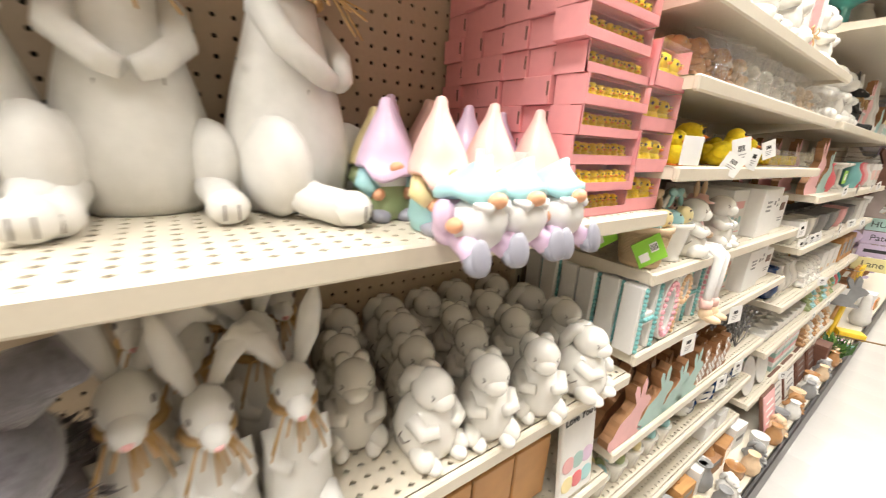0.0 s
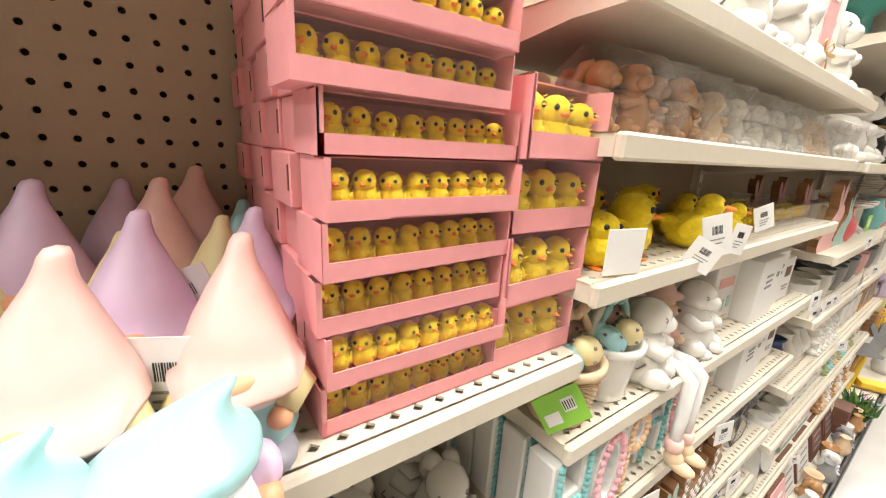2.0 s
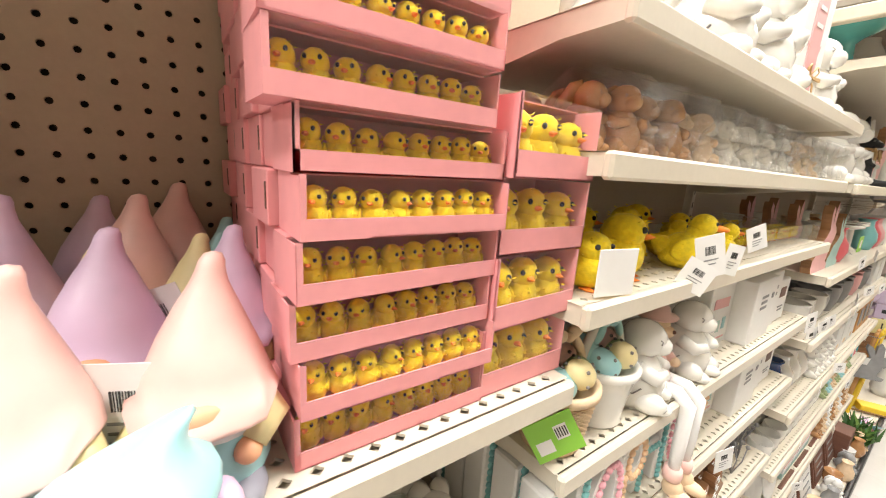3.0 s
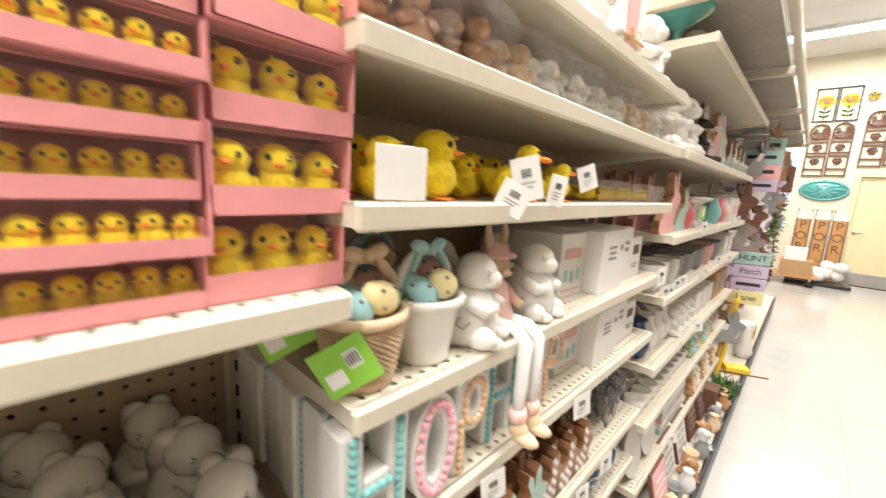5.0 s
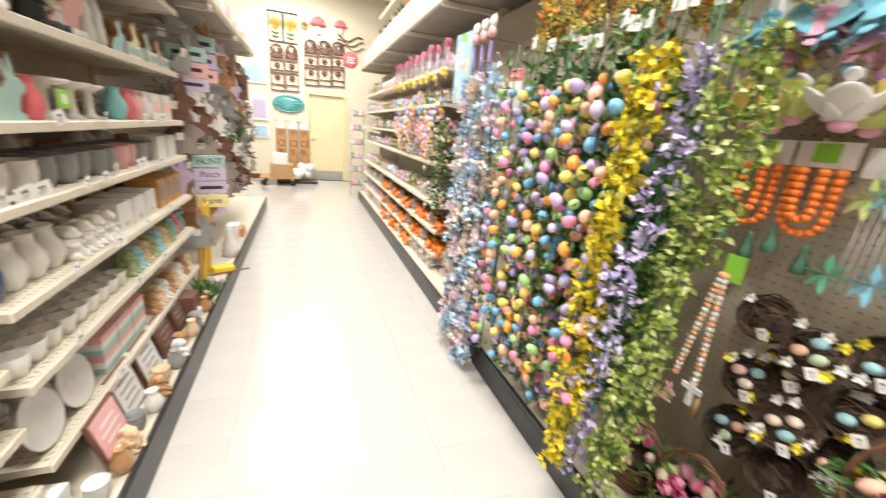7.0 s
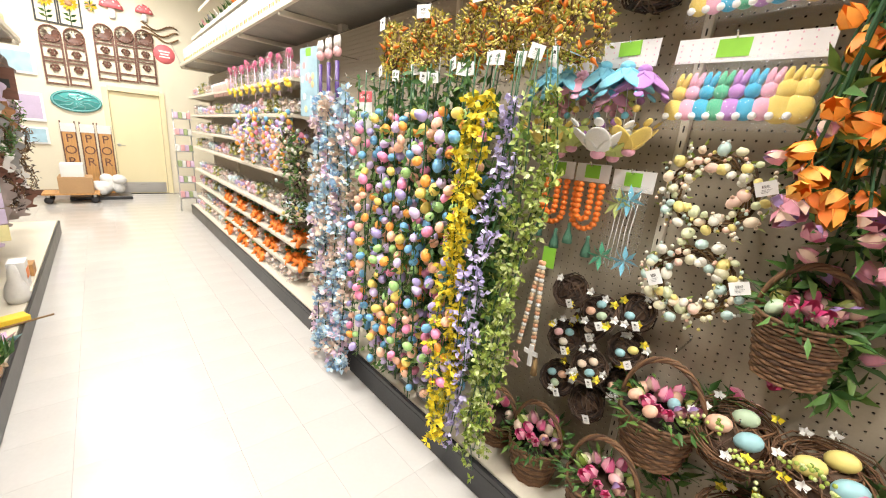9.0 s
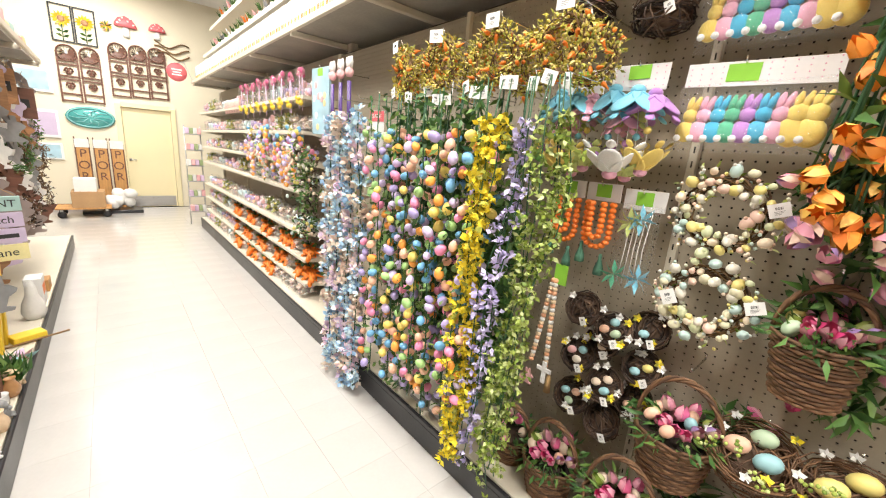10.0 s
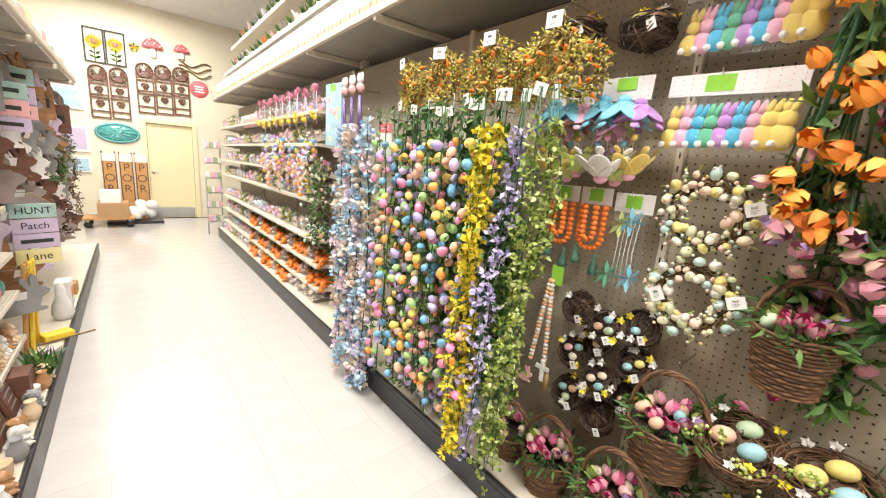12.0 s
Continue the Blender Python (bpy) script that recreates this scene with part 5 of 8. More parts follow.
def leaf_egg(m, base, ink, label):
    t = thing("egg_ornament", label, "egg ornament", "large ceramic eggs", m)
    part("egg", Build().ell((0, 0, 0.088), (0.072, 0.072, 0.088), base, egg=0.1, nu=22, nv=14), t)
    b = Build()
    for k in range(5):
        a = -1.4 + 0.62 * k
        for zz in (0.05, 0.085, 0.12):
            r = 0.0735 * math.sqrt(max(0, 1 - ((zz - 0.088) / 0.088) ** 2)) * (1 - 0.1 * (zz - 0.088) / 0.088)
            o = Vector((r * math.cos(a), r * math.sin(a), zz))
            b.leaf(o, Vector((-math.sin(a), math.cos(a), 0.8)), 0.035, 0.014, ink, 0.15, 1.57)
            b.leaf(o, Vector((math.sin(a), -math.cos(a), 0.8)), 0.03, 0.014, ink, 0.15, 1.57)
    part("leaves", b, t, "painted leaf sprigs")
    return t


e1 = leaf_egg(pose(-0.08, 0.77, F_TOP) @ Matrix.Scale(0.86, 4), M_CERAMIC, M_NAVY, "white ceramic egg with navy leaf sprigs")
e2 = leaf_egg(pose(-0.08, 0.92, F_TOP) @ Matrix.Scale(0.86, 4), M_NAVY, M_CERAMIC, "navy ceramic egg with white leaf sprigs")
copy_thing(e2, pose(-0.075, 1.075, F_TOP, 0, 0, 40) @ Matrix.Scale(0.86, 4))
copy_thing(e1, pose(-0.08, 0.62, F_TOP, 0, 0, 60) @ Matrix.Scale(0.86, 4))
copy_thing(e2, pose(-0.25, 0.8, F_TOP) @ Matrix.Scale(0.86, 4))
copy_thing(e1, pose(-0.25, 0.97, F_TOP) @ Matrix.Scale(0.86, 4))
for k, y in enumerate((0.04, 0.135, 0.23, 0.325, 0.42)):
    t = thing("egg_cup", "white bucket of pastel pierced eggs on the shelf", "egg bucket", "egg buckets", pose(-0.06, y, F_TOP))
    part("bucket", Build().lathe([(0, 0), (0.03, 0), (0.042, 0.065), (0.044, 0.07), (0.04, 0.07), (0, 0.06)], M_CERAMIC, n=18), t)
    for q in range(4):
        part("egg", Build().ell((0.018 * math.cos(q * 1.57), 0.018 * math.sin(q * 1.57), 0.08), (0.018, 0.018, 0.021), (M_AQUA, M_SAGE, M_BUTTER, M_AQUA)[(q + k) % 4]), t)
plate = Build().lathe([(0, 0.0), (0.06, 0.0), (0.095, 0.012), (0.10, 0.016), (0.092, 0.017), (0.06, 0.006), (0.05, 0.009), (0.0, 0.006)], M_RESIN, n=28)
plate.obj("embossed_plate", None, pose(-0.2, 1.16, F_TOP + 0.098, 0, 78, 0), "white embossed plate standing on the shelf", "plate", "white plates")
for k in range(6):
    lathe_thing("brown_jar", VASE, M_BROWNCLAY if k % 2 else M_GREY, "small dark glazed jar on the base shelf", "jar", pose(0.02 - 0.05 * (k % 2), 0.15 + k * 0.16, 0.171), "dark jars")
    lathe_thing("white_pot", POT, M_CERAMIC, "white glazed pot on the base shelf", "pot", pose(-0.14 - 0.02 * (k % 2), 0.2 + k * 0.16, 0.171), "white pots")
for y in (0.7, 0.85):
    goods_box("white_box", (0.12, 0.1, 0.07), M_WHITE, "white tray box on the low shelf", pose(-0.02, y + 0.2, G_TOP), group="white trays")
# price cards along the lips
for x, y, z, a in ((0.012, 0.27, D_TOP - 0.01, -12), (0.012, 0.62, D_TOP, -18), (0.012, 0.70, E_TOP, -12), (0.012, 0.86, E_TOP + 0.01, -12), (0.012, 1.16, C_TOP + 0.03, -12), (0.0, 1.30, 1.19, -15), (0.0, 1.38, 1.18, -10)):
    price_tag((x, y, z), a, (0.055, 0.06), label="white price card hung on the shelf lip", tilt=8, group="shelf price cards")

# cartons and crates along the base
for k in range(9):
    y = 0.08 + 0.14 * k
    c, wd = ((M_WHITE, "white"), (M_WOOD, "brown wooden"), (M_BROWNCLAY, "glossy brown"), (M_WHITE, "white"), (M_TANWOOD, "honey wooden"))[k % 5]
    goods_box("base_carton", (0.16, 0.12, 0.07 + 0.025 * (k % 3)), c, wd + " carton on the base shelf", pose(0.03, y, 0.171, 0, 0, 5 * math.sin(k * 3)), [(0, 0.06, 0.07, 0.02, M_GREY)] if k % 2 == 0 else (), "base cartons")

# ---- right gondola: hanging stock ----
M_STEM = mat("dark_green_stem", (0.03, 0.10, 0.04), 0.6, vary=0.3)
M_LEAF = mat("leaf_green", [(0.05, 0.13, 0.025), (0.09, 0.20, 0.04), (0.035, 0.10, 0.02), (0.14, 0.24, 0.05)], 0.5, pick="island", vary=0.2)
M_PALELEAF = mat("pale_green_leaf", [(0.30, 0.38, 0.06), (0.42, 0.50, 0.12), (0.16, 0.24, 0.03), (0.54, 0.60, 0.26)], 0.5, pick="island", vary=0.15)
M_FORSYTHIA = mat("yellow_blossom", [(0.88, 0.70, 0.03), (0.72, 0.54, 0.02), (0.92, 0.78, 0.07), (0.34, 0.34, 0.04)], 0.6, pick="island", vary=0.12)
M_LAVENDER = mat("lavender_blossom", [(0.54, 0.48, 0.72), (0.64, 0.58, 0.80), (0.44, 0.38, 0.64)], 0.6, pick="island", vary=0.12)
M_HYD_B = mat("blue_hydrangea", [(0.38, 0.56, 0.72), (0.55, 0.70, 0.80), (0.28, 0.44, 0.64), (0.66, 0.80, 0.82)], 0.65, pick="island", vary=0.12)
M_HYD_P = mat("pink_hydrangea", [(0.76, 0.56, 0.68), (0.82, 0.68, 0.72), (0.66, 0.52, 0.70), (0.84, 0.70, 0.60)], 0.65, pick="island", vary=0.12)
M_HYD_C = mat("cream_hydrangea", [(0.78, 0.62, 0.50), (0.80, 0.70, 0.58), (0.72, 0.54, 0.46)], 0.65, pick="island", vary=0.12)
M_STRANDEGG = mat("matt_pastel_egg", PASTEL, 0.45, pick="object", vary=0.06, bump=0.04)
M_TWIG = mat("brown_twig", [(0.16, 0.09, 0.04), (0.24, 0.14, 0.06), (0.10, 0.055, 0.03)], 0.8, pick="island", vary=0.25)
M_DKTWIG = mat("dark_twig", [(0.06, 0.035, 0.024), (0.11, 0.065, 0.04), (0.035, 0.022, 0.016)], 0.85, pick="island", vary=0.3)
M_WICKER = mat("brown_wicker", [(0.15, 0.075, 0.035), (0.21, 0.105, 0.048), (0.10, 0.05, 0.026)], 0.7, pick="island", vary=0.25)
M_OLIVE = mat("olive_moss", [(0.46, 0.40, 0.05), (0.60, 0.48, 0.09), (0.28, 0.29, 0.04), (0.68, 0.56, 0.20)], 0.7, pick="island", vary=0.2)
M_CARROT = mat("carrot_orange", (0.85, 0.22, 0.02), 0.5, grain=30, vary=0.2, bump=0.2)
M_ORANGE = mat("orange_wood_bead", (0.88, 0.22, 0.03), 0.4, vary=0.1)
M_TASSEL = mat("green_thread", (0.08, 0.20, 0.13), 0.9, grain=200, vary=0.3, bump=0.6)
M_SOFTEGG = mat("soft_egg", [(0.62, 0.62, 0.46), (0.78, 0.50, 0.38), (0.52, 0.62, 0.56), (0.74, 0.62, 0.20), (0.80, 0.64, 0.50), (0.68, 0.66, 0.60)], 0.5, pick="island", vary=0.08)
M_NESTEGG = mat("nest_egg", [(0.30, 0.52, 0.56), (0.80, 0.48, 0.34), (0.80, 0.64, 0.50), (0.74, 0.62, 0.20), (0.46, 0.58, 0.40), (0.76, 0.68, 0.58), (0.72, 0.42, 0.42)], 0.5, pick="object", vary=0.08)
M_WREATHEGG = mat("cream_wreath_egg", [(0.70, 0.66, 0.46), (0.60, 0.64, 0.40), (0.78, 0.64, 0.48), (0.46, 0.60, 0.56), (0.74, 0.62, 0.22), (0.76, 0.52, 0.42), (0.72, 0.68, 0.58)], 0.5, pick="object", vary=0.08)
M_TULIP_O = mat("orange_tulip", [(0.86, 0.22, 0.03), (0.88, 0.32, 0.04), (0.84, 0.50, 0.10)], 0.5, pick="island", vary=0.15)
M_TULIP_P = mat("pink_tulip", [(0.70, 0.06, 0.22), (0.78, 0.16, 0.34), (0.80, 0.36, 0.46)], 0.5, pick="island", vary=0.15)
M_TULIP_L = mat("purple_tulip", [(0.26, 0.14, 0.40), (0.40, 0.26, 0.52), (0.62, 0.26, 0.34), (0.66, 0.46, 0.36)], 0.5, pick="island", vary=0.15)
M_FELT = [mat("felt_" + n, c, 0.95, grain=180, vary=0.15, bump=0.5, sheen=0.3) for n, c in (("yellow", (0.82, 0.62, 0.16)), ("pink", (0.82, 0.42, 0.56)), ("blue", (0.06, 0.42, 0.66)), ("purple", (0.46, 0.22, 0.56)), ("green", (0.10, 0.44, 0.26)), ("sky", (0.20, 0.55, 0.72)), ("white", (0.82, 0.81, 0.80)), ("lime", (0.55, 0.62, 0.20)))]
F_Y, F_P, F_B, F_V, F_G, F_S, F_W, F_L = M_FELT
M_DOTS = mat("dotted_header_card", (0.82, 0.80, 0.80), 0.5, vary=0.05)
M_CARDBLUE = mat("pale_blue_card", (0.42, 0.62, 0.72), 0.5, grain=12, vary=0.2, blotch=8)
rg = random.Random(21)
HX = 1.70


def jig(a):
    return Vector((rg.uniform(-a, a), rg.uniform(-a, a), rg.uniform(-a, a)))


def strand_path(y, z0, z1, x=HX, wob=0.03):
    n = 9
    dy, dx = rg.uniform(-wob, wob), rg.uniform(-wob, wob)
    return [Vector((x + dx * math.sin(k * 0.9 + y * 9), y + dy * math.sin(k * 0.7 + y * 5) + 0.01 * math.sin(k * 2.0), z0 + (z1 - z0) * k / (n - 1))) for k in range(n)]


def on_path(path, t):
    f = t * (len(path) - 1)
    i = min(int(f), len(path) - 2)
    return path[i].lerp(path[i + 1], f - i)


def hook(y, z, x0=RSPINE, length=0.4):
    b = Build().tube([(x0, y, z), (x0 - length, y, z), (x0 - length - 0.012, y, z + 0.018)], 0.003, M_CHROME, 6)
    b.tube([(x0 - 0.003, y, z + 0.02), (x0 - 0.003, y, z)], 0.0035, M_CHROME, 6)
    return b.obj("peg_hook", None, None, "chrome peg hook on the pegboard", "peg hook", "peg hooks")


# egg garlands
egg_mesh = Build().ell((0, 0, 0), (0.0215, 0.0215, 0.027), M_STRANDEGG, nu=12, nv=9, egg=0.1).mesh("egg")
for k in range(25):
    y = 1.0 + 0.057 * k if k < 15 else 1.04 + 0.08 * (k - 15)
    x = HX + (0.05 if k % 2 else -0.01) + rg.uniform(-0.015, 0.015) + (0.10 if k >= 15 else 0)
    path = strand_path(y, 1.84, 0.24 + 0.16 * rg.random() + (0.12 if k < 3 else 0), x)
    t = thing("egg_garland", "hanging garland of pastel eggs on green vine", "garland", "egg garlands")
    b = Build().tube(path, 0.0035, M_STEM, 5)
    for q in range(70):
        o = on_path(path, rg.random()) + jig(0.02)
        b.leaf(o, jig(1) + Vector((-0.3, 0, -0.4)), rg.uniform(0.035, 0.06), 0.02, M_LEAF, roll=rg.random() * 6)
    part("vine", b, t, "green vine with small leaves")
    n = 21
    for q in range(n):
        o = on_path(path, 0.13 + 0.87 * (q + rg.uniform(-0.25, 0.25)) / n) + Vector((rg.uniform(-0.045, 0.015), rg.uniform(-0.028, 0.028), 0))
        e = new("egg", egg_mesh)
        s = rg.uniform(0.8, 1.12)
        e.parent, e.matrix_basis = t, Matrix.Translation(o) @ pose(0, 0, 0, rg.uniform(-70, 70), rg.uniform(-70, 70), 0).to_3x3().to_4x4() @ Matrix.Scale(s, 4)
# stems that bunch up to the hooks, with tags
for y in (1.08, 1.26, 1.44, 1.64, 1.80, 0.68, 0.80, 0.95, 2.02, 2.22):
    hook(y, 1.85, length=0.46)
for k, y in enumerate(np.linspace(0.67, 1.6, 15)):
    price_tag((HX + 0.02 + rg.uniform(-0.03, 0.03), y, 1.85 + rg.uniform(-0.03, 0.02)), 180 + rg.uniform(-40, 40), (0.045, 0.045), label="white paper tag on a garland stem", tilt=rg.uniform(-15, 15), group="garland tags")

# hydrangea garlands
for k in range(8):
    y = 1.90 + 0.062 * k
    path = strand_path(y, 1.76, 0.06, HX - 0.02 + 0.04 * (k % 2))
    t = thing("flower_garland", "hanging garland of blue, pink and cream cloth blossoms", "garland", "blossom garlands")
    part("vine", Build().tube(path, 0.003, M_STEM, 5), t)
    b = Build()
    for q in range(52):
        f = (q + 0.5) / 52
        m = (M_HYD_B, M_HYD_P, M_HYD_B, M_HYD_C)[int(f * 11 + k * 0.7) % 4]
        o = on_path(path, f) + jig(0.03)
        for r in range(11):
            d = jig(1)
            b.leaf(o + d.normalized() * 0.012, d + Vector((-0.3, 0, 0)), rg.uniform(0.03, 0.044), 0.032, m, 0.3, rg.random() * 6)
    part("blossoms", b, t)

# forsythia, wisteria and pale vine


def vine(y, z1, material, label, n, size, width, x=HX, wob=0.05, z0=1.84, clump=0.03, lean=0.0):
    path = [q + Vector((0, lean * k * k / 64, 0)) for k, q in enumerate(strand_path(y, z0, z1, x, wob))]
    t = thing("flower_garland", label, "garland", "hanging vines")
    part("vine", Build().tube(path, 0.0025, M_STEM, 5), t)
    b = Build()
    for q in range(n):
        f = 0.08 + 0.92 * rg.random()
        o = on_path(path, f) + jig(clump)
        for r in range(4):
            b.leaf(o, jig(1) + Vector((-0.4, 0, -0.2)), size * rg.uniform(0.7, 1.2), width, material, 0.3, rg.random() * 6)
    part("blossoms", b, t)


for y, z1 in ((0.97, 0.3), (0.93, 0.22), (0.95, 0.2), (0.90, 0.5)):
    vine(y, z1, M_FORSYTHIA, "hanging yellow forsythia garland of cloth blossoms", 120, 0.031, 0.021, HX - 0.02, wob=0.045, lean=0.05, clump=0.026)
for y, z1 in ((0.80, 0.14), (0.77, 0.35), (0.82, 0.3)):
    vine(y, z1, M_LAVENDER, "hanging lavender wisteria garland of cloth blossoms", 62, 0.029, 0.02, HX - 0.01, wob=0.045, lean=0.16, clump=0.024)
for y, z1 in ((0.74, 0.2), (0.71, 0.3), (0.68, 0.25), (0.66, 0.5), (0.72, 0.14)):
    vine(y, z1, M_PALELEAF, "hanging pale green leaf garland", 120, 0.026, 0.016, HX + 0.02, wob=0.045, lean=0.08)
for k in range(8):
    vine(0.95 + 0.12 * k, 0.5 + 0.1 * (k % 4), M_LEAF, "hanging dark green leaf garland behind the egg garlands", 60, 0.055, 0.028, HX + 0.15 + 0.05 * (k % 2), clump=0.05)
for k in range(6):
    vine(1.06 + 0.12 * k, 0.35 + 0.1 * (k % 3), M_LEAF, "hanging dark green leaf garland against the pegboard", 90, 0.06, 0.032, 2.06 + 0.05 * (k % 2), clump=0.06, z0=1.5)
    hook(1.06 + 0.12 * k, 1.505, length=0.17)
vine(1.92, 0.3, M_PALELEAF, "hanging pale green leaf garland", 60, 0.022, 0.012, HX + 0.03)


# berry and carrot wreaths on hooks under the overhead shelf


def twig_ring(b, R, r, n, material, turns=3.0, thick=0.003):
    for k in range(n):
        ph, w = rg.random() * 6.28, rg.uniform(0.5, 1.0)
        b.tube([((R + r * w * math.cos(turns * a + ph)) * math.cos(a), r * w * math.sin(turns * a + ph), (R + r * w * math.cos(turns * a + ph)) * math.sin(a)) for a in np.linspace(0, 6.283, 30)[:-1]], thick, material, 4, True)


def carrot_wreath(m):
    t = thing("berry_wreath", "olive berry wreath with small orange carrots on a hook", "wreath", "berry wreaths", m)
    b = Build()
    twig_ring(b, 0.1, 0.028, 9, M_TWIG)
    part("ring", b, t)
    b = Build()
    for k in range(560):
        a, q = rg.random() * 6.283, jig(1).normalized() * rg.uniform(0.02, 0.05)
        o = Vector((0.105 * math.cos(a), 0, 0.105 * math.sin(a))) + q
        if k % 2:
            b.ell(o, (0.006, 0.006, 0.006), M_OLIVE, nu=6, nv=4)
        else:
            b.leaf(o, q + jig(0.02), 0.03, 0.011, M_OLIVE, 0.3, rg.random() * 6)
    part("berry_layer", b, t, "olive berries and leaves")
    for k in range(20):
        a, q = rg.random() * 6.283, jig(1).normalized() * 0.045
        d = jig(1).normalized()
        o = Vector((0.105 * math.cos(a), 0, 0.105 * math.sin(a))) + q
        part("carrot", Build().tube([o, o + d * 0.012, o + d * 0.046], [0.007, 0.0105, 0.001], M_CARROT, 7), t)
    return t


cw = carrot_wreath(pose(1.78, 1.64, 1.94, 0, 8, 70) @ Matrix.Scale(0.9, 4))
for k, (x, y, z, a) in enumerate(((1.86, 1.58, 2.06, 80), (1.76, 1.42, 2.07, 95), (1.88, 1.28, 2.06, 75), (1.77, 1.12, 2.07, 100), (1.86, 0.98, 2.06, 85), (1.78, 0.84, 2.06, 92), (1.9, 1.72, 2.06, 90), (1.96, 1.42, 2.06, 85), (1.97, 1.12, 2.06, 95), (1.95, 0.84, 2.06, 90))):
    copy_thing(cw, pose(x, 1.03 * y - 0.13, z - 0.12, 0, 35 * k, a) @ Matrix.Scale(0.9, 4))
for y in (0.69, 0.99, 1.31, 1.62):
    hook(y, 2.065, length=0.45)
    price_tag((1.72, y + 0.02, 2.075), 180 + rg.uniform(-30, 30), (0.06, 0.05), label="white and green paper tag on a wreath", group="wreath tags")

# egg wreaths
for y, z in ((0.27, 1.455), (0.262, 1.16)):
    t = thing("egg_wreath", "twig wreath of soft pastel eggs and berries on the pegboard", "wreath", "egg wreaths", pose(2.10, y, z, 0, 0, 90))
    b = Build()
    twig_ring(b, 0.105, 0.022, 10, M_TWIG)
    part("ring", b, t, "woven brown twigs")
    for k in range(46):
        a = k * 2.39996
        rr = 0.105 + 0.035 * math.sin(k * 1.7)
        q = rg.uniform(0.010, 0.0195)
        o = Vector((rr * math.cos(a), 0.018 + 0.012 * rg.random(), rr * math.sin(a)))
        part("egg", Build().ell(o, (q, q * 0.9, q * 1.25), M_WREATHEGG, (rg.uniform(-90, 90), rg.uniform(-90, 90), 0), 9, 6), t)
    b = Build()
    for k in range(150):
        a = rg.random() * 6.283
        rr = 0.105 + rg.uniform(-0.045, 0.058)
        o = Vector((rr * math.cos(a), rg.uniform(0, 0.035), rr * math.sin(a)))
        b.ell(o, (0.006, 0.006, 0.006), M_SOFTEGG, nu=6, nv=4)
        if k % 3 == 0:
            b.leaf(o, jig(1), 0.03, 0.01, M_PALELEAF)
    part("berry_layer", b, t, "small berries and leaves")
    price_tag((2.04, y - 0.13, z + 0.05), 180 + 15, (0.05, 0.04), label="white paper tag on a wreath", tilt=20, group="wreath tags")
price_tag((2.04, 0.37, 1.175), 180 - 10, (0.05, 0.05), label="white paper tag on a wreath", tilt=30, group="wreath tags")

# bags of felt bunnies
for y, z in ((0.278, 1.888), (0.27, 2.19)):
    t = thing("felt_bunny_bag", "clear bag of bright felt bunnies under a dotted header card", "bag of decorations", "bags of felt bunnies", pose(2.10, y, z) @ Matrix.Scale(0.83, 4))
    part("header", Build().box((0.0, 0, -0.02), (0.004, 0.45, 0.085), M_DOTS, (2, 0, 0), bevel=0.001), t, "dotted white header card")
    part("label", Build().box((-0.003, 0.04, -0.015), (0.002, 0.10, 0.06), M_GREENTAG, (2, 0, 0)), t, "green paper label")
    b = Build()
    for i in range(13):
        for j in range(4):
            b.ell((-0.0026, -0.21 + 0.035 * i, -0.05 + 0.02 * j), (0.0006, 0.0028, 0.0028), F_P, nu=6, nv=4)
    part("dots", b, t, "pink printed dots")
    for k, f in enumerate((F_Y, F_P, F_B, F_G, F_V, F_B, F_P, F_Y, F_Y)):
        b = Build()
        yy = 0.185 - 0.046 * k
        s = 1.0 if k < 7 else 1.25
        b.ell((-0.02, yy, -0.225), (0.022, 0.036 * s, 0.040 * s), f, (-14, 0, 0), 14, 10)
        b.ell((-0.022, yy - 0.008, -0.165), (0.018, 0.026 * s, 0.026 * s), f, nu=12, nv=8)
        for q in (-1, 1):
            b.tube([(-0.02, yy - 0.008 + q * 0.008, -0.15), (-0.02, yy - 0.014 + q * 0.012, -0.12), (-0.02, yy - 0.02 + q * 0.013, -0.095)], [0.010, 0.0125, 0.005], f, 8)
        part("felt_bunny", b, t, "stuffed felt bunny")
        part("pompom_tail", Build().ell((-0.042, yy + 0.018, -0.25), (0.012, 0.013, 0.013), F_W, nu=9, nv=6), t, "white pompom tail")
    fb = film_bag((0.09, 0.455, 0.25), pose(-0.02, 0, -0.30), t)
    hook(y + 0.03, z + 0.014, length=0.105)

# felt flower mobiles
def felt_flower(at, r, petals, material, fall, heart=None):
    """Flat stuffed petals round a centre; fall over 0 makes a drooping bell, under 0 an open cup."""
    b = Build()
    c = Vector(at)
    for p in range(petals):
        a = p * 2 * math.pi / petals + 0.35
        d = Vector((math.cos(a), math.sin(a), -fall)).normalized()
        turn = [math.degrees(q) for q in d.to_track_quat("Z", "X").to_euler()]
        b.ell(c + d * r * 0.55, (r * 0.07, r * 0.36, r * 0.55), material, turn, 12, 8)
        tip = c + d * r * 1.04 + Vector((0, 0, 0.16 * r * (1 if fall < 0 else -1)))
        b.ell(tip, (r * 0.05, r * 0.14, r * 0.17), material, turn, 8, 6)
    b.ell(c, (r * 0.22, r * 0.22, r * 0.16), heart or material, nu=10, nv=7)
    return b


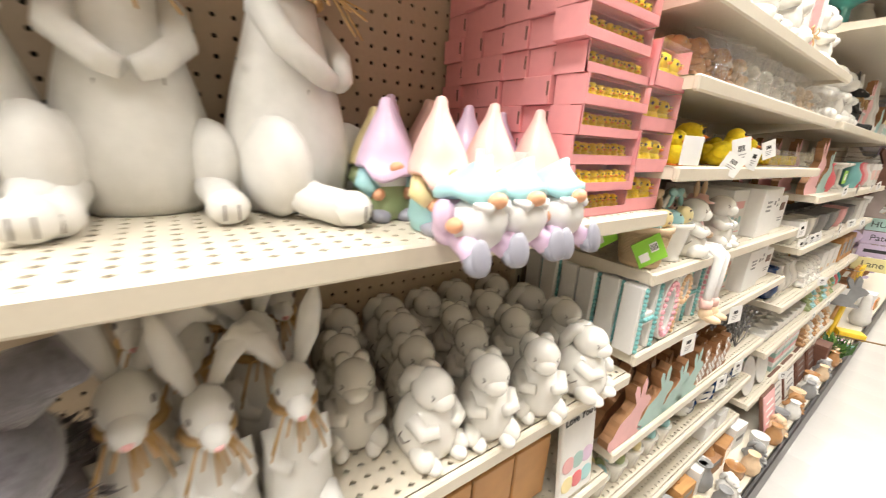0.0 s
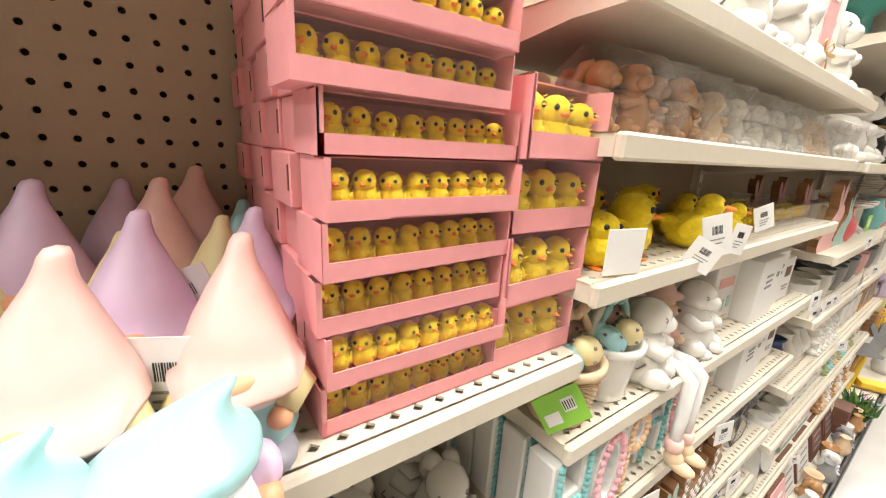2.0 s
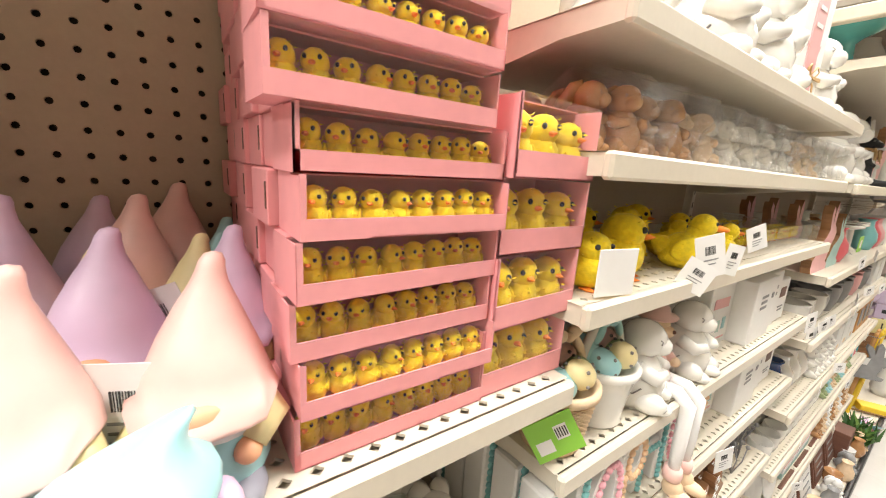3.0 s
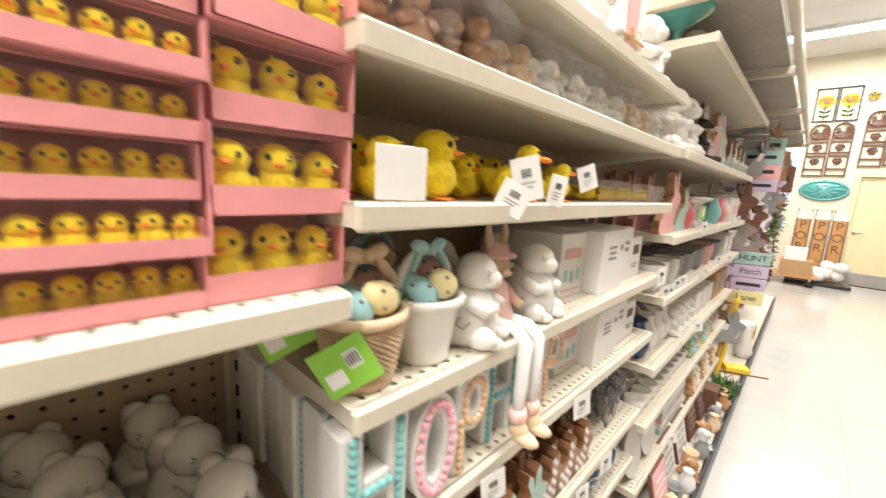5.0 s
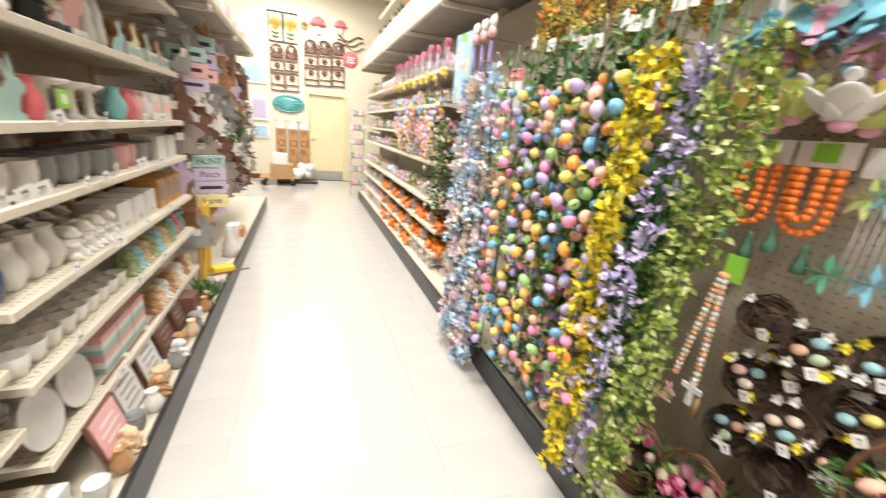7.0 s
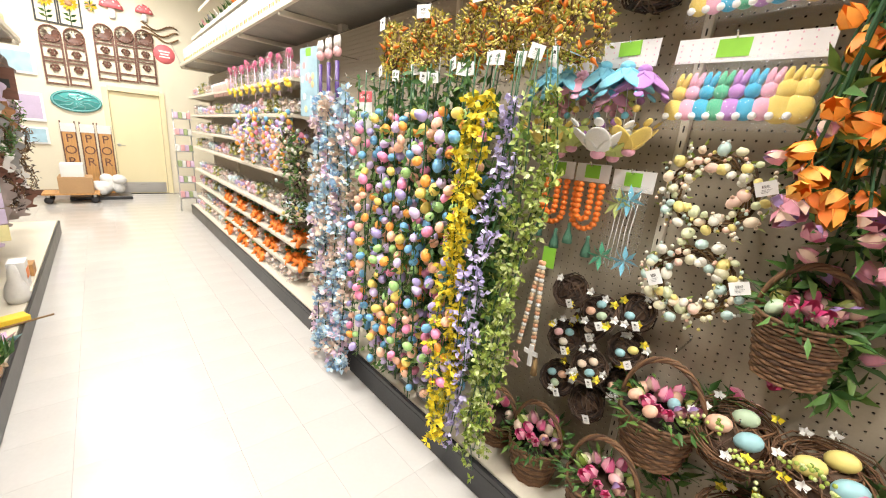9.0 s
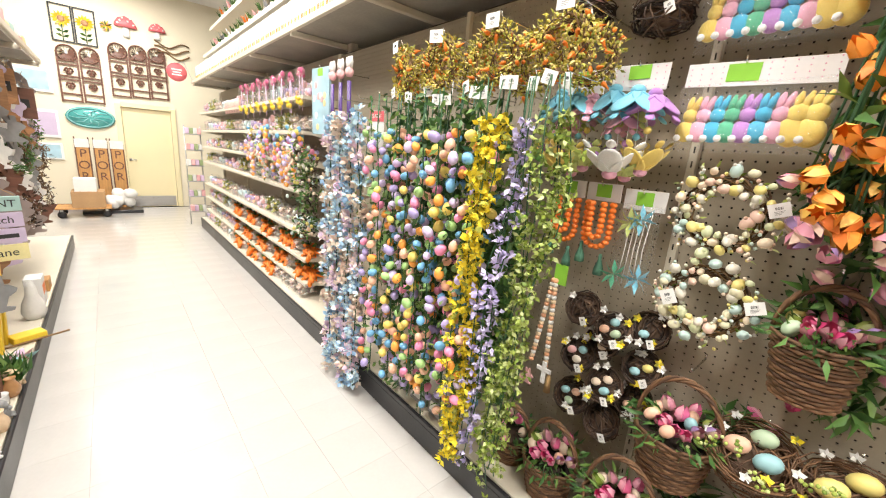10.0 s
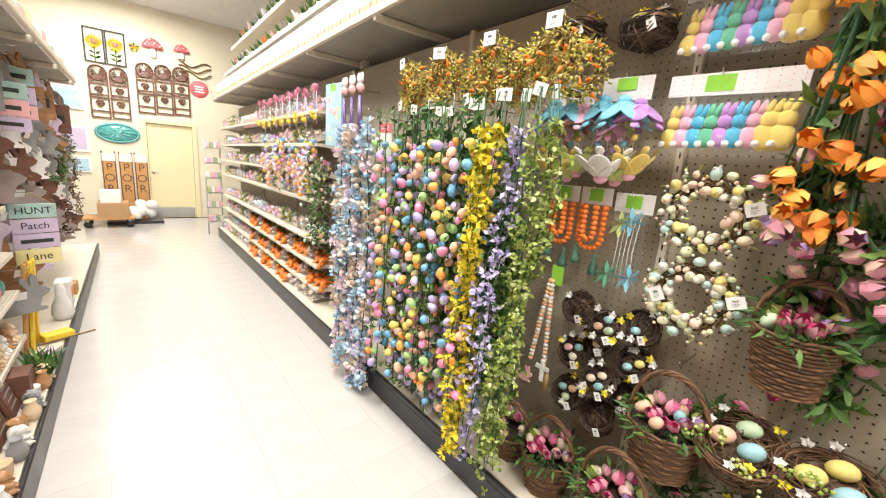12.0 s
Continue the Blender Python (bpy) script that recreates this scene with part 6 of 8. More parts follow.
for y, top, side, cup, rim in ((0.834, F_S, F_P, F_Y, F_L), (0.611, F_S, F_V, F_W, F_Y)):
    t = thing("felt_mobile", "felt flower mobile in blue, pink and green under a dotted card", "mobile", "felt flower mobiles", pose(2.08, y, 1.905))
    part("header", Build().box((0, 0, -0.02), (0.004, 0.195, 0.085), M_DOTS, (2, 0, 0), bevel=0.001), t, "dotted white header card")
    b = Build()
    for i in range(7):
        for j in range(4):
            b.ell((-0.0026, -0.084 + 0.028 * i, -0.05 + 0.02 * j), (0.0006, 0.0024, 0.0024), F_P, nu=6, nv=4)
    part("dots", b, t, "pink printed dots")
    part("label", Build().box((-0.004, 0, -0.003), (0.002, 0.075, 0.045), M_GREENTAG), t, "green paper label")
    for at, r, n, f, fall in (((-0.04, 0.06, -0.06), 0.11, 5, top, 1.0), ((-0.07, -0.035, -0.075), 0.115, 5, top, 0.8), ((-0.02, 0.02, -0.13), 0.09, 5, F_P, 1.0), ((-0.05, -0.085, -0.085), 0.105, 6, side, 0.8), ((0.01, 0.0, -0.10), 0.09, 5, F_L, 1.2)):
        part("felt_flower", felt_flower(at, r, n, f, fall), t)
    for at, r, n, f, fall in (((-0.06, 0.02, -0.36), 0.125, 6, cup, -0.8), ((-0.03, -0.075, -0.345), 0.105, 5, rim, -1.0), ((0.0, 0.085, -0.335), 0.085, 5, F_V, -0.9), ((0.0, -0.01, -0.37), 0.105, 5, F_L, -0.6)):
        part("felt_flower", felt_flower(at, r, n, f, fall, F_P), t)
    for q in range(6):
        yy, zz = -0.085 + 0.034 * q, -0.205 - 0.022 * (q % 3)
        part("string", Build().tube([(-0.03, yy * 0.5, -0.09), (-0.055, yy, zz), (-0.04, yy * 0.9, -0.325)], 0.0014, F_W, 5), t)
        part("pompom", Build().ell((-0.057, yy, zz), (0.0125, 0.0125, 0.0125), (F_Y, F_S, F_V, F_P, F_S, F_Y)[q], nu=12, nv=8), t)
    hook(y, 1.92, length=0.13)

# orange bead garlands with tassels
for y in (0.826, 0.677):
    t = thing("bead_garland", "orange wooden bead garland with green tassels on a card", "garland", "orange bead garlands", pose(2.10, y, 1.488))
    part("header", Build().box((0, 0, -0.015), (0.004, 0.14, 0.07), M_DOTS, bevel=0.001), t, "dotted white header card")
    part("label", Build().box((-0.003, 0, -0.01), (0.002, 0.06, 0.05), M_GREENTAG), t, "green paper label")
    for j, (w, d) in enumerate(((0.052, 0.185), (0.024, 0.145))):
        side = d - w
        total = 2 * side + math.pi * w
        n = int(total / 0.0205)
        for k in range(n):
            s = (k + 0.5) * total / n
            if s < side:
                yy, zz = w, -0.05 - s
            elif s > total - side:
                yy, zz = -w, -0.05 - (total - s)
            else:
                a = (s - side) / w
                yy, zz = w * math.cos(a), -0.05 - side - w * math.sin(a)
            part("bead", Build().ell((-0.012 - 0.02 * j, yy, zz), (0.0145, 0.0145, 0.0115), M_ORANGE, nu=10, nv=7), t)
    for yy, zz in ((0.055, -0.225), (-0.035, -0.26)):
        b = Build().lathe([(0.006, 0.0), (0.008, -0.012), (0.006, -0.02), (0.018, -0.06), (0.02, -0.085)], M_TASSEL, (-0.012, yy, zz), n=14, wave=0.08, waves=5)
        part("tassel", b, t, "green thread tassel")
    hook(y, 1.498, length=0.12)

# starfish bag, bead cross
t = thing("felt_flower_bag", "clear bag with pale blue and green felt stars", "bag of decorations", m=pose(2.10, 0.518, 1.475))
part("header", Build().box((0, 0, -0.015), (0.004, 0.15, 0.075), M_DOTS, bevel=0.001), t, "dotted white header card")
part("label", Build().box((-0.003, 0, -0.01), (0.002, 0.06, 0.05), M_GREENTAG), t, "green paper label")
for yy, zz, f in ((-0.01, -0.085, F_S), (-0.035, -0.305, F_S), (0.055, -0.31, F_G), (0.03, -0.10, F_L)):
    b = Build()
    for p in range(8):
        b.leaf((-0.02, yy, zz), Vector((-0.15, math.cos(p * 0.785), math.sin(p * 0.785))), 0.06, 0.022, f, 0.2, 1.57)
    part("felt_star", b, t)
b = Build()
for k in range(5):
    b.tube([(-0.01, -0.04 + 0.018 * k, -0.06), (-0.015, -0.03 + 0.016 * k, -0.2), (-0.01, -0.035 + 0.02 * k, -0.34)], 0.0015, F_W, 4)
part("strings", b, t)
film_bag((0.06, 0.15, 0.33), pose(-0.02, 0, -0.36), t)
hook(0.518, 1.485, length=0.12)
t = thing("bead_cross", "wooden bead string with a white cross and a pink rabbit", "bead string", m=pose(2.07, 0.812, 1.13))
part("tag", Build().box((0, -0.02, -0.03), (0.003, 0.06, 0.09), M_GREENTAG), t, "green paper tag")
for s in (-1, 1):
    for k in range(22):
        part("bead", Build().ell((-0.01, s * (0.006 + 0.0016 * k) + 0.001 * k, -0.06 - 0.0195 * k), (0.0125, 0.0125, 0.0115), (M_SKIN, M_RESIN, M_TAN)[k % 3], nu=9, nv=6), t)
part("cross", Build().box((-0.02, -0.02, -0.50), (0.012, 0.022, 0.11), M_WHITE, bevel=0.003).box((-0.021, -0.02, -0.485), (0.011, 0.075, 0.022), M_WHITE, bevel=0.003), t, "white wooden cross")
part("rabbit_charm", Build().prism(bunny_outline(0.075), 0.006, M_BLUSH, pose(-0.02, 0.075, -0.60, 0, 0, -90)), t, "pink wooden rabbit")
part("tassel", Build().lathe([(0.004, 0), (0.01, -0.02), (0.016, -0.09)], M_RAFFIA, (-0.012, -0.045, -0.5), n=12, wave=0.1), t, "tan tassel")


# nests with eggs
def nest(R, m, eggs, label, dark=True, flowers=0):
    t = thing("twig_nest", label, "nest", "twig nests", m)
    b = Build()
    for k in range(30):
        ph, q = rg.random() * 6.28, rg.uniform(0.55, 1.0)
        b.tube([(R * q * math.cos(a + ph) + rg.uniform(-.004, .004), R * q * math.sin(a + ph), R * (-0.35 + 0.5 * q * q + 0.12 * math.sin(2 * a + k)) + rg.uniform(-.006, .006)) for a in np.linspace(0, 5.0, 12)], 0.0022, M_DKTWIG if dark else M_WICKER, 4)
    for k in range(60):
        n1, n2 = jig(1).normalized(), jig(1).normalized()
        n2 = (n2 - n1 * n1.dot(n2)).normalized()
        q, s0 = R * rg.uniform(0.55, 1.0), rg.random() * 6
        b.tube([Vector(((n1.x * math.cos(s0 + a) + n2.x * math.sin(s0 + a)) * q, (n1.y * math.cos(s0 + a) + n2.y * math.sin(s0 + a)) * q, (n1.z * math.cos(s0 + a) + n2.z * math.sin(s0 + a)) * q * 0.6 - R * 0.25)) + jig(0.004) for a in np.linspace(0, 2.4, 7)], 0.0028, M_DKTWIG if dark else M_WICKER, 4)
    b.ell((0, 0, -R * 0.25), (R * 0.7, R * 0.7, R * 0.4), M_DKTWIG)
    part("twig_weave", b, t, "woven dark twigs")
    for k in range(eggs):
        a = k * 2.1 + R * 40 + m.translation.y * 30
        part("egg", Build().ell((R * 0.36 * math.cos(a), R * 0.36 * math.sin(a), R * 0.30), (R * 0.22, R * 0.22, R * 0.29), M_NESTEGG, (60, 20 * k, 0), 10, 7), t)
    if flowers:
        b = Build()
        for k in range(flowers):
            a = rg.random() * 6.28
            o = Vector((R * 0.85 * math.cos(a), R * 0.85 * math.sin(a), R * 0.28)) + jig(0.014)
            for p in range(5):
                b.leaf(o, Vector((math.cos(p * 1.257), math.sin(p * 1.257), 0.4)), 0.020, 0.016, M_RESIN if k % 3 else M_FORSYTHIA, 0.2)
        part("blossoms", b, t, "small white blossoms")
    return t


for y, z, x in ((0.85, 2.13, 2.08), (0.57, 2.09, 2.08)):
    nest(0.1, pose(x, y, z), 3, "round dark twig nest with pastel eggs on a hook", flowers=5)
    hook(y, z + 0.09, length=0.2)
    price_tag((x - 0.08, y - 0.04, z), 180, (0.03, 0.04), label="white paper tag on a nest", tilt=20, group="nest tags")
for y, z, x, e, f in ((0.667, 0.985, 2.08, 0, 2), (0.525, 0.95, 2.06, 3, 8), (0.645, 0.79, 2.06, 3, 6), (0.514, 0.715, 2.05, 3, 8), (0.64, 0.60, 2.05, 3, 8), (0.50, 0.555, 2.06, 0, 0), (0.41, 0.83, 2.10, 2, 5), (0.58, 0.86, 2.12, 2, 4), (0.42, 0.68, 2.11, 1, 4), (0.42, 0.98, 2.12, 1, 4)):
    nest(0.075, pose(x, y, z, 0, -55, 0), e, "small dark twig nest with eggs and white blossoms", flowers=f)
    price_tag((x - 0.07, y - 0.03, z - 0.01), 180 + rg.uniform(-30, 30), (0.026, 0.034), label="white paper tag on a nest", tilt=25, group="nest tags")


def tulip(b, o, d, s, material):
    d = Vector(d).normalized()
    for p in range(6):
        a = p * 1.047
        side = Matrix.Rotation(a, 3, d) @ d.orthogonal().normalized()
        w = s * 0.62
        c = Vector(o)
        u = d.cross(side)
        pts = [c, c + d * s * 0.3 + side * s * 0.34 + u * w * 0.4, c + d * s * 0.3 + side * s * 0.34 - u * w * 0.4, c + d * s * 0.7 + side * s * 0.32 + u * w * 0.34, c + d * s * 0.7 + side * s * 0.32 - u * w * 0.34, c + d * s * 1.05 + side * s * 0.16]
        b.add(pts, [(0, 2, 1), (1, 2, 4, 3), (3, 4, 5)], material, True)


def flower_basket(m, R, H, label, blooms, arch=True):
    t = thing("flower_basket", label, "flower basket", "wicker flower baskets", m)
    b = Build()
    n = int(H / 0.011)
    for k in range(n):
        f = k / (n - 1)
        r = R * (0.72 + 0.28 * f)
        b.tube([(r * (1 + 0.03 * (-1) ** (i + k)) * math.cos(a), r * (1 + 0.03 * (-1) ** (i + k)) * math.sin(a), 0.006 + f * H) for i, a in enumerate(np.linspace(0, 6.283, 25)[:-1])], 0.0062, M_WICKER, 4, True)
    b.lathe([(0, 0.003), (R * 0.7, 0.003), (R * 0.95, H * 0.98), (0, H * 0.8)], M_DKTWIG, n=16)
    part("bowl", b, t, "woven brown wicker")
    if arch:
        b = Build()
        for q in range(4):
            b.tube([(0.008 * math.sin(6 * a + q * 1.57), R * 1.02 * math.cos(a), H + R * 1.5 * math.sin(a) + 0.008 * math.cos(6 * a + q * 1.57)) for a in np.linspace(0, math.pi, 18)], 0.0055, M_WICKER, 5)
        part("handle", b, t, "twisted wicker handle")
    for k in range(blooms):
        a, rr = k * 2.4, R * 0.75 * math.sqrt((k + 0.5) / blooms)
        o = Vector((rr * math.cos(a), rr * math.sin(a), H + 0.02 + 0.03 * rg.random()))
        d = Vector((math.cos(a) * 0.7 - 0.3, math.sin(a) * 0.7, 1))
        b = Build()
        if k % 3 == 2:
            b.ell(o, (0.021, 0.021, 0.027), M_NESTEGG, (rg.uniform(-50, 50), rg.uniform(-50, 50), 0), 12, 8)
            part("egg", b, t, "pastel egg")
        else:
            tulip(b, o, d, rg.uniform(0.045, 0.06), (M_TULIP_P, M_TULIP_P, M_PALELEAF, M_TULIP_L)[k % 4])
            part("tulip", b, t)
    b = Build()
    for k in range(150):
        a = rg.random() * 6.28
        rr = R * rg.uniform(0.4, 1.15)
        o = Vector((rr * math.cos(a), rr * math.sin(a), H + rg.uniform(-0.02, 0.05)))
        b.leaf(o, Vector((math.cos(a), math.sin(a), rg.uniform(-0.8, 0.9))) + jig(0.4), rg.uniform(0.03, 0.07), 0.015, M_LEAF, 0.3, rg.random() * 6)
    part("foliage", b, t, "green leaves and fern")
    return t


flower_basket(pose(1.94, 0.63, 0.171), 0.115, 0.17, "brown wicker basket of pink and cream tulips on the base", 16)
flower_basket(pose(1.92, 0.33, 0.171), 0.125, 0.2, "brown wicker basket of lilac and pink tulips on the base", 14)
flower_basket(pose(2.04, 0.24, 0.51), 0.13, 0.18, "brown wicker basket of tulips and eggs hung on the pegboard", 18)
flower_basket(pose(2.08, -0.025, 0.96), 0.105, 0.18, "dark wicker basket of tulips hung on the pegboard", 16)
flower_basket(pose(1.97, 0.86, 0.171), 0.10, 0.12, "low wicker basket with green ivy on the base", 5)
for y, z, x in ((0.03, 0.735, 2.05), (-0.18, 0.75, 2.03), (-0.06, 0.48, 1.98)):
    nest(0.13, pose(x, y, z, 0, -25, 0), 3, "large brown twig nest with blue and peach eggs", False, 6)
    b = Build()
    for k in range(60):
        f = rg.random()
        b.ell(Vector((x - 0.08 - 0.05 * f, y + 0.14 - 0.3 * f, z - 0.02 + 0.08 * math.sin(5 * f))) + jig(0.015), (0.006, 0.006, 0.006), M_PALELEAF, nu=6, nv=4)
    tagged(b.obj("berry_spray", None, None, "pale green berry spray beside a nest", "berry spray"), kind="stuff")
for y, z in ((0.24, 0.92), (-0.025, 1.34), (0.03, 0.78), (-0.18, 0.80), (-0.02, 2.26), (-0.03, 1.6), (-0.2, 1.6)):
    hook(y, z, length=0.15)

# bunches of tulips


def tulip_bunch(x, y, z, material, n, label, spread=0.16, drop=0.5):
    t = thing("tulip_bunch", label, "artificial flowers", "bunches of tulips", pose(x, y, z))
    b, lf = Build(), Build()
    for k in range(n):
        e = Vector((rg.uniform(-0.14, 0.02), rg.uniform(-spread, spread), -drop * rg.random()))
        b.tube([(0, 0, 0.1), e * 0.5 + Vector((0, 0, 0.05)), e], 0.0035, M_STEM, 5)
        for q in range(2):
            lf.leaf(e * rg.uniform(0.4, 0.9), jig(1) + Vector((-0.2, 0, -0.6)), rg.uniform(0.08, 0.12), 0.024, M_LEAF, 0.3, rg.random() * 6)
        o = Build()
        tulip(o, e, Vector((-0.5, rg.uniform(-.6, .6), rg.uniform(-0.8, 0.6))), rg.uniform(0.055, 0.075), material)
        part("tulip", o, t)
    part("stems", b, t, "green stems")
    part("leaves", lf, t, "long green leaves")


tulip_bunch(2.09, -0.01, 2.26, M_TULIP_O, 46, "hanging bunch of orange and yellow cloth tulips", 0.11, 0.80)
tulip_bunch(2.14, -0.03, 1.58, M_TULIP_L, 9, "hanging bunch of purple and pink cloth tulips", 0.15, 0.3)
tulip_bunch(2.08, -0.19, 1.6, M_TULIP_L, 10, "hanging bunch of purple and pink cloth tulips", 0.15, 0.35)
tulip_bunch(2.05, -0.36, 1.9, M_TULIP_O, 16, "hanging bunch of orange and yellow cloth tulips", 0.2, 0.6)
tulip_bunch(2.05, -0.46, 1.2, M_TULIP_P, 16, "hanging bunch of pink cloth tulips", 0.2, 0.5)

# stepping stones on the base
for y in (1.45, 1.28, 1.62):
    t = thing("garden_stone", "grey cast stone block standing on the base shelf", "stone block", "stone blocks", pose(1.85, y, 0.171, 0, 8, 0))
    part("slab", Build().box((0, 0, 0.055), (0.05, 0.12, 0.11), M_GREY, bevel=0.012), t)
    part("relief", Build().box((-0.027, 0, 0.06), (0.006, 0.08, 0.05), M_RESIN, bevel=0.006), t)

# dark foliage that fills the end of the pegboard
for y, z, x, n in ((-0.32, 1.25, 2.1, 150), (-0.18, 1.0, 2.13, 120), (-0.38, 0.7, 2.08, 150), (-0.15, 0.45, 2.1, 120), (0.12, 0.42, 2.12, 90), (-0.45, 1.6, 2.1, 120), (-0.30, 0.3, 1.98, 110), (-0.06, 1.56, 2.12, 130), (-0.2, 1.42, 2.1, 130), (-0.1, 1.22, 2.14, 110), (-0.26, 1.8, 2.12, 110), (0.02, 0.72, 2.15, 80)):
    t = thing("foliage_bunch", "dark green artificial foliage bunch on the pegboard", "artificial greenery", "foliage bunches", pose(x + 0.02, y + 0.09, z))
    b = Build().tube([(0.07, 0, 0.0), (0.0, 0, 0.02), (-0.03, 0, -0.05)], 0.006, M_STEM, 5)
    for k in range(n):
        d = jig(1)
        b.leaf(jig(0.06), d + Vector((-0.2, 0, 0.1)), rg.uniform(0.06, 0.12), 0.022, M_LEAF, 0.3, rg.random() * 6)
    part("leaves", b, t)
    for k in range(4):
        o = Build()
        e = jig(0.1) + Vector((-0.06, 0, 0))
        tulip(o, e, jig(1) + Vector((-0.5, 0, 0.5)), 0.05, (M_TULIP_L, M_TULIP_P)[k % 2])
        part("tulip", o, t)

# ---- left gondola, third section: mixed goods ----
SX = -0.01
ra = random.Random(77)
B2 = {}


def fig(kind, s, material, word, x, y, z, a=0.0):
    key = (kind, s, word)
    m = pose(x, y, z, 0, 0, a)
    if key not in B2:
        if kind == "bunny":
            B2[key] = bunny_ceramic(s, material).obj("rabbit_ornament", None, m, word + " rabbit ornament on the shelf", "ornament", word + " rabbits")
        elif kind == "slim":
            b = bunny_slim()
            b.mats = [material if q is M_RESIN else q for q in b.mats]
            b.v = [(p * s, q * s, r * s) for p, q, r in b.v]
            B2[key] = b.obj("rabbit_figurine", None, m, word + " slim rabbit figurine on the shelf", "figurine", word + " slim rabbits")
        elif kind == "cut":
            B2[key] = Build().prism(bunny_outline(s), 0.025, material, pose(0, 0, 0, 0, 0, 90), M_WOOD).obj("rabbit_cutout", None, m, word + " wooden rabbit cut-out on the shelf", "wooden rabbit", word + " cut-outs")
        else:
            prof = {"vase": VASE, "pot": POT, "cup": CUP}[kind]
            B2[key] = Build().lathe([(r * s, h * s) for r, h in prof], material, n=18).obj(kind if kind != "cup" else "candle_cup", None, m, word + " " + kind + " on the shelf", kind, word + " " + kind + "s")
    else:
        copy_thing(B2[key], m)


z1, z2, z3, z4, z5, z6, z7 = S2
# top
lathe_thing("glass_bowl", [(0, 0), (0.05, 0.0), (0.02, 0.02), (0.015, 0.09), (0.03, 0.105), (0.10, 0.14), (0.115, 0.165), (0.105, 0.165), (0.03, 0.12), (0, 0.115)], M_TEALGLASS, "footed teal glass bowl on the top shelf", "bowl", pose(-0.12, 1.44, z1))
for k in range(7):
    fig("vase", 1.4, M_CERAMIC, "white glazed", -0.12 - 0.05 * (k % 2), 1.68 + k * 0.19, z1)
for k, y in enumerate((1.34, 1.50, 1.42, 1.64)):
    fig("bunny", 1.75, M_CERAMIC, "large white", -0.10 - 0.11 * (k > 1), y, z2, 10 * k - 10)
for k, y in enumerate((1.80, 1.90)):
    fig("slim", 0.9, M_INK if k == 0 else M_RESIN, "black" if k == 0 else "white", -0.07, y, z2)
fig("cut", 0.22, M_BLUSH, "pink painted", -0.04, 1.97, z2)
for y in (2.12, 2.22):
    lathe_thing("tall_rabbit", [(0, 0), (0.03, 0), (0.034, 0.04), (0.026, 0.10), (0.03, 0.13), (0.02, 0.16), (0.012, 0.20), (0.006, 0.26), (0, 0.265)], M_RESIN, "tall slim white figurine on the shelf", "figurine", pose(-0.06, y, z2), "tall white figurines")
for k, c in enumerate((M_AQUA, M_LILAC, M_BUTTER, M_LILAC, M_AQUA, M_BUTTER, M_PINKHAT)):
    fig("cut", 0.14 + 0.01 * (k % 3), c, ("aqua", "lilac", "yellow", "violet", "mint", "butter", "rose")[k] + " painted", -0.03 - 0.05 * (k % 2), 2.36 + 0.085 * k, z2)
for y in (2.5, 2.75, 2.95):
    goods_box("pale_box", (0.1, 0.16, 0.07), M_RESIN, "pale decorated box on the shelf", pose(-0.015, y, z2), [(0, 0.035, 0.13, 0.03, M_MINT)], "pale boxes")
# second
fig("cut", 0.205, M_BLUSH, "pink painted", -0.03, 1.34, z3)
fig("cut", 0.165, M_MINT, "mint painted", -0.03, 1.52, z3)
for k in range(3):
    fig("cut", 0.2, M_BLUSH, "pink painted", -0.12 - 0.07 * k, 1.36, z3)
lathe_thing("red_jar", VASE, M_CORAL, "coral red jar on the shelf", "jar", pose(-0.06, 1.66, z3))
for y, r in ((1.80, 0.085), (1.98, 0.075), (2.12, 0.06)):
    lathe_thing("cake_stand", [(0, 0), (0.05, 0), (0.02, 0.02), (0.018, 0.10), (0.03, 0.11), (r, 0.125), (r, 0.135), (0, 0.13)], M_CERAMIC, "white pedestal cake stand on the shelf", "cake stand", pose(-0.09, y, z3), "white cake stands")
t = thing("hang_tag", "green card tag on a white cake stand", "hang tag", "green tags", pose(0.0, 1.74, z3 + 0.10))
part("card", Build().box((0, 0, -0.03), (0.0015, 0.08, 0.06), M_GREENTAG), t)
part("label", Build().box((0.0012, 0.0, -0.03), (0.0006, 0.03, 0.03), M_WHITE), t, "white printed label")
for k, (c, wd) in enumerate(((M_TEALBEAD, "teal"), (M_CORAL, "coral"), (M_BLUSH, "pink"), (M_RESIN, "white"))):
    lathe_thing("painted_jar", [(r * 1.1, h * 1.1) for r, h in VASE], c, wd + " painted jar on the shelf", "jar", pose(-0.06, 2.28 + 0.11 * k, z3), "painted jars")
for y in (2.72, 2.9):
    goods_box("pale_box", (0.15, 0.15, 0.14), M_RESIN, "pale decorated box on the shelf", pose(-0.02, y, z3), [(0, 0.07, 0.12, 0.06, M_PINKHAT)], "pale boxes")
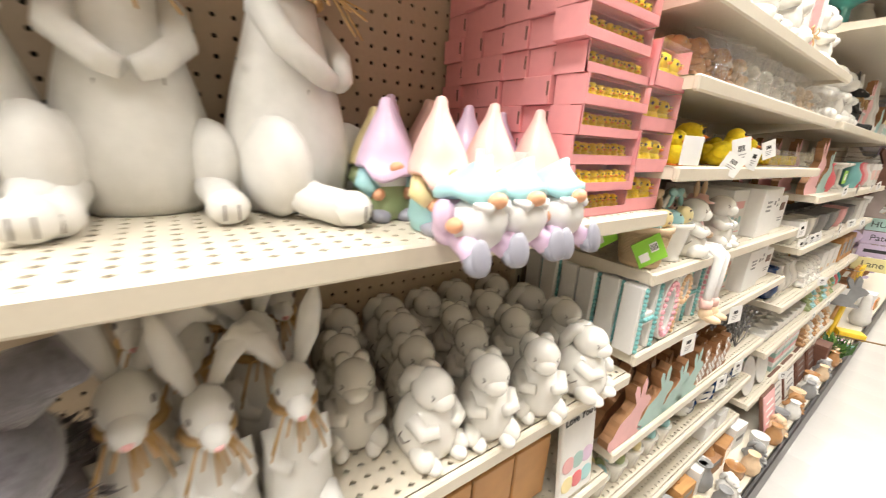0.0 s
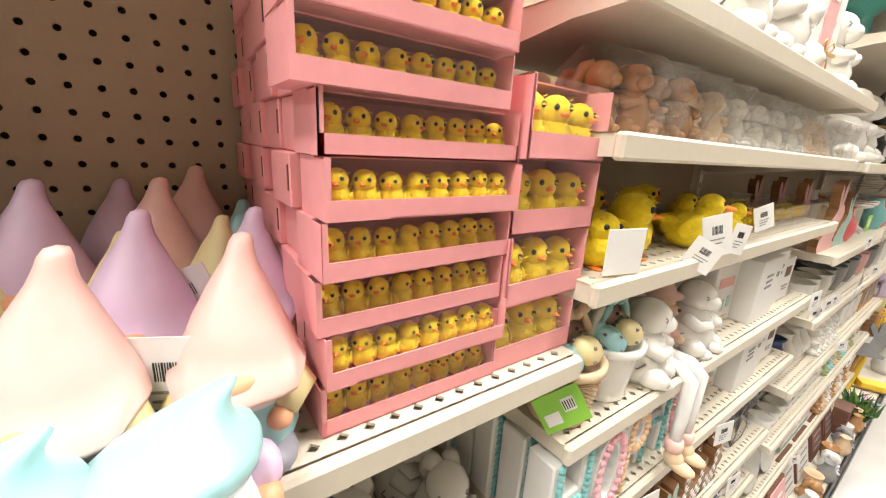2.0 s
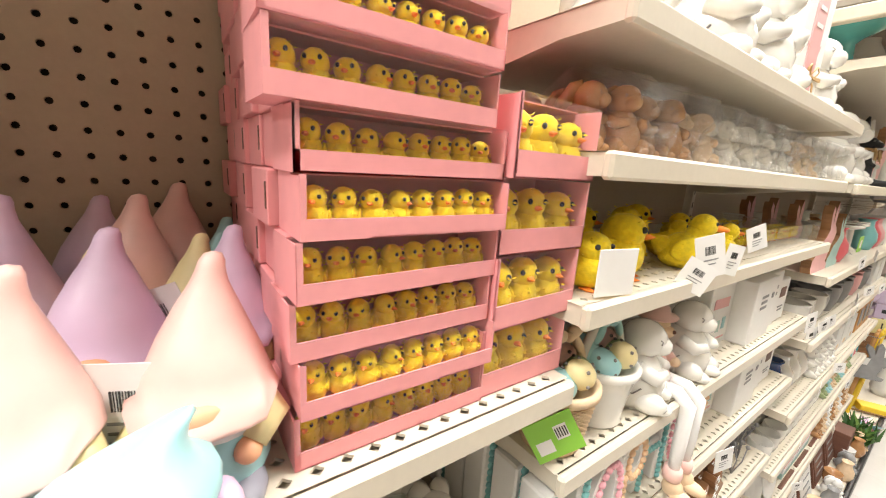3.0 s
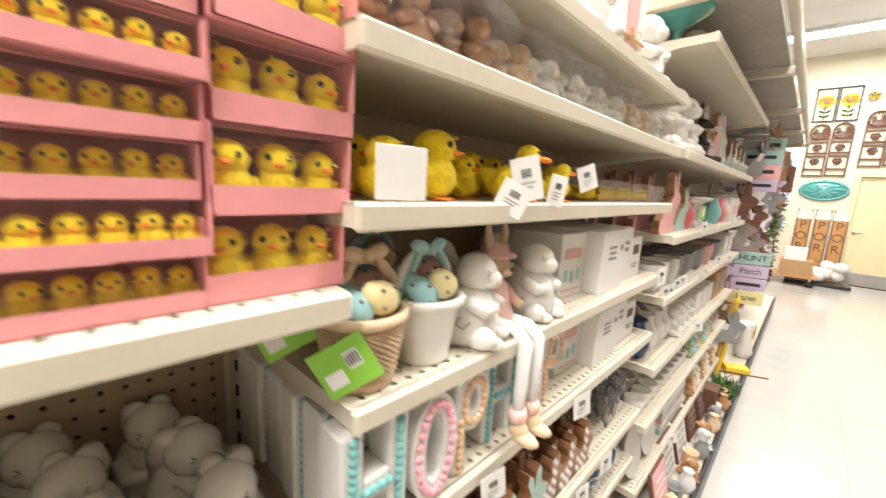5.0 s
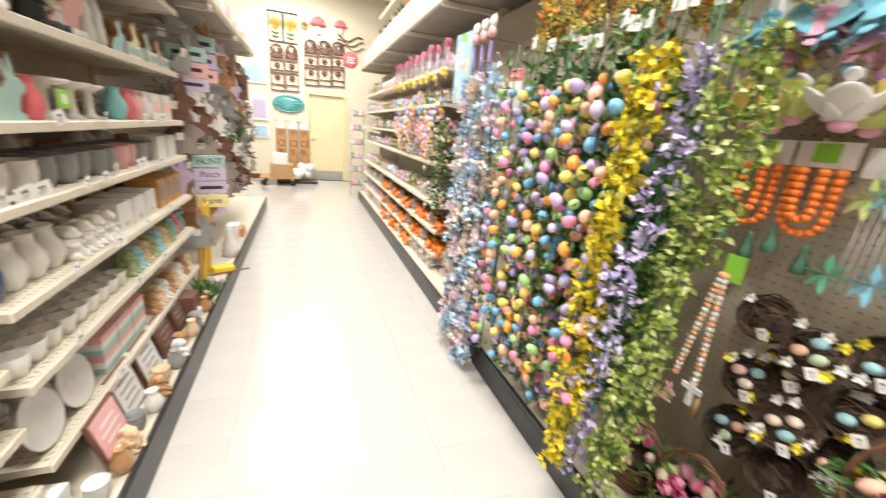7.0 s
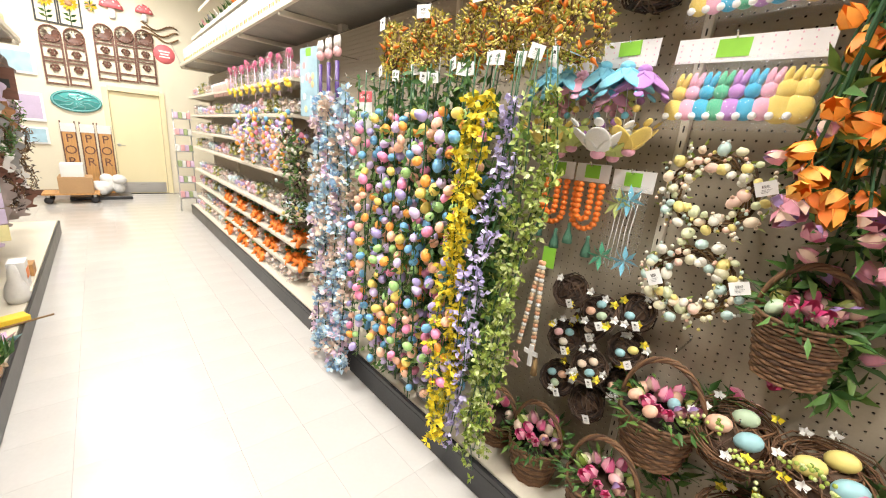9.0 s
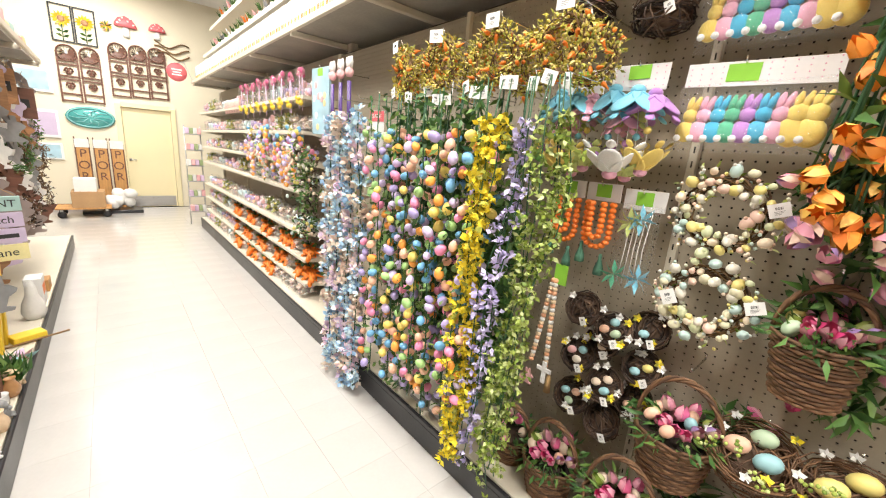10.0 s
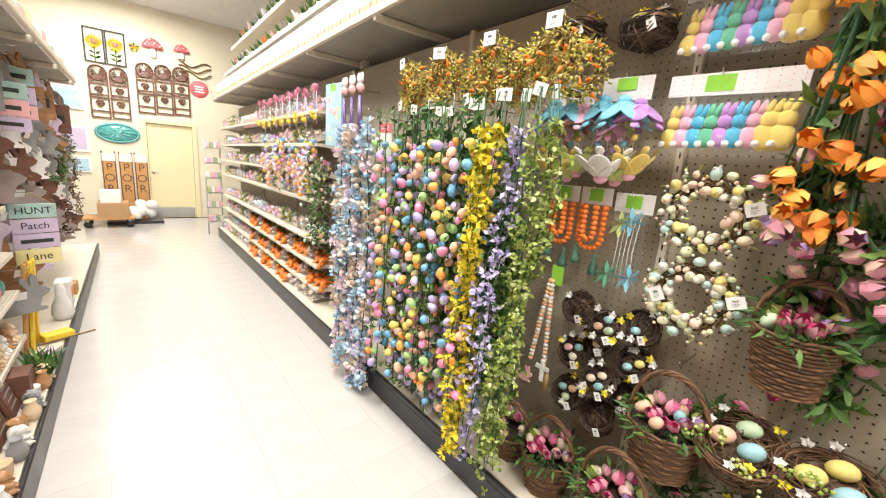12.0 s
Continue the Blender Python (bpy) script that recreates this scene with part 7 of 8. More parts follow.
# third
for k in range(12):
    c, wd = ((M_CERAMIC, "white"), (M_GREY, "grey"), (M_GREY, "grey"), (M_BLUSH, "pink"))[0 if k < 3 else (3 if k in (8, 9) else 1)]
    fig("pot", 1.15, c, wd + " glazed", -0.07 - 0.01 * (k % 2), 1.32 + 0.115 * k, z4)
    fig("pot", 1.15, M_GREY, "grey glazed", -0.19, 1.36 + 0.115 * k, z4)
for y in (2.72, 2.9):
    goods_box("pale_box", (0.12, 0.14, 0.13), M_RESIN, "pale decorated box on the shelf", pose(-0.02, y, z4), (), "pale boxes")
for y in (1.33, 1.42, 1.5, 2.02, 2.3):
    price_tag((0.008, y, z4 + 0.045), ra.uniform(-30, 20), (0.06, 0.045), label="white paper tag on a glazed pot", tilt=15, group="pot tags")
# fourth: blue and white ware, cloth, wooden boxes
for k in range(4):
    lathe_thing("blue_white_jar", [(r * 1.2, h * 1.15) for r, h in VASE], M_NAVY if k == 0 else M_CERAMIC, "blue and white glazed jar on the shelf", "jar", pose(-0.08, 1.32 + 0.1 * k, z5), "blue and white jars")
    fig("bunny", 1.0, M_CERAMIC, "white and blue", -0.06, 1.70 + 0.095 * k, z5)
for k in range(6):
    fig("slim", 0.75, M_RESIN, "white", -0.16, 1.4 + 0.1 * k, z5)
for k, y in enumerate((2.12, 2.28, 2.44)):
    goods_box("fabric_roll", (0.16, 0.14, 0.13), M_RESIN, "white folded linen pack on the shelf", pose(-0.02, y, z5), [(0, 0.03, 0.05, 0.02, M_TAN)], "linen packs", "linen pack")
for y in (2.64, 2.79, 2.93):
    t = thing("wooden_box", "honey-coloured wooden box with a glass front", "wooden box", "wooden boxes", pose(-0.02, y, z5))
    part("carcass", Build().box((-0.08, 0, 0.08), (0.16, 0.13, 0.16), M_TANWOOD, bevel=0.004), t)
    part("panel", Build().box((0.001, 0, 0.085), (0.004, 0.08, 0.09), M_GREY, bevel=0.001), t)
# fifth: white cups, green and teal goods
for k in range(9):
    for r in range(3):
        fig("cup", 1.25, M_CERAMIC, "white glazed", -0.05 - 0.085 * r, 1.31 + 0.085 * k, z6)
for k in range(7):
    fig("bunny", 0.95, (M_SAGE, M_AQUA, M_TAN)[k % 3], ("green", "teal", "tan")[k % 3] + " glazed", -0.06, 2.12 + 0.095 * k, z6)
for k, c in enumerate((M_TEALBEAD, M_CORAL, M_TEALGLASS)):
    lathe_thing("painted_jar", VASE, c, ("teal", "coral", "dark teal")[k] + " painted jar on the shelf", "jar", pose(-0.06, 2.78 + 0.09 * k, z6), "painted jars")
# sixth: cups, striped boxes, carved rabbits
for k in range(4):
    fig("bunny", 1.0, M_CERAMIC, "white and blue", -0.2, 1.31 + 0.1 * k, z7)
for k in range(3):
    for r in range(2):
        y, zz = 1.78 + 0.15 * k, z7 + 0.085 * r
        t = thing("striped_box", "keepsake box with mint, white and pink stripes", "box", "striped boxes", pose(-0.02, y, zz))
        for j, c in enumerate((M_MINT, M_WHITE, M_BLUSH)):
            part("stripe", Build().box((-0.07, 0, 0.014 + 0.028 * j), (0.14, 0.14, 0.027), c, bevel=0.001), t)
for k in range(8):
    fig("bunny", 0.95, (M_BROWNCLAY, M_TAN, M_RESIN)[k % 3], ("brown", "tan", "white")[k % 3] + " carved", -0.05, 2.28 + 0.095 * k, z7)
# the rows behind, and paper tags that stick out over the lips
for z in (z2, z3, z4, z5, z6, z7):
    for k in range(15):
        kind, s, m, word = (("vase", 1.2, M_CERAMIC, "white glazed"), ("bunny", 1.1, M_RESIN, "matt white"), ("pot", 1.15, M_GREY, "grey glazed"), ("bunny", 0.95, M_BROWNCLAY, "brown carved"), ("vase", 1.0, M_TAN, "tan glazed"))[ra.randrange(5)]
        fig(kind, s, m, word, -0.29 + 0.02 * (k % 2), 1.32 + 0.118 * k, z, ra.uniform(-40, 40))
for z, ys in ((z3, (1.62, 1.95, 2.36, 2.6)), (z4, (1.72, 1.86, 2.5)), (z5, (1.55, 1.88, 2.2, 2.55)), (z6, (1.48, 2.0, 2.36)), (z7, (1.7, 2.4))):
    for y in ys:
        price_tag((0.03, y, z + 0.035), ra.uniform(-35, 15), (0.05, 0.045), label="white paper tag on shelf stock", tilt=ra.uniform(5, 25), group="pot tags")
# base: plates, signs and frames leaning, jars
for k, y in enumerate((1.32, 1.52)):
    plate.obj("embossed_plate", None, pose(-0.05, y + 0.02, z7 + 0.098, 0, 78, 0), "white embossed plate standing on the shelf", "plate", "white plates")


def leaning(y, w, h, material, label, x=0.05, name="wall_sign", frame_mat=None):
    t = thing(name, label, "wall sign", "leaning signs", pose(x, y, 0.172, 0, -14, 0))
    part("board", Build().box((-0.008, 0, h / 2), (0.016, w, h), frame_mat or M_DKWOOD, bevel=0.003), t)
    part("face", Build().box((0.0015, 0, h / 2), (0.004, w * 0.88, h * 0.88), material, bevel=0.001), t)
    b = Build()
    for k in range(4):
        b.box((0.004, 0, h * (0.25 + 0.16 * k)), (0.001, w * (0.5 if k % 2 else 0.65), h * 0.04), M_WHITE if material is M_BLUSH else M_GREY)
    part("print", b, t, "printed bars")


leaning(1.50, 0.2, 0.21, M_BLUSH, "pink painted wall sign leaning on the base shelf", 0.08)
leaning(1.74, 0.2, 0.22, M_RESIN, "white relief wall sign in a dark frame", 0.05)
leaning(1.98, 0.2, 0.22, M_RESIN, "white relief wall sign in a dark frame", 0.05)
leaning(2.23, 0.2, 0.22, M_DKWOOD, "dark stained wooden wall sign", 0.05)
leaning(2.47, 0.18, 0.22, M_DKWOOD, "dark stained wooden wall sign", 0.05)
for k in range(26):
    fig(("vase", "bunny", "pot")[k % 3], 0.8, (M_BROWNCLAY, M_TAN, M_GREY, M_RESIN)[k % 4], ("brown", "tan", "grey", "white")[k % 4] + " glazed", 0.115 - 0.015 * (k % 3), 0.1 + k * 0.108, 0.171, ra.uniform(-40, 40))
b = Build()
for k in range(70):
    b.leaf(Vector((0.03, 0, 0.02)) + Vector((ra.uniform(-.05, .05), ra.uniform(-.08, .08), 0)), Vector((ra.uniform(-.5, .6), ra.uniform(-.7, .7), 1)), ra.uniform(0.08, 0.18), 0.03, M_LEAF, 0.4, ra.random() * 6)
b.obj("green_plant", None, pose(0.05, 2.84, 0.171), "green artificial plant on the base shelf", "artificial plant")
goods_box("brown_box", (0.12, 0.14, 0.16), M_DKWOOD, "dark brown wooden box on the base shelf", pose(0.09, 2.62, 0.171), category="wooden box")

# ---- left gondola, fourth section: hanging signs ----


def board_sign(x, y, z, items, width=0.2):
    t = thing("hanging_sign", "hanging sign of pastel wooden boards with lettering", "hanging sign", "hanging signs", pose(x, y, z, 0, 0, -70))
    zz = 0
    for text, c, h in items:
        bd = part("board", Build().box((0, 0, zz - h / 2), (0.014, width, h * 0.92), c, bevel=0.003), t)
        if text:
            words(text, h * 0.62, M_INK, bd, pose(0.008, 0, zz - h / 2) @ FACE_RIGHT)
        else:
            part("print", Build().box((0.0076, 0, zz - h / 2), (0.001, width * 0.7, h * 0.25), M_INK), bd)
        zz -= h
    part("cord", Build().tube([(0, -width * 0.4, 0), (0, 0, 0.07), (0, width * 0.4, 0)], 0.002, M_RAFFIA, 5), t)
    return t


M_LILACPAINT = mat("lilac_paint", (0.58, 0.48, 0.64), 0.55, vary=0.12)
M_TAUPE = mat("taupe_paint", (0.32, 0.26, 0.24), 0.6, grain=25, vary=0.2)
M_YELLOWPAINT = mat("pale_yellow_paint", (0.80, 0.72, 0.36), 0.55, vary=0.12)
board_sign(0.07, 3.42, 1.13, (("HUNT", M_MINT, 0.10), ("Patch", M_LILACPAINT, 0.10), ("", M_LILACPAINT, 0.10), ("Lane", M_YELLOWPAINT, 0.11)), 0.22)
board_sign(0.02, 3.3, 1.86, (("", M_MINT, 0.10), ("", M_BLUSH, 0.10), ("", M_LILACPAINT, 0.09)), 0.24)
board_sign(0.0, 3.75, 2.0, (("", M_MINT, 0.12), ("", M_LILACPAINT, 0.12), ("", M_BLUSH, 0.1)), 0.24)
board_sign(-0.02, 4.3, 1.95, (("", M_WOOD, 0.28),), 0.25)
board_sign(0.0, 4.75, 2.0, (("", M_WOOD, 0.3),), 0.22)
board_sign(0.0, 5.4, 1.9, (("", M_DKWOOD, 0.3),), 0.3)
def left_hook(y, z, length):
    b = Build().tube([(SPINE, y, z), (SPINE + length, y, z), (SPINE + length + 0.012, y, z + 0.018)], 0.003, M_CHROME, 6)
    b.obj("peg_hook", None, None, "chrome peg hook on the pegboard", "peg hook", "peg hooks")


for y, z, x in ((3.42, 1.20, 0.07), (3.3, 1.93, 0.02), (3.75, 2.07, 0.0), (4.3, 2.02, -0.02), (4.75, 2.07, 0.0), (5.4, 1.97, 0.0)):
    left_hook(y, z - 0.002, x - SPINE + 0.01)
for k in range(92):
    y, z = 3.16 + 0.031 * k, 0.62 + 1.42 * ((k * 0.618) % 1)
    c, wd = ((M_GREY, "grey"), (M_DKWOOD, "dark wooden"), (M_LILACPAINT, "lilac"), (M_GREY, "grey"), (M_TAUPE, "taupe"), (M_WOOD, "brown wooden"), (M_RESIN, "white"), (M_TAUPE, "taupe"))[k % 8]
    t = thing("hanging_plaque", wd + " cut-out plaque hanging on the pegboard", "plaque", "hanging plaques", pose(0.02 - 0.07 * (k % 3), y, z, 0, 0, -60 + 12 * (k % 4)))
    left_hook(y + 0.02, z + 0.13, 0.46 - 0.07 * (k % 3))
    part("cutout", Build().prism(bunny_outline(0.22 + 0.04 * (k % 3)), 0.02, c, pose(0, 0, -0.15, 0, 0, 90)), t)
    part("cord", Build().tube([(0, 0.02, 0.05), (0.0, 0.025, 0.132), (-0.01, 0.04, 0.05)], 0.002, M_RAFFIA, 4), t)
    part("price_label", Build().box((0.01, -0.02, -0.03), (0.001, 0.05, 0.055), M_WHITE, (0, 20, 0)), t, "white paper price label")
for k, (y, z, m, wd) in enumerate(((5.0, 1.25, M_LEAF, "green leaf"), (5.25, 1.32, M_LEAF, "green leaf"), (4.8, 0.82, M_DKTWIG, "dark berry"), (5.1, 0.78, M_DKTWIG, "dark berry"), (5.6, 1.0, M_TWIG, "brown twig"), (5.9, 1.5, M_LEAF, "green leaf"), (6.3, 1.2, M_TWIG, "brown twig"), (6.2, 0.8, M_DKTWIG, "dark berry"))):
    left_hook(y, z + 0.115, 0.43)
    t = thing("leaf_wreath", wd + " wreath hanging on the pegboard", "wreath", "hanging leaf wreaths", pose(0.0, y, z, 0, 0, 60))
    b = Build()
    twig_ring(b, 0.12, 0.03, 6, M_TWIG)
    part("ring", b, t)
    b = Build()
    for q in range(200):
        a = ra.random() * 6.283
        o = Vector((0.125 * math.cos(a), 0, 0.125 * math.sin(a))) + jig(0.04)
        if m is M_DKTWIG and q % 2:
            b.ell(o, (0.006, 0.006, 0.006), M_RESIN if q % 4 == 1 else M_DKTWIG, nu=6, nv=4)
        else:
            b.leaf(o, jig(1), 0.05, 0.016, m, 0.3, ra.random() * 6)
    part("foliage", b, t)
fb = flower_basket(pose(-0.02, 4.6, 1.08), 0.1, 0.1, "small brown wicker basket on the pegboard", 0, True)
# things on the base there
t = thing("garden_stakes", "wooden garden stakes painted in yellow and pink", "garden stakes", m=pose(0.0, 3.22, 0.171))
for k in range(4):
    part("stake", Build().box((0.02 * (k % 2), 0.06 * k, 0.3), (0.02, 0.05, 0.6), (M_TANWOOD, M_YELLOW, M_TANWOOD, M_YELLOW)[k], (3 * k - 4, 4, 0), bevel=0.004), t)
    if k % 2:
        part("patch", Build().box((0.032, 0.06 * k, 0.32), (0.004, 0.03, 0.1), M_BLUSH, (3 * k - 4, 4, 0)), t, "pink painted patch")
goods_box("orange_box", (0.1, 0.16, 0.1), M_TANWOOD, "orange-brown wooden box on the base shelf", pose(0.12, 4.55, 0.171), category="wooden box")
goods_box("orange_box", (0.1, 0.16, 0.22), M_WHITE, "white and orange carton on the base shelf", pose(0.12, 4.2, 0.171), [(0, 0.12, 0.12, 0.08, M_CARROT)])
lathe_thing("white_goose", [(0, 0), (0.05, 0), (0.07, 0.05), (0.06, 0.12), (0.035, 0.18), (0.03, 0.24), (0.02, 0.28), (0, 0.29)], M_RESIN, "white goose-shaped figurine on the base shelf", "figurine", pose(0.09, 3.85, 0.171))
t = thing("yellow_tray", "yellow wooden tray lying across the base edge", "tray", m=pose(0.07, 3.42, 0.171, 0, 0, 25))
part("tray", Build().box((0.03, 0, 0.025), (0.16, 0.10, 0.05), M_YELLOW, bevel=0.004), t)
part("rod", Build().tube([(-0.1, -0.06, 0.012), (0.22, -0.055, 0.012)], 0.007, M_TWIG, 6), t, "wooden rod")
b = Build()
for k in range(8):
    a = k * 0.785
    b.leaf((0, 0, 0.01), Vector((math.cos(a), math.sin(a), 0.15)), 0.09, 0.07, (M_AQUA, M_BLUSH, M_LILAC)[k % 3], 0.3, 1.57)
b.obj("cloth_flower", None, pose(0.09, 3.14, 0.175), "pastel cloth flower lying on the base shelf", "cloth flower")
# stock on the left overhead shelf
for k in range(11):
    c, wd = ((M_WHITE, "white"), (M_BLUSH, "pink"), (M_BUTTER, "yellow"), (M_MINT, "mint"))[k % 4]
    goods_box("stock_carton", (0.25, 0.19, 0.13 + 0.03 * (k % 3)), c, wd + " carton on the overhead shelf", pose(0.13, 3.40 + 0.21 * k, 2.189), group="overhead cartons")

# ---- right gondola, far shelves ----
PROTO = []


def cluster(name, label, category, group, items, bag):
    t = thing(name, label, category, group)
    b = Build()
    for kind, o, s, m in items:
        if kind == "ball":
            b.ell(o, (s, s, s * 1.15), m, nu=9, nv=6)
        elif kind == "carrot":
            d = Vector((ra.uniform(-.4, .4), ra.uniform(-1, 1), ra.uniform(-.2, .3))).normalized()
            b.tube([Vector(o) - d * s, Vector(o) - d * s * 0.7, Vector(o) + d * s], [s * 0.14, s * 0.24, 0.002], m, 7)
        else:
            for p in range(5):
                b.leaf(o, Vector((ra.uniform(-1, 0.3), ra.uniform(-1, 1), ra.uniform(-.2, 1))), s, s * 0.6, m, 0.3, ra.random() * 6)
    part("filling", b, t)
    if bag:
        film_bag(bag, pose(0, 0, 0), t)
    PROTO.append(t)
    return t


def rp(w, d, h):
    return (ra.uniform(-d, d), ra.uniform(-w, w), ra.uniform(0.03, h))


def colours(ms, kind, n, w, d, h, s):
    return [(kind, rp(w, d, h), s * ra.uniform(0.8, 1.2), ms[k % len(ms)]) for k in range(n)]


PK0 = pose(2.0, 3.34, 0)
kinds = [
    cluster("carrot_bundle", "bundle of orange cloth carrots on the shelf", "carrots", "carrot bundles", colours((M_CARROT,), "carrot", 16, 0.10, 0.08, 0.10, 0.09) + colours((M_LEAF,), "leaf", 5, 0.1, 0.08, 0.12, 0.05), None),
    cluster("egg_bag", "clear bag of pastel craft eggs on the shelf", "egg bag", "bags of eggs", colours((M_EGGS,), "ball", 26, 0.08, 0.06, 0.10, 0.022), (0.17, 0.2, 0.15)),
    cluster("grey_egg_bag", "clear bag of pale blue and white eggs on the shelf", "egg bag", "bags of eggs", colours((M_HYD_B, M_RESIN, M_HYD_B), "ball", 24, 0.08, 0.06, 0.10, 0.024), (0.17, 0.2, 0.15)),
    cluster("blossom_bag", "clear bag of pink and white blossoms on the shelf", "blossom bag", "bags of blossoms", colours((M_HYD_P, M_HYD_C, M_RESIN), "leaf", 40, 0.08, 0.06, 0.11, 0.04), (0.17, 0.2, 0.15)),
    cluster("moss_bag", "clear bag of pale green moss and filler on the shelf", "moss bag", "bags of moss", colours((M_PALELEAF, M_OLIVE, M_RESIN), "leaf", 46, 0.08, 0.06, 0.11, 0.04), (0.17, 0.2, 0.15)),
    cluster("bunny_bag", "clear bag of white and pink craft bunnies on the shelf", "craft bag", "bags of bunnies", colours((M_RESIN, M_BLUSH, M_RESIN, M_LILAC), "ball", 20, 0.08, 0.06, 0.11, 0.028), (0.17, 0.2, 0.15)),
]
LEVELS = [0.171] + list(RS[::-1])
used = {}
for li, z in enumerate(LEVELS):
    for k in range(21):
        y = 3.34 + 0.215 * k
        if li in (0, 1, 2) and k < 13:
            ki = 0 if (k + li) % 3 else 3
            if li == 0 and k < 3:
                ki = 3
        else:
            ki = 1 + (k // 2 + li * 2 + (k % 2) * (li % 3)) % 5
        x = 1.99 if li else 1.93
        m = pose(x, y, z + 0.002, 0, 0, ra.uniform(-12, 12)) @ Matrix.Diagonal((1, 1, ra.uniform(0.85, 1.15), 1))
        if ki not in used:
            kinds[ki].matrix_basis = m
            used[ki] = True
        else:
            copy_thing(kinds[ki], m)
for i, kd in enumerate(kinds):
    if i not in used:
        kd.matrix_basis = pose(1.99, 7.7, RS[0] + 0.002)
# stock hanging in front of them


def pick(head, stick, m, wd, group):
    t = thing("flower_pick", wd, "flower pick", group, m)
    part("stick", Build().tube([(0, 0, 0.0), (0, 0.004, -0.30)], 0.004, stick, 5), t)
    b = Build()
    for k in range(3):
        tulip(b, (-0.01 + 0.012 * k, -0.02 + 0.02 * k, -0.02 - 0.012 * k), (0, (k - 1) * 0.3, 1), 0.05, head)
    part("bloom_tuft", b, t)
    part("chick", Build().ell((-0.015, 0.0, -0.24), (0.02, 0.026, 0.024), M_YELLOW).ell((-0.03, 0.0, -0.21), (0.014, 0.016, 0.015), M_YELLOW), t, "yellow pompom chick")
    film_bag((0.05, 0.09, 0.30), pose(-0.005, 0, -0.27), t)
    return t


pk = pick(M_TULIP_P, M_LILAC, pose(1.88, 3.25, 2.14), "pink cloth tulip pick with a yellow chick in clear film", "flower picks")
for k in range(1, 17):
    copy_thing(pk, pose(1.87 + 0.03 * (k % 2), 3.25 + 0.115 * k, 2.14 + 0.02 * math.sin(k * 2), 0, 0, ra.uniform(-25, 25)))
ck = thing("carrot_pick", "hanging cloth carrots under clear film", "carrots", "hanging carrots", pose(1.88, 5.3, 2.05))
for k in range(3):
    part("carrot", Build().tube([(0, -0.03 + 0.03 * k, 0), (0, -0.03 + 0.03 * k, -0.03), (0, -0.03 + 0.03 * k, -0.16)], [0.012, 0.018, 0.006], M_PINKHAT, 8), ck)
for k in range(1, 6):
    copy_thing(ck, pose(1.88, 5.3 + 0.13 * k, 2.05))
eg = thing("egg_pick", "hanging strand of pastel eggs and blossoms", "egg pick", "hanging egg strands", pose(1.84, 3.3, 1.72))
b = Build()
for k in range(14):
    b.ell((ra.uniform(-.04, .02), ra.uniform(-.05, .05), -0.03 - 0.026 * k), (0.02, 0.02, 0.025), M_EGGS, nu=9, nv=6)
part("eggs", b, eg)
b = Build()
for k in range(40):
    b.leaf((ra.uniform(-.04, .03), ra.uniform(-.06, .06), -0.38 * ra.random()), jig(1), 0.04, 0.018, (M_PALELEAF, M_RESIN)[k % 2])
part("leaves", b, eg)
for k in range(1, 13):
    copy_thing(eg, pose(1.84 + 0.03 * (k % 2), 3.2 + 0.13 * k, 1.74 - 0.08 * (k % 3), 0, 0, 40 * k))
# dark greenery, boxed wands, cards beside the blossom garlands
b = Build()
for k in range(420):
    o = Vector((ra.uniform(-.08, .08), ra.uniform(-.12, .12), -0.75 * ra.random()))
    b.leaf(o, jig(1) + Vector((-.4, 0, 0)), ra.uniform(0.04, 0.07), 0.02, M_LEAF if k % 3 else M_DKTWIG, 0.3, ra.random() * 6)
    if k % 8 == 0:
        b.ell(o + Vector((-0.05, 0, 0)), (0.014, 0.014, 0.017), M_SOFTEGG, nu=8, nv=6)
b.obj("greenery_bunch", None, pose(1.86, 3.12, 1.55), "hanging bunch of dark greenery with pale eggs", "artificial greenery")
for y, z, h, w in ((2.73, 2.10, 0.45, 0.22), (2.45, 1.67, 0.46, 0.20)):
    hook(y, z - 0.004, length=0.385)
    t = thing("boxed_set", "pale blue picture card pack hanging on a hook", "card pack", "blue card packs", pose(1.82, y, z, 0, 0, 8))
    part("card", Build().box((0, 0, -h / 2), (0.02, w, h), M_CARDBLUE, bevel=0.002), t)
    part("label", Build().box((-0.0108, 0, -0.03), (0.001, w * 0.3, 0.05), M_GREENTAG), t, "green paper label")
    b = Build()
    for k in range(9):
        b.ell((-0.0108, w * ra.uniform(-.4, .4), -h * ra.uniform(0.2, 0.95)), (0.001, 0.02, 0.024), (M_WHITE, M_BLUSH, M_BUTTER)[k % 3], nu=8, nv=6)
    part("picture", b, t, "pastel printed shapes")
t = thing("bunny_wand", "purple wand with a pink bunny head", "toy wand", "bunny wands", pose(1.80, 2.26, 2.02))
part("handle", Build().tube([(0, 0, -0.05), (0, 0, -0.42)], 0.009, mat("purple_plastic", (0.10, 0.05, 0.22), 0.35), 8), t, "dark purple handle")
b = Build().ell((0, 0, 0), (0.022, 0.026, 0.03), M_BLUSH)
for s in (-1, 1):
    b.tube([(0, s * 0.012, 0.02), (0, s * 0.018, 0.06), (0, s * 0.02, 0.09)], [0.008, 0.012, 0.004], M_RESIN, 8)
part("head", b, t)
for k in range(1, 6):
    copy_thing(t, pose(1.80 + 0.02 * (k % 2), 2.26 + 0.06 * k, 2.02 + 0.01 * (k % 2)))
t = thing("sale_card", "red and white price card standing among the garlands", "price card", m=pose(1.78, 1.89, 1.76, 0, 0, 20))
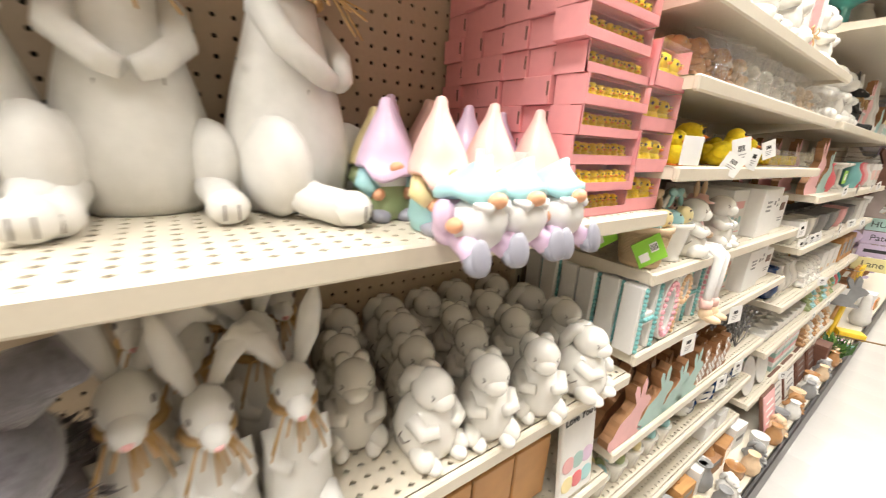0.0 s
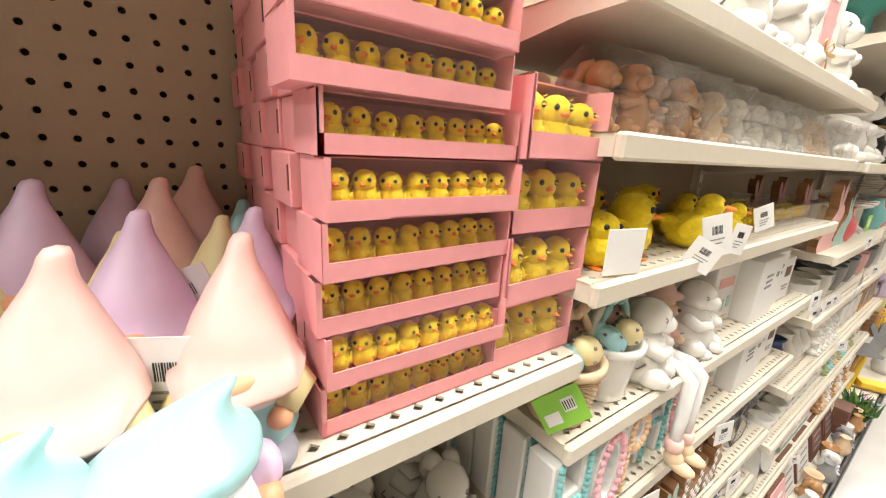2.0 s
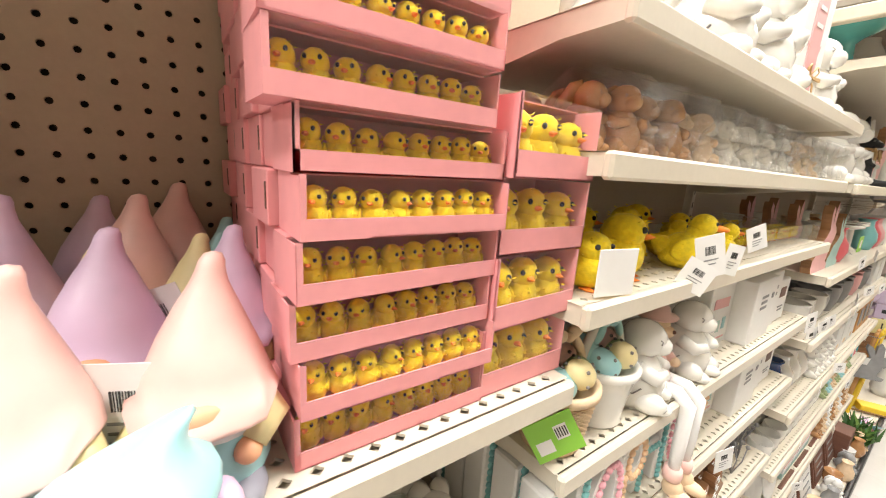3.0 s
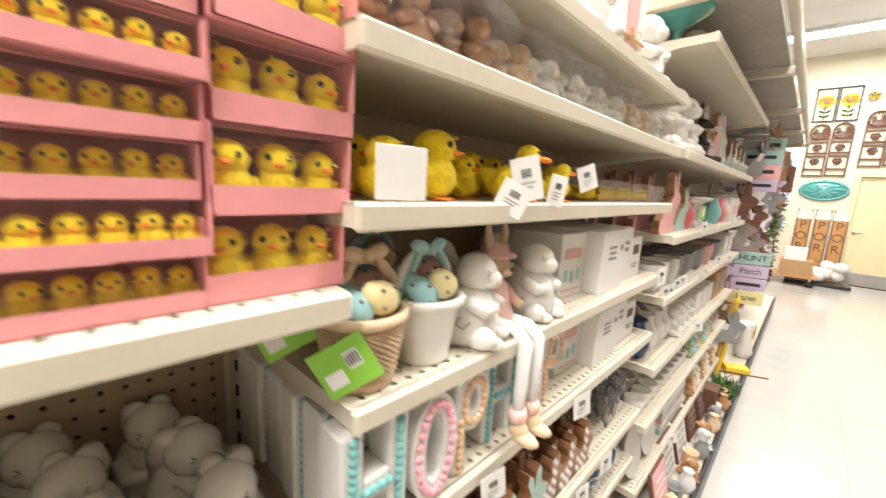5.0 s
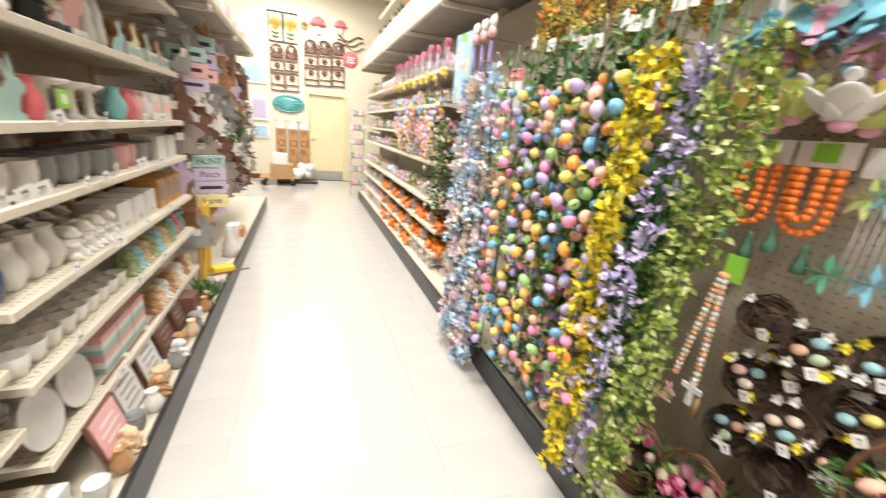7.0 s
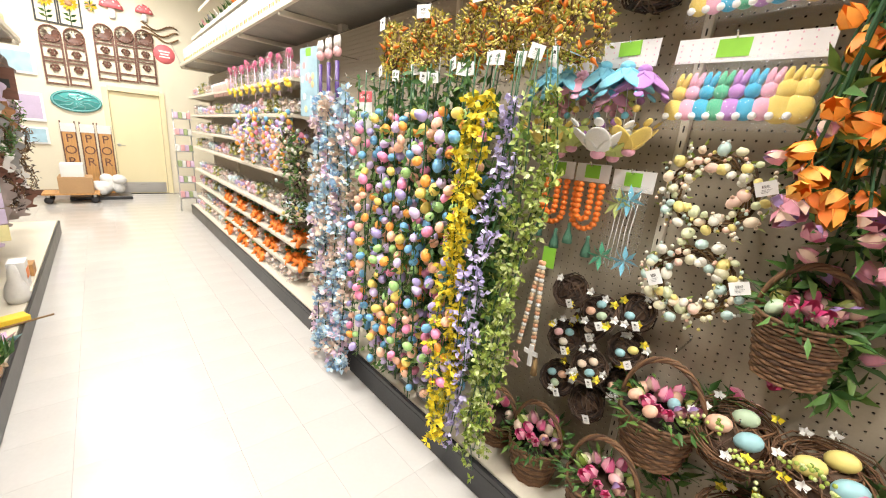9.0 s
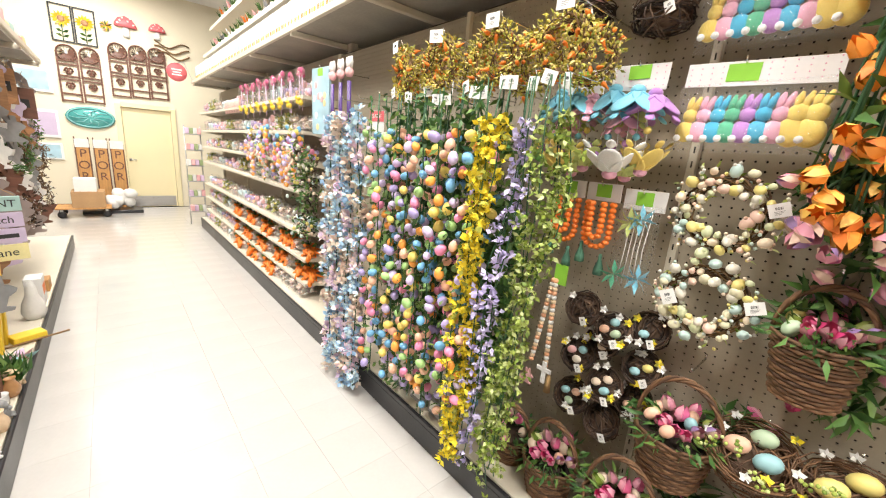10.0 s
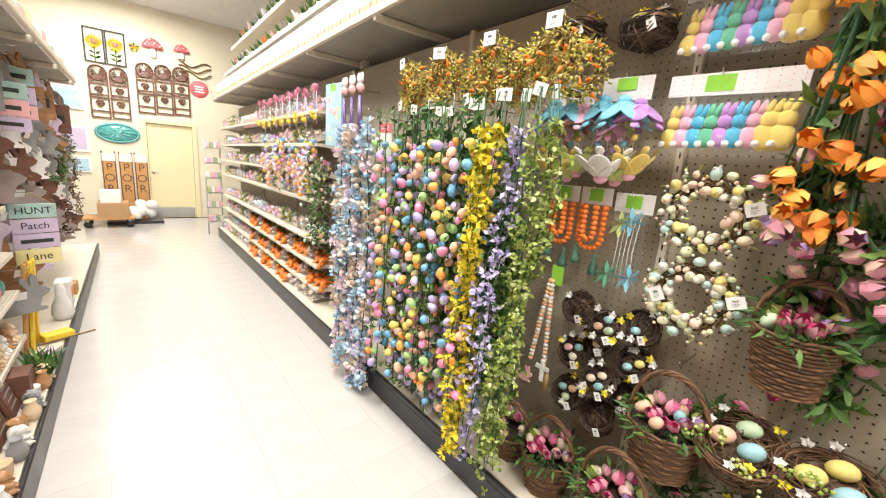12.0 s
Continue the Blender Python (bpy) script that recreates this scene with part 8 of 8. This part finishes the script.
part("card", Build().box((0, 0, -0.08), (0.003, 0.10, 0.2), M_WHITE), t)
part("band", Build().box((-0.0022, 0, -0.01), (0.001, 0.1, 0.055), M_CORAL), t, "red printed band")
words("SALE", 0.03, M_WHITE, t, pose(-0.0032, 0, -0.01) @ FACE_LEFT)
# stock above on the right
for k in range(46):
    y = 1.0 + 0.148 * k
    t = thing("stock_carton", "white and pale blue carton with yellow print overhead", "carton", "overhead cartons", pose(1.835, y, 2.4505)) if k == 0 else copy_thing(stock, pose(1.835, y, 2.4505, 0, 0, ra.uniform(-3, 3)))
    if k == 0:
        stock = t
        part("carton", Build().box((0.06, 0, 0.105), (0.12, 0.135, 0.21), M_WHITE, bevel=0.002), t)
        part("band", Build().box((-0.001, 0.0, 0.13), (0.002, 0.12, 0.11), M_CARDBLUE), t, "pale blue print")
        b = Build()
        for q, c in enumerate((M_YELLOW, M_SAGE, M_CARROT)):
            b.box((-0.0025, -0.04 + 0.04 * q, 0.055), (0.001, 0.03, 0.035), c)
        part("print", b, t, "coloured printed patches")
for k in range(30):
    y = 1.4 + 0.205 * k
    for z, x in ((2.87, 2.09), (3.31, 2.2)):
        c, wd = ((M_CARROT, "orange"), (M_LEAF, "green"), (M_RESIN, "white"), (M_GREY, "grey"), (M_BLUSH, "pink"))[(k * 3 + (z > 3)) % 5]
        t = thing("potted_plant", wd + " topped artificial pot plant on the upper shelf", "pot plant", "upper shelf pots", pose(x, y, z))
        part("pot", Build().lathe([(0, 0), (0.05, 0), (0.06, 0.08), (0.055, 0.08), (0, 0.07)], M_RESIN if k % 2 else M_GREY, n=12), t)
        b = Build()
        for q in range(34):
            a = ra.random() * 6.28
            b.leaf((0.03 * math.cos(a), 0.03 * math.sin(a), 0.07), Vector((0.6 * math.cos(a), 0.6 * math.sin(a), 1.0)), ra.uniform(0.06, 0.13), 0.022, M_LEAF if k % 2 else c, 0.3, ra.random() * 6)
        part("foliage", b, t)

# ---- end wall ----
WY = Y1 - 0.012
t = thing("oval_plaque", "oval teal carved wall plaque", "wall plaque", m=pose(0.435, WY, 1.77))
part("plate", Build().lathe([(0, 0.0), (0.2, 0.0), (0.2, 0.02), (0, 0.02)], M_TEALGLASS, rot=(90, 0, 0), n=36, flat=(1.8, 1)), t)
b = Build()
b.tube([(0.335 * math.cos(a), -0.024, 0.175 * math.sin(a)) for a in np.linspace(0, 6.283, 41)[:-1]], 0.012, M_TEALBEAD, 6, True)
for k in range(10):
    a = k * 0.628
    b.tube([(0.05 * math.cos(a), -0.024, 0.03 * math.sin(a)), (0.18 * math.cos(a + 0.3), -0.026, 0.10 * math.sin(a + 0.3)), (0.31 * math.cos(a), -0.024, 0.155 * math.sin(a))], 0.007, M_TEALBEAD, 5)
part("scrollwork", b, t, "raised teal scrolls")
for k, x in enumerate((0.245, 0.515, 0.765)):
    t = thing("porch_sign", "tall honey wooden porch sign with black letters", "porch sign", "porch signs", pose(x, WY - 0.05, 0.0, -2, 0, 0))
    part("board", Build().box((0, 0, 0.66), (0.21, 0.02, 1.32), M_TANWOOD, bevel=0.004), t)
    part("top", Build().box((0, -0.012, 1.28), (0.21, 0.012, 0.16), M_RESIN, bevel=0.003), t, "white painted top")
    for q, ch in enumerate("POR"):
        words(ch, 0.22, M_DKWOOD, t, pose(0, -0.0125, 1.08 - 0.22 * q) @ FACE_BACK)
    for s in (-1, 1):
        part("post", Build().box((s * 0.1, 0, 0.70), (0.02, 0.03, 1.4), M_DKWOOD, bevel=0.003), t)


def mill(x, z0, w, h, m):
    t = thing("windmill_panel", "rusty brown metal panel with a windmill wheel and scrolls", "wall panel", "windmill panels", pose(x, WY, z0))
    b = Build()
    for s in (-1, 1):
        b.box((s * (w / 2 - 0.014), -0.012, h * 0.40), (0.028, 0.016, h * 0.8), M_DKWOOD)
    for f in (0.02, 0.14, 0.38, 0.44, 0.64, 0.70):
        b.box((0, -0.012, h * f), (w - 0.057, 0.014, 0.026), M_DKWOOD)
    part("panel_frame", b, t)
    b = Build()
    for f in (0.27, 0.52):
        for s in (-1, 1):
            b.tube([(s * (0.02 + 0.04 * math.cos(a) * (1 - a / 9)), -0.012, h * f + 0.075 * math.sin(a) * (1 - a / 9)) for a in np.linspace(0, 7, 18)], 0.014, M_DKWOOD, 5)
    part("scrolls", b, t, "curled metal scrolls")
    b = Build().tube([(0.135 * math.cos(a), -0.02, h * 0.83 + 0.135 * math.sin(a)) for a in np.linspace(0, 6.283, 25)[:-1]], 0.014, M_DKWOOD, 5, True)
    for k in range(14):
        a = k * 0.4488
        b.leaf((0.02 * math.cos(a), -0.022, h * 0.83 + 0.02 * math.sin(a)), (math.cos(a), -0.05, math.sin(a)), 0.125, 0.075, M_DKWOOD, 0.15, 0.9)
    b.ell((0, -0.03, h * 0.83), (0.022, 0.012, 0.022), M_RESIN)
    part("wheel", b, t, "windmill wheel at rest")


for x, z0 in ((0.215, 2.03), (0.53, 2.04), (0.95, 2.22), (1.26, 2.24), (1.57, 2.26)):
    mill(x, z0, 0.3, 1.03, 0)
for x in (0.21, 0.525):
    t = thing("sunflower_panel", "black metal frame with a yellow sunflower", "wall panel", "sunflower panels", pose(x, WY, 3.07))
    b = Build()
    for s in (-1, 1):
        b.box((s * 0.142, -0.012, 0.31), (0.024, 0.016, 0.62), M_INK)
        b.box((0, -0.012, 0.31 + s * 0.30), (0.26, 0.014, 0.022), M_INK)
    part("panel_frame", b, t)
    b = Build()
    for k in range(14):
        a = k * 0.449
        b.leaf((0.04 * math.cos(a), -0.02, 0.38 + 0.04 * math.sin(a)), (math.cos(a), -0.1, math.sin(a)), 0.10, 0.06, M_YELLOW, 0.2, 1.57)
    part("petals", b, t, "yellow petals")
    part("centre", Build().ell((0, -0.025, 0.38), (0.05, 0.015, 0.05), M_WOOD), t)
    b = Build().tube([(0, -0.015, 0.02), (0, -0.015, 0.3)], 0.007, M_STEM, 5)
    for s in (-1, 1):
        for q in (0.08, 0.16):
            b.leaf((0, -0.018, q), (s, -0.1, 0.5), 0.11, 0.06, M_LEAF, 0.2, 1.57)
    part("stem", b, t)
for x, z, s in ((1.12, 3.35, 1.0), (1.62, 3.42, 0.8)):
    t = thing("mushroom_plaque", "red toadstool wall ornament with white spots", "wall ornament", "toadstool ornaments", pose(x, WY - 0.02, z))
    part("stalk", Build().lathe([(0.05 * s, 0), (0.06 * s, 0.05 * s), (0.045 * s, 0.2 * s)], M_RESIN, n=14, flat=(1, 0.4)), t)
    part("cap", Build().lathe([(0.18 * s, 0.18 * s), (0.17 * s, 0.24 * s), (0.11 * s, 0.33 * s), (0.0, 0.38 * s)], M_CORAL, n=20, flat=(1, 0.35)), t, "red cap")
    b = Build()
    for q in range(7):
        b.ell((s * (-0.12 + 0.04 * q), -0.05 * s, s * (0.23 + 0.05 * (q % 3))), (0.017 * s, 0.01, 0.017 * s), M_RESIN, nu=8, nv=6)
    part("spots", b, t, "white spots")
b = Build()
for q in range(3):
    b.tube([(-0.3 + 0.06 * k, -0.02, 0.10 * q + 0.06 * math.sin(k * 0.7 + q)) for k in range(11)], 0.014, M_TWIG, 6)
b.obj("twisted_branch", None, pose(1.85, WY, 3.16), "twisted brown branch ornament on the end wall", "wall ornament")
b = Build()
for q in range(16):
    b.leaf((0, -0.01, 0.1), (math.cos(q * 0.4), -0.2, math.sin(q * 0.4)), 0.11, 0.05, (M_YELLOW, M_LEAF, M_BLUSH)[q % 3], 0.3, 1.57)
b.obj("flower_ornament", None, pose(0.82, WY, 3.38), "small bright flower ornament on the end wall", "wall ornament")
for k, (x, z, w, h) in enumerate(((-0.28, 2.35, 0.5, 0.4), (-0.2, 1.6, 0.36, 0.5), (-0.2, 1.1, 0.36, 0.3), (-0.85, 2.1, 0.5, 0.5), (-0.8, 1.4, 0.5, 0.5))):
    t = thing("framed_print", "framed print in white and blue on the end wall", "framed print", "framed prints", pose(x, WY, z))
    part("frame", Build().box((0, -0.012, 0), (w, 0.024, h), M_WHITE, bevel=0.004), t)
    part("print", Build().box((0, -0.025, 0), (w * 0.8, 0.004, h * 0.8), M_LILACPAINT if k % 2 else M_CARDBLUE), t, "pale blue picture")
t = thing("flat_cart", "low flat cart carrying a cardboard box", "cart", m=pose(0.2, 9.45, 0))
part("platform", Build().box((0, 0, 0.17), (0.75, 0.5, 0.03), M_TANWOOD, bevel=0.004), t)
for x in (-0.3, 0.3):
    for y in (-0.18, 0.18):
        wh = part("caster", Build().box((x, y, 0.135), (0.04, 0.05, 0.05), M_STEEL, bevel=0.004), t)
        part("wheel", Build().lathe([(0.02, -0.016), (0.06, -0.014), (0.06, 0.014), (0.02, 0.016)], M_BLACK, (x, y, 0.061), (90, 0, 0), 18), wh, "black rubber wheel")
goods_box("cardboard_box", (0.45, 0.5, 0.28), mat("cardboard", (0.48, 0.29, 0.14), 0.8, vary=0.1), "open brown cardboard box on the cart", pose(0.5, 9.45, 0.186), category="cardboard box")
goods_box("white_tub", (0.3, 0.4, 0.22), M_WHITE, "white plastic tub on the cardboard box", pose(0.4, 9.45, 0.468), category="tub")
b = Build()
for k in range(12):
    b.ell((ra.uniform(-.16, .16), ra.uniform(-.1, .1), 0.10 + 0.22 * ra.random()), (0.12, 0.11, 0.09), M_RESIN, (ra.uniform(0, 90), ra.uniform(0, 90), 0), 10, 7)
b.obj("plastic_sack", None, pose(0.72, 9.75, 0.06), "crumpled white plastic sack on a black pallet", "sack")
Build().box((0.6, 9.85, 0.03), (0.9, 0.5, 0.06), M_BLACK, bevel=0.006).obj("floor_pallet", None, None, "low black plastic pallet by the end wall", "pallet")
t = thing("round_sign", "round red sign hanging from the overhead shelf end", "sign", m=pose(1.60, 7.92, 2.56))
part("disc", Build().lathe([(0.0, 0), (0.14, 0.0), (0.14, 0.012), (0, 0.012)], M_CORAL, rot=(90, 0, 0), n=28), t)
b = Build()
for k in range(3):
    b.box((0, -0.0135, 0.04 - 0.04 * k), (0.14 - 0.03 * (k % 2), 0.002, 0.018), M_WHITE)
part("print", b, t, "white printed bars")
part("arm", Build().tube([(0.0, 0.006, 0.13), (0.1, 0.006, 0.18), (0.22, -0.02, -0.12)], 0.006, M_STEEL, 6), t)
# end stand beyond the right gondola
t = thing("end_display", "wire end display with pastel goods", "display rack", m=pose(1.78, 8.15, 0))
for s in (-1, 1):
    part("post", Build().tube([(s * 0.12, 0, 0), (s * 0.12, 0, 1.75)], 0.01, M_STEEL, 6), t)
for k in range(6):
    part("tray", Build().box((0, -0.02, 0.25 + 0.27 * k), (0.26, 0.26, 0.015), M_STEEL, bevel=0.002), t)
    for q in range(4):
        part("pastel_pack", Build().box((-0.09 + 0.06 * q, -0.06, 0.31 + 0.27 * k), (0.055, 0.12, 0.1), (M_BLUSH, M_LILAC, M_SAGE, M_RESIN)[(q + k) % 4], bevel=0.006), t)
Build().box(((X0 + DX0 - 0.1) / 2, Y1 - 0.008, 0.05), (DX0 - 0.1 - X0, 0.012, 0.1), M_DKWOOD).obj("baseboard", label="dark baseboard along the end wall", category="baseboard", kind="structure")

# ---- floor tiles ----
b = Build().box((0, 0, 0.0025), (0.3042, 0.3042, 0.005), M_TILE)
tile_mesh = b.mesh("floor_tile")
floor_ob = bpy.data.objects["floor"]
rest = Build()
for i in range(-5, 14):
    for j in range(-8, 42):
        x, y = 1.02 + 0.305 * (i - 3) + 0.1525, 0.6 + 0.305 * (j - 6)
        if y > Y1 - 0.1:
            continue
        if 0 <= i <= 6 and -2 <= j <= 38:
            o = new("floor_tile", tile_mesh)
            o.parent, o.matrix_basis = floor_ob, pose(x, y, -0.006)
        else:
            rest.box((x, y, -0.0035), (0.3035, 0.3035, 0.005), M_TILE)
tagged(rest.obj("floor_tiles", floor_ob), kind="stuff")
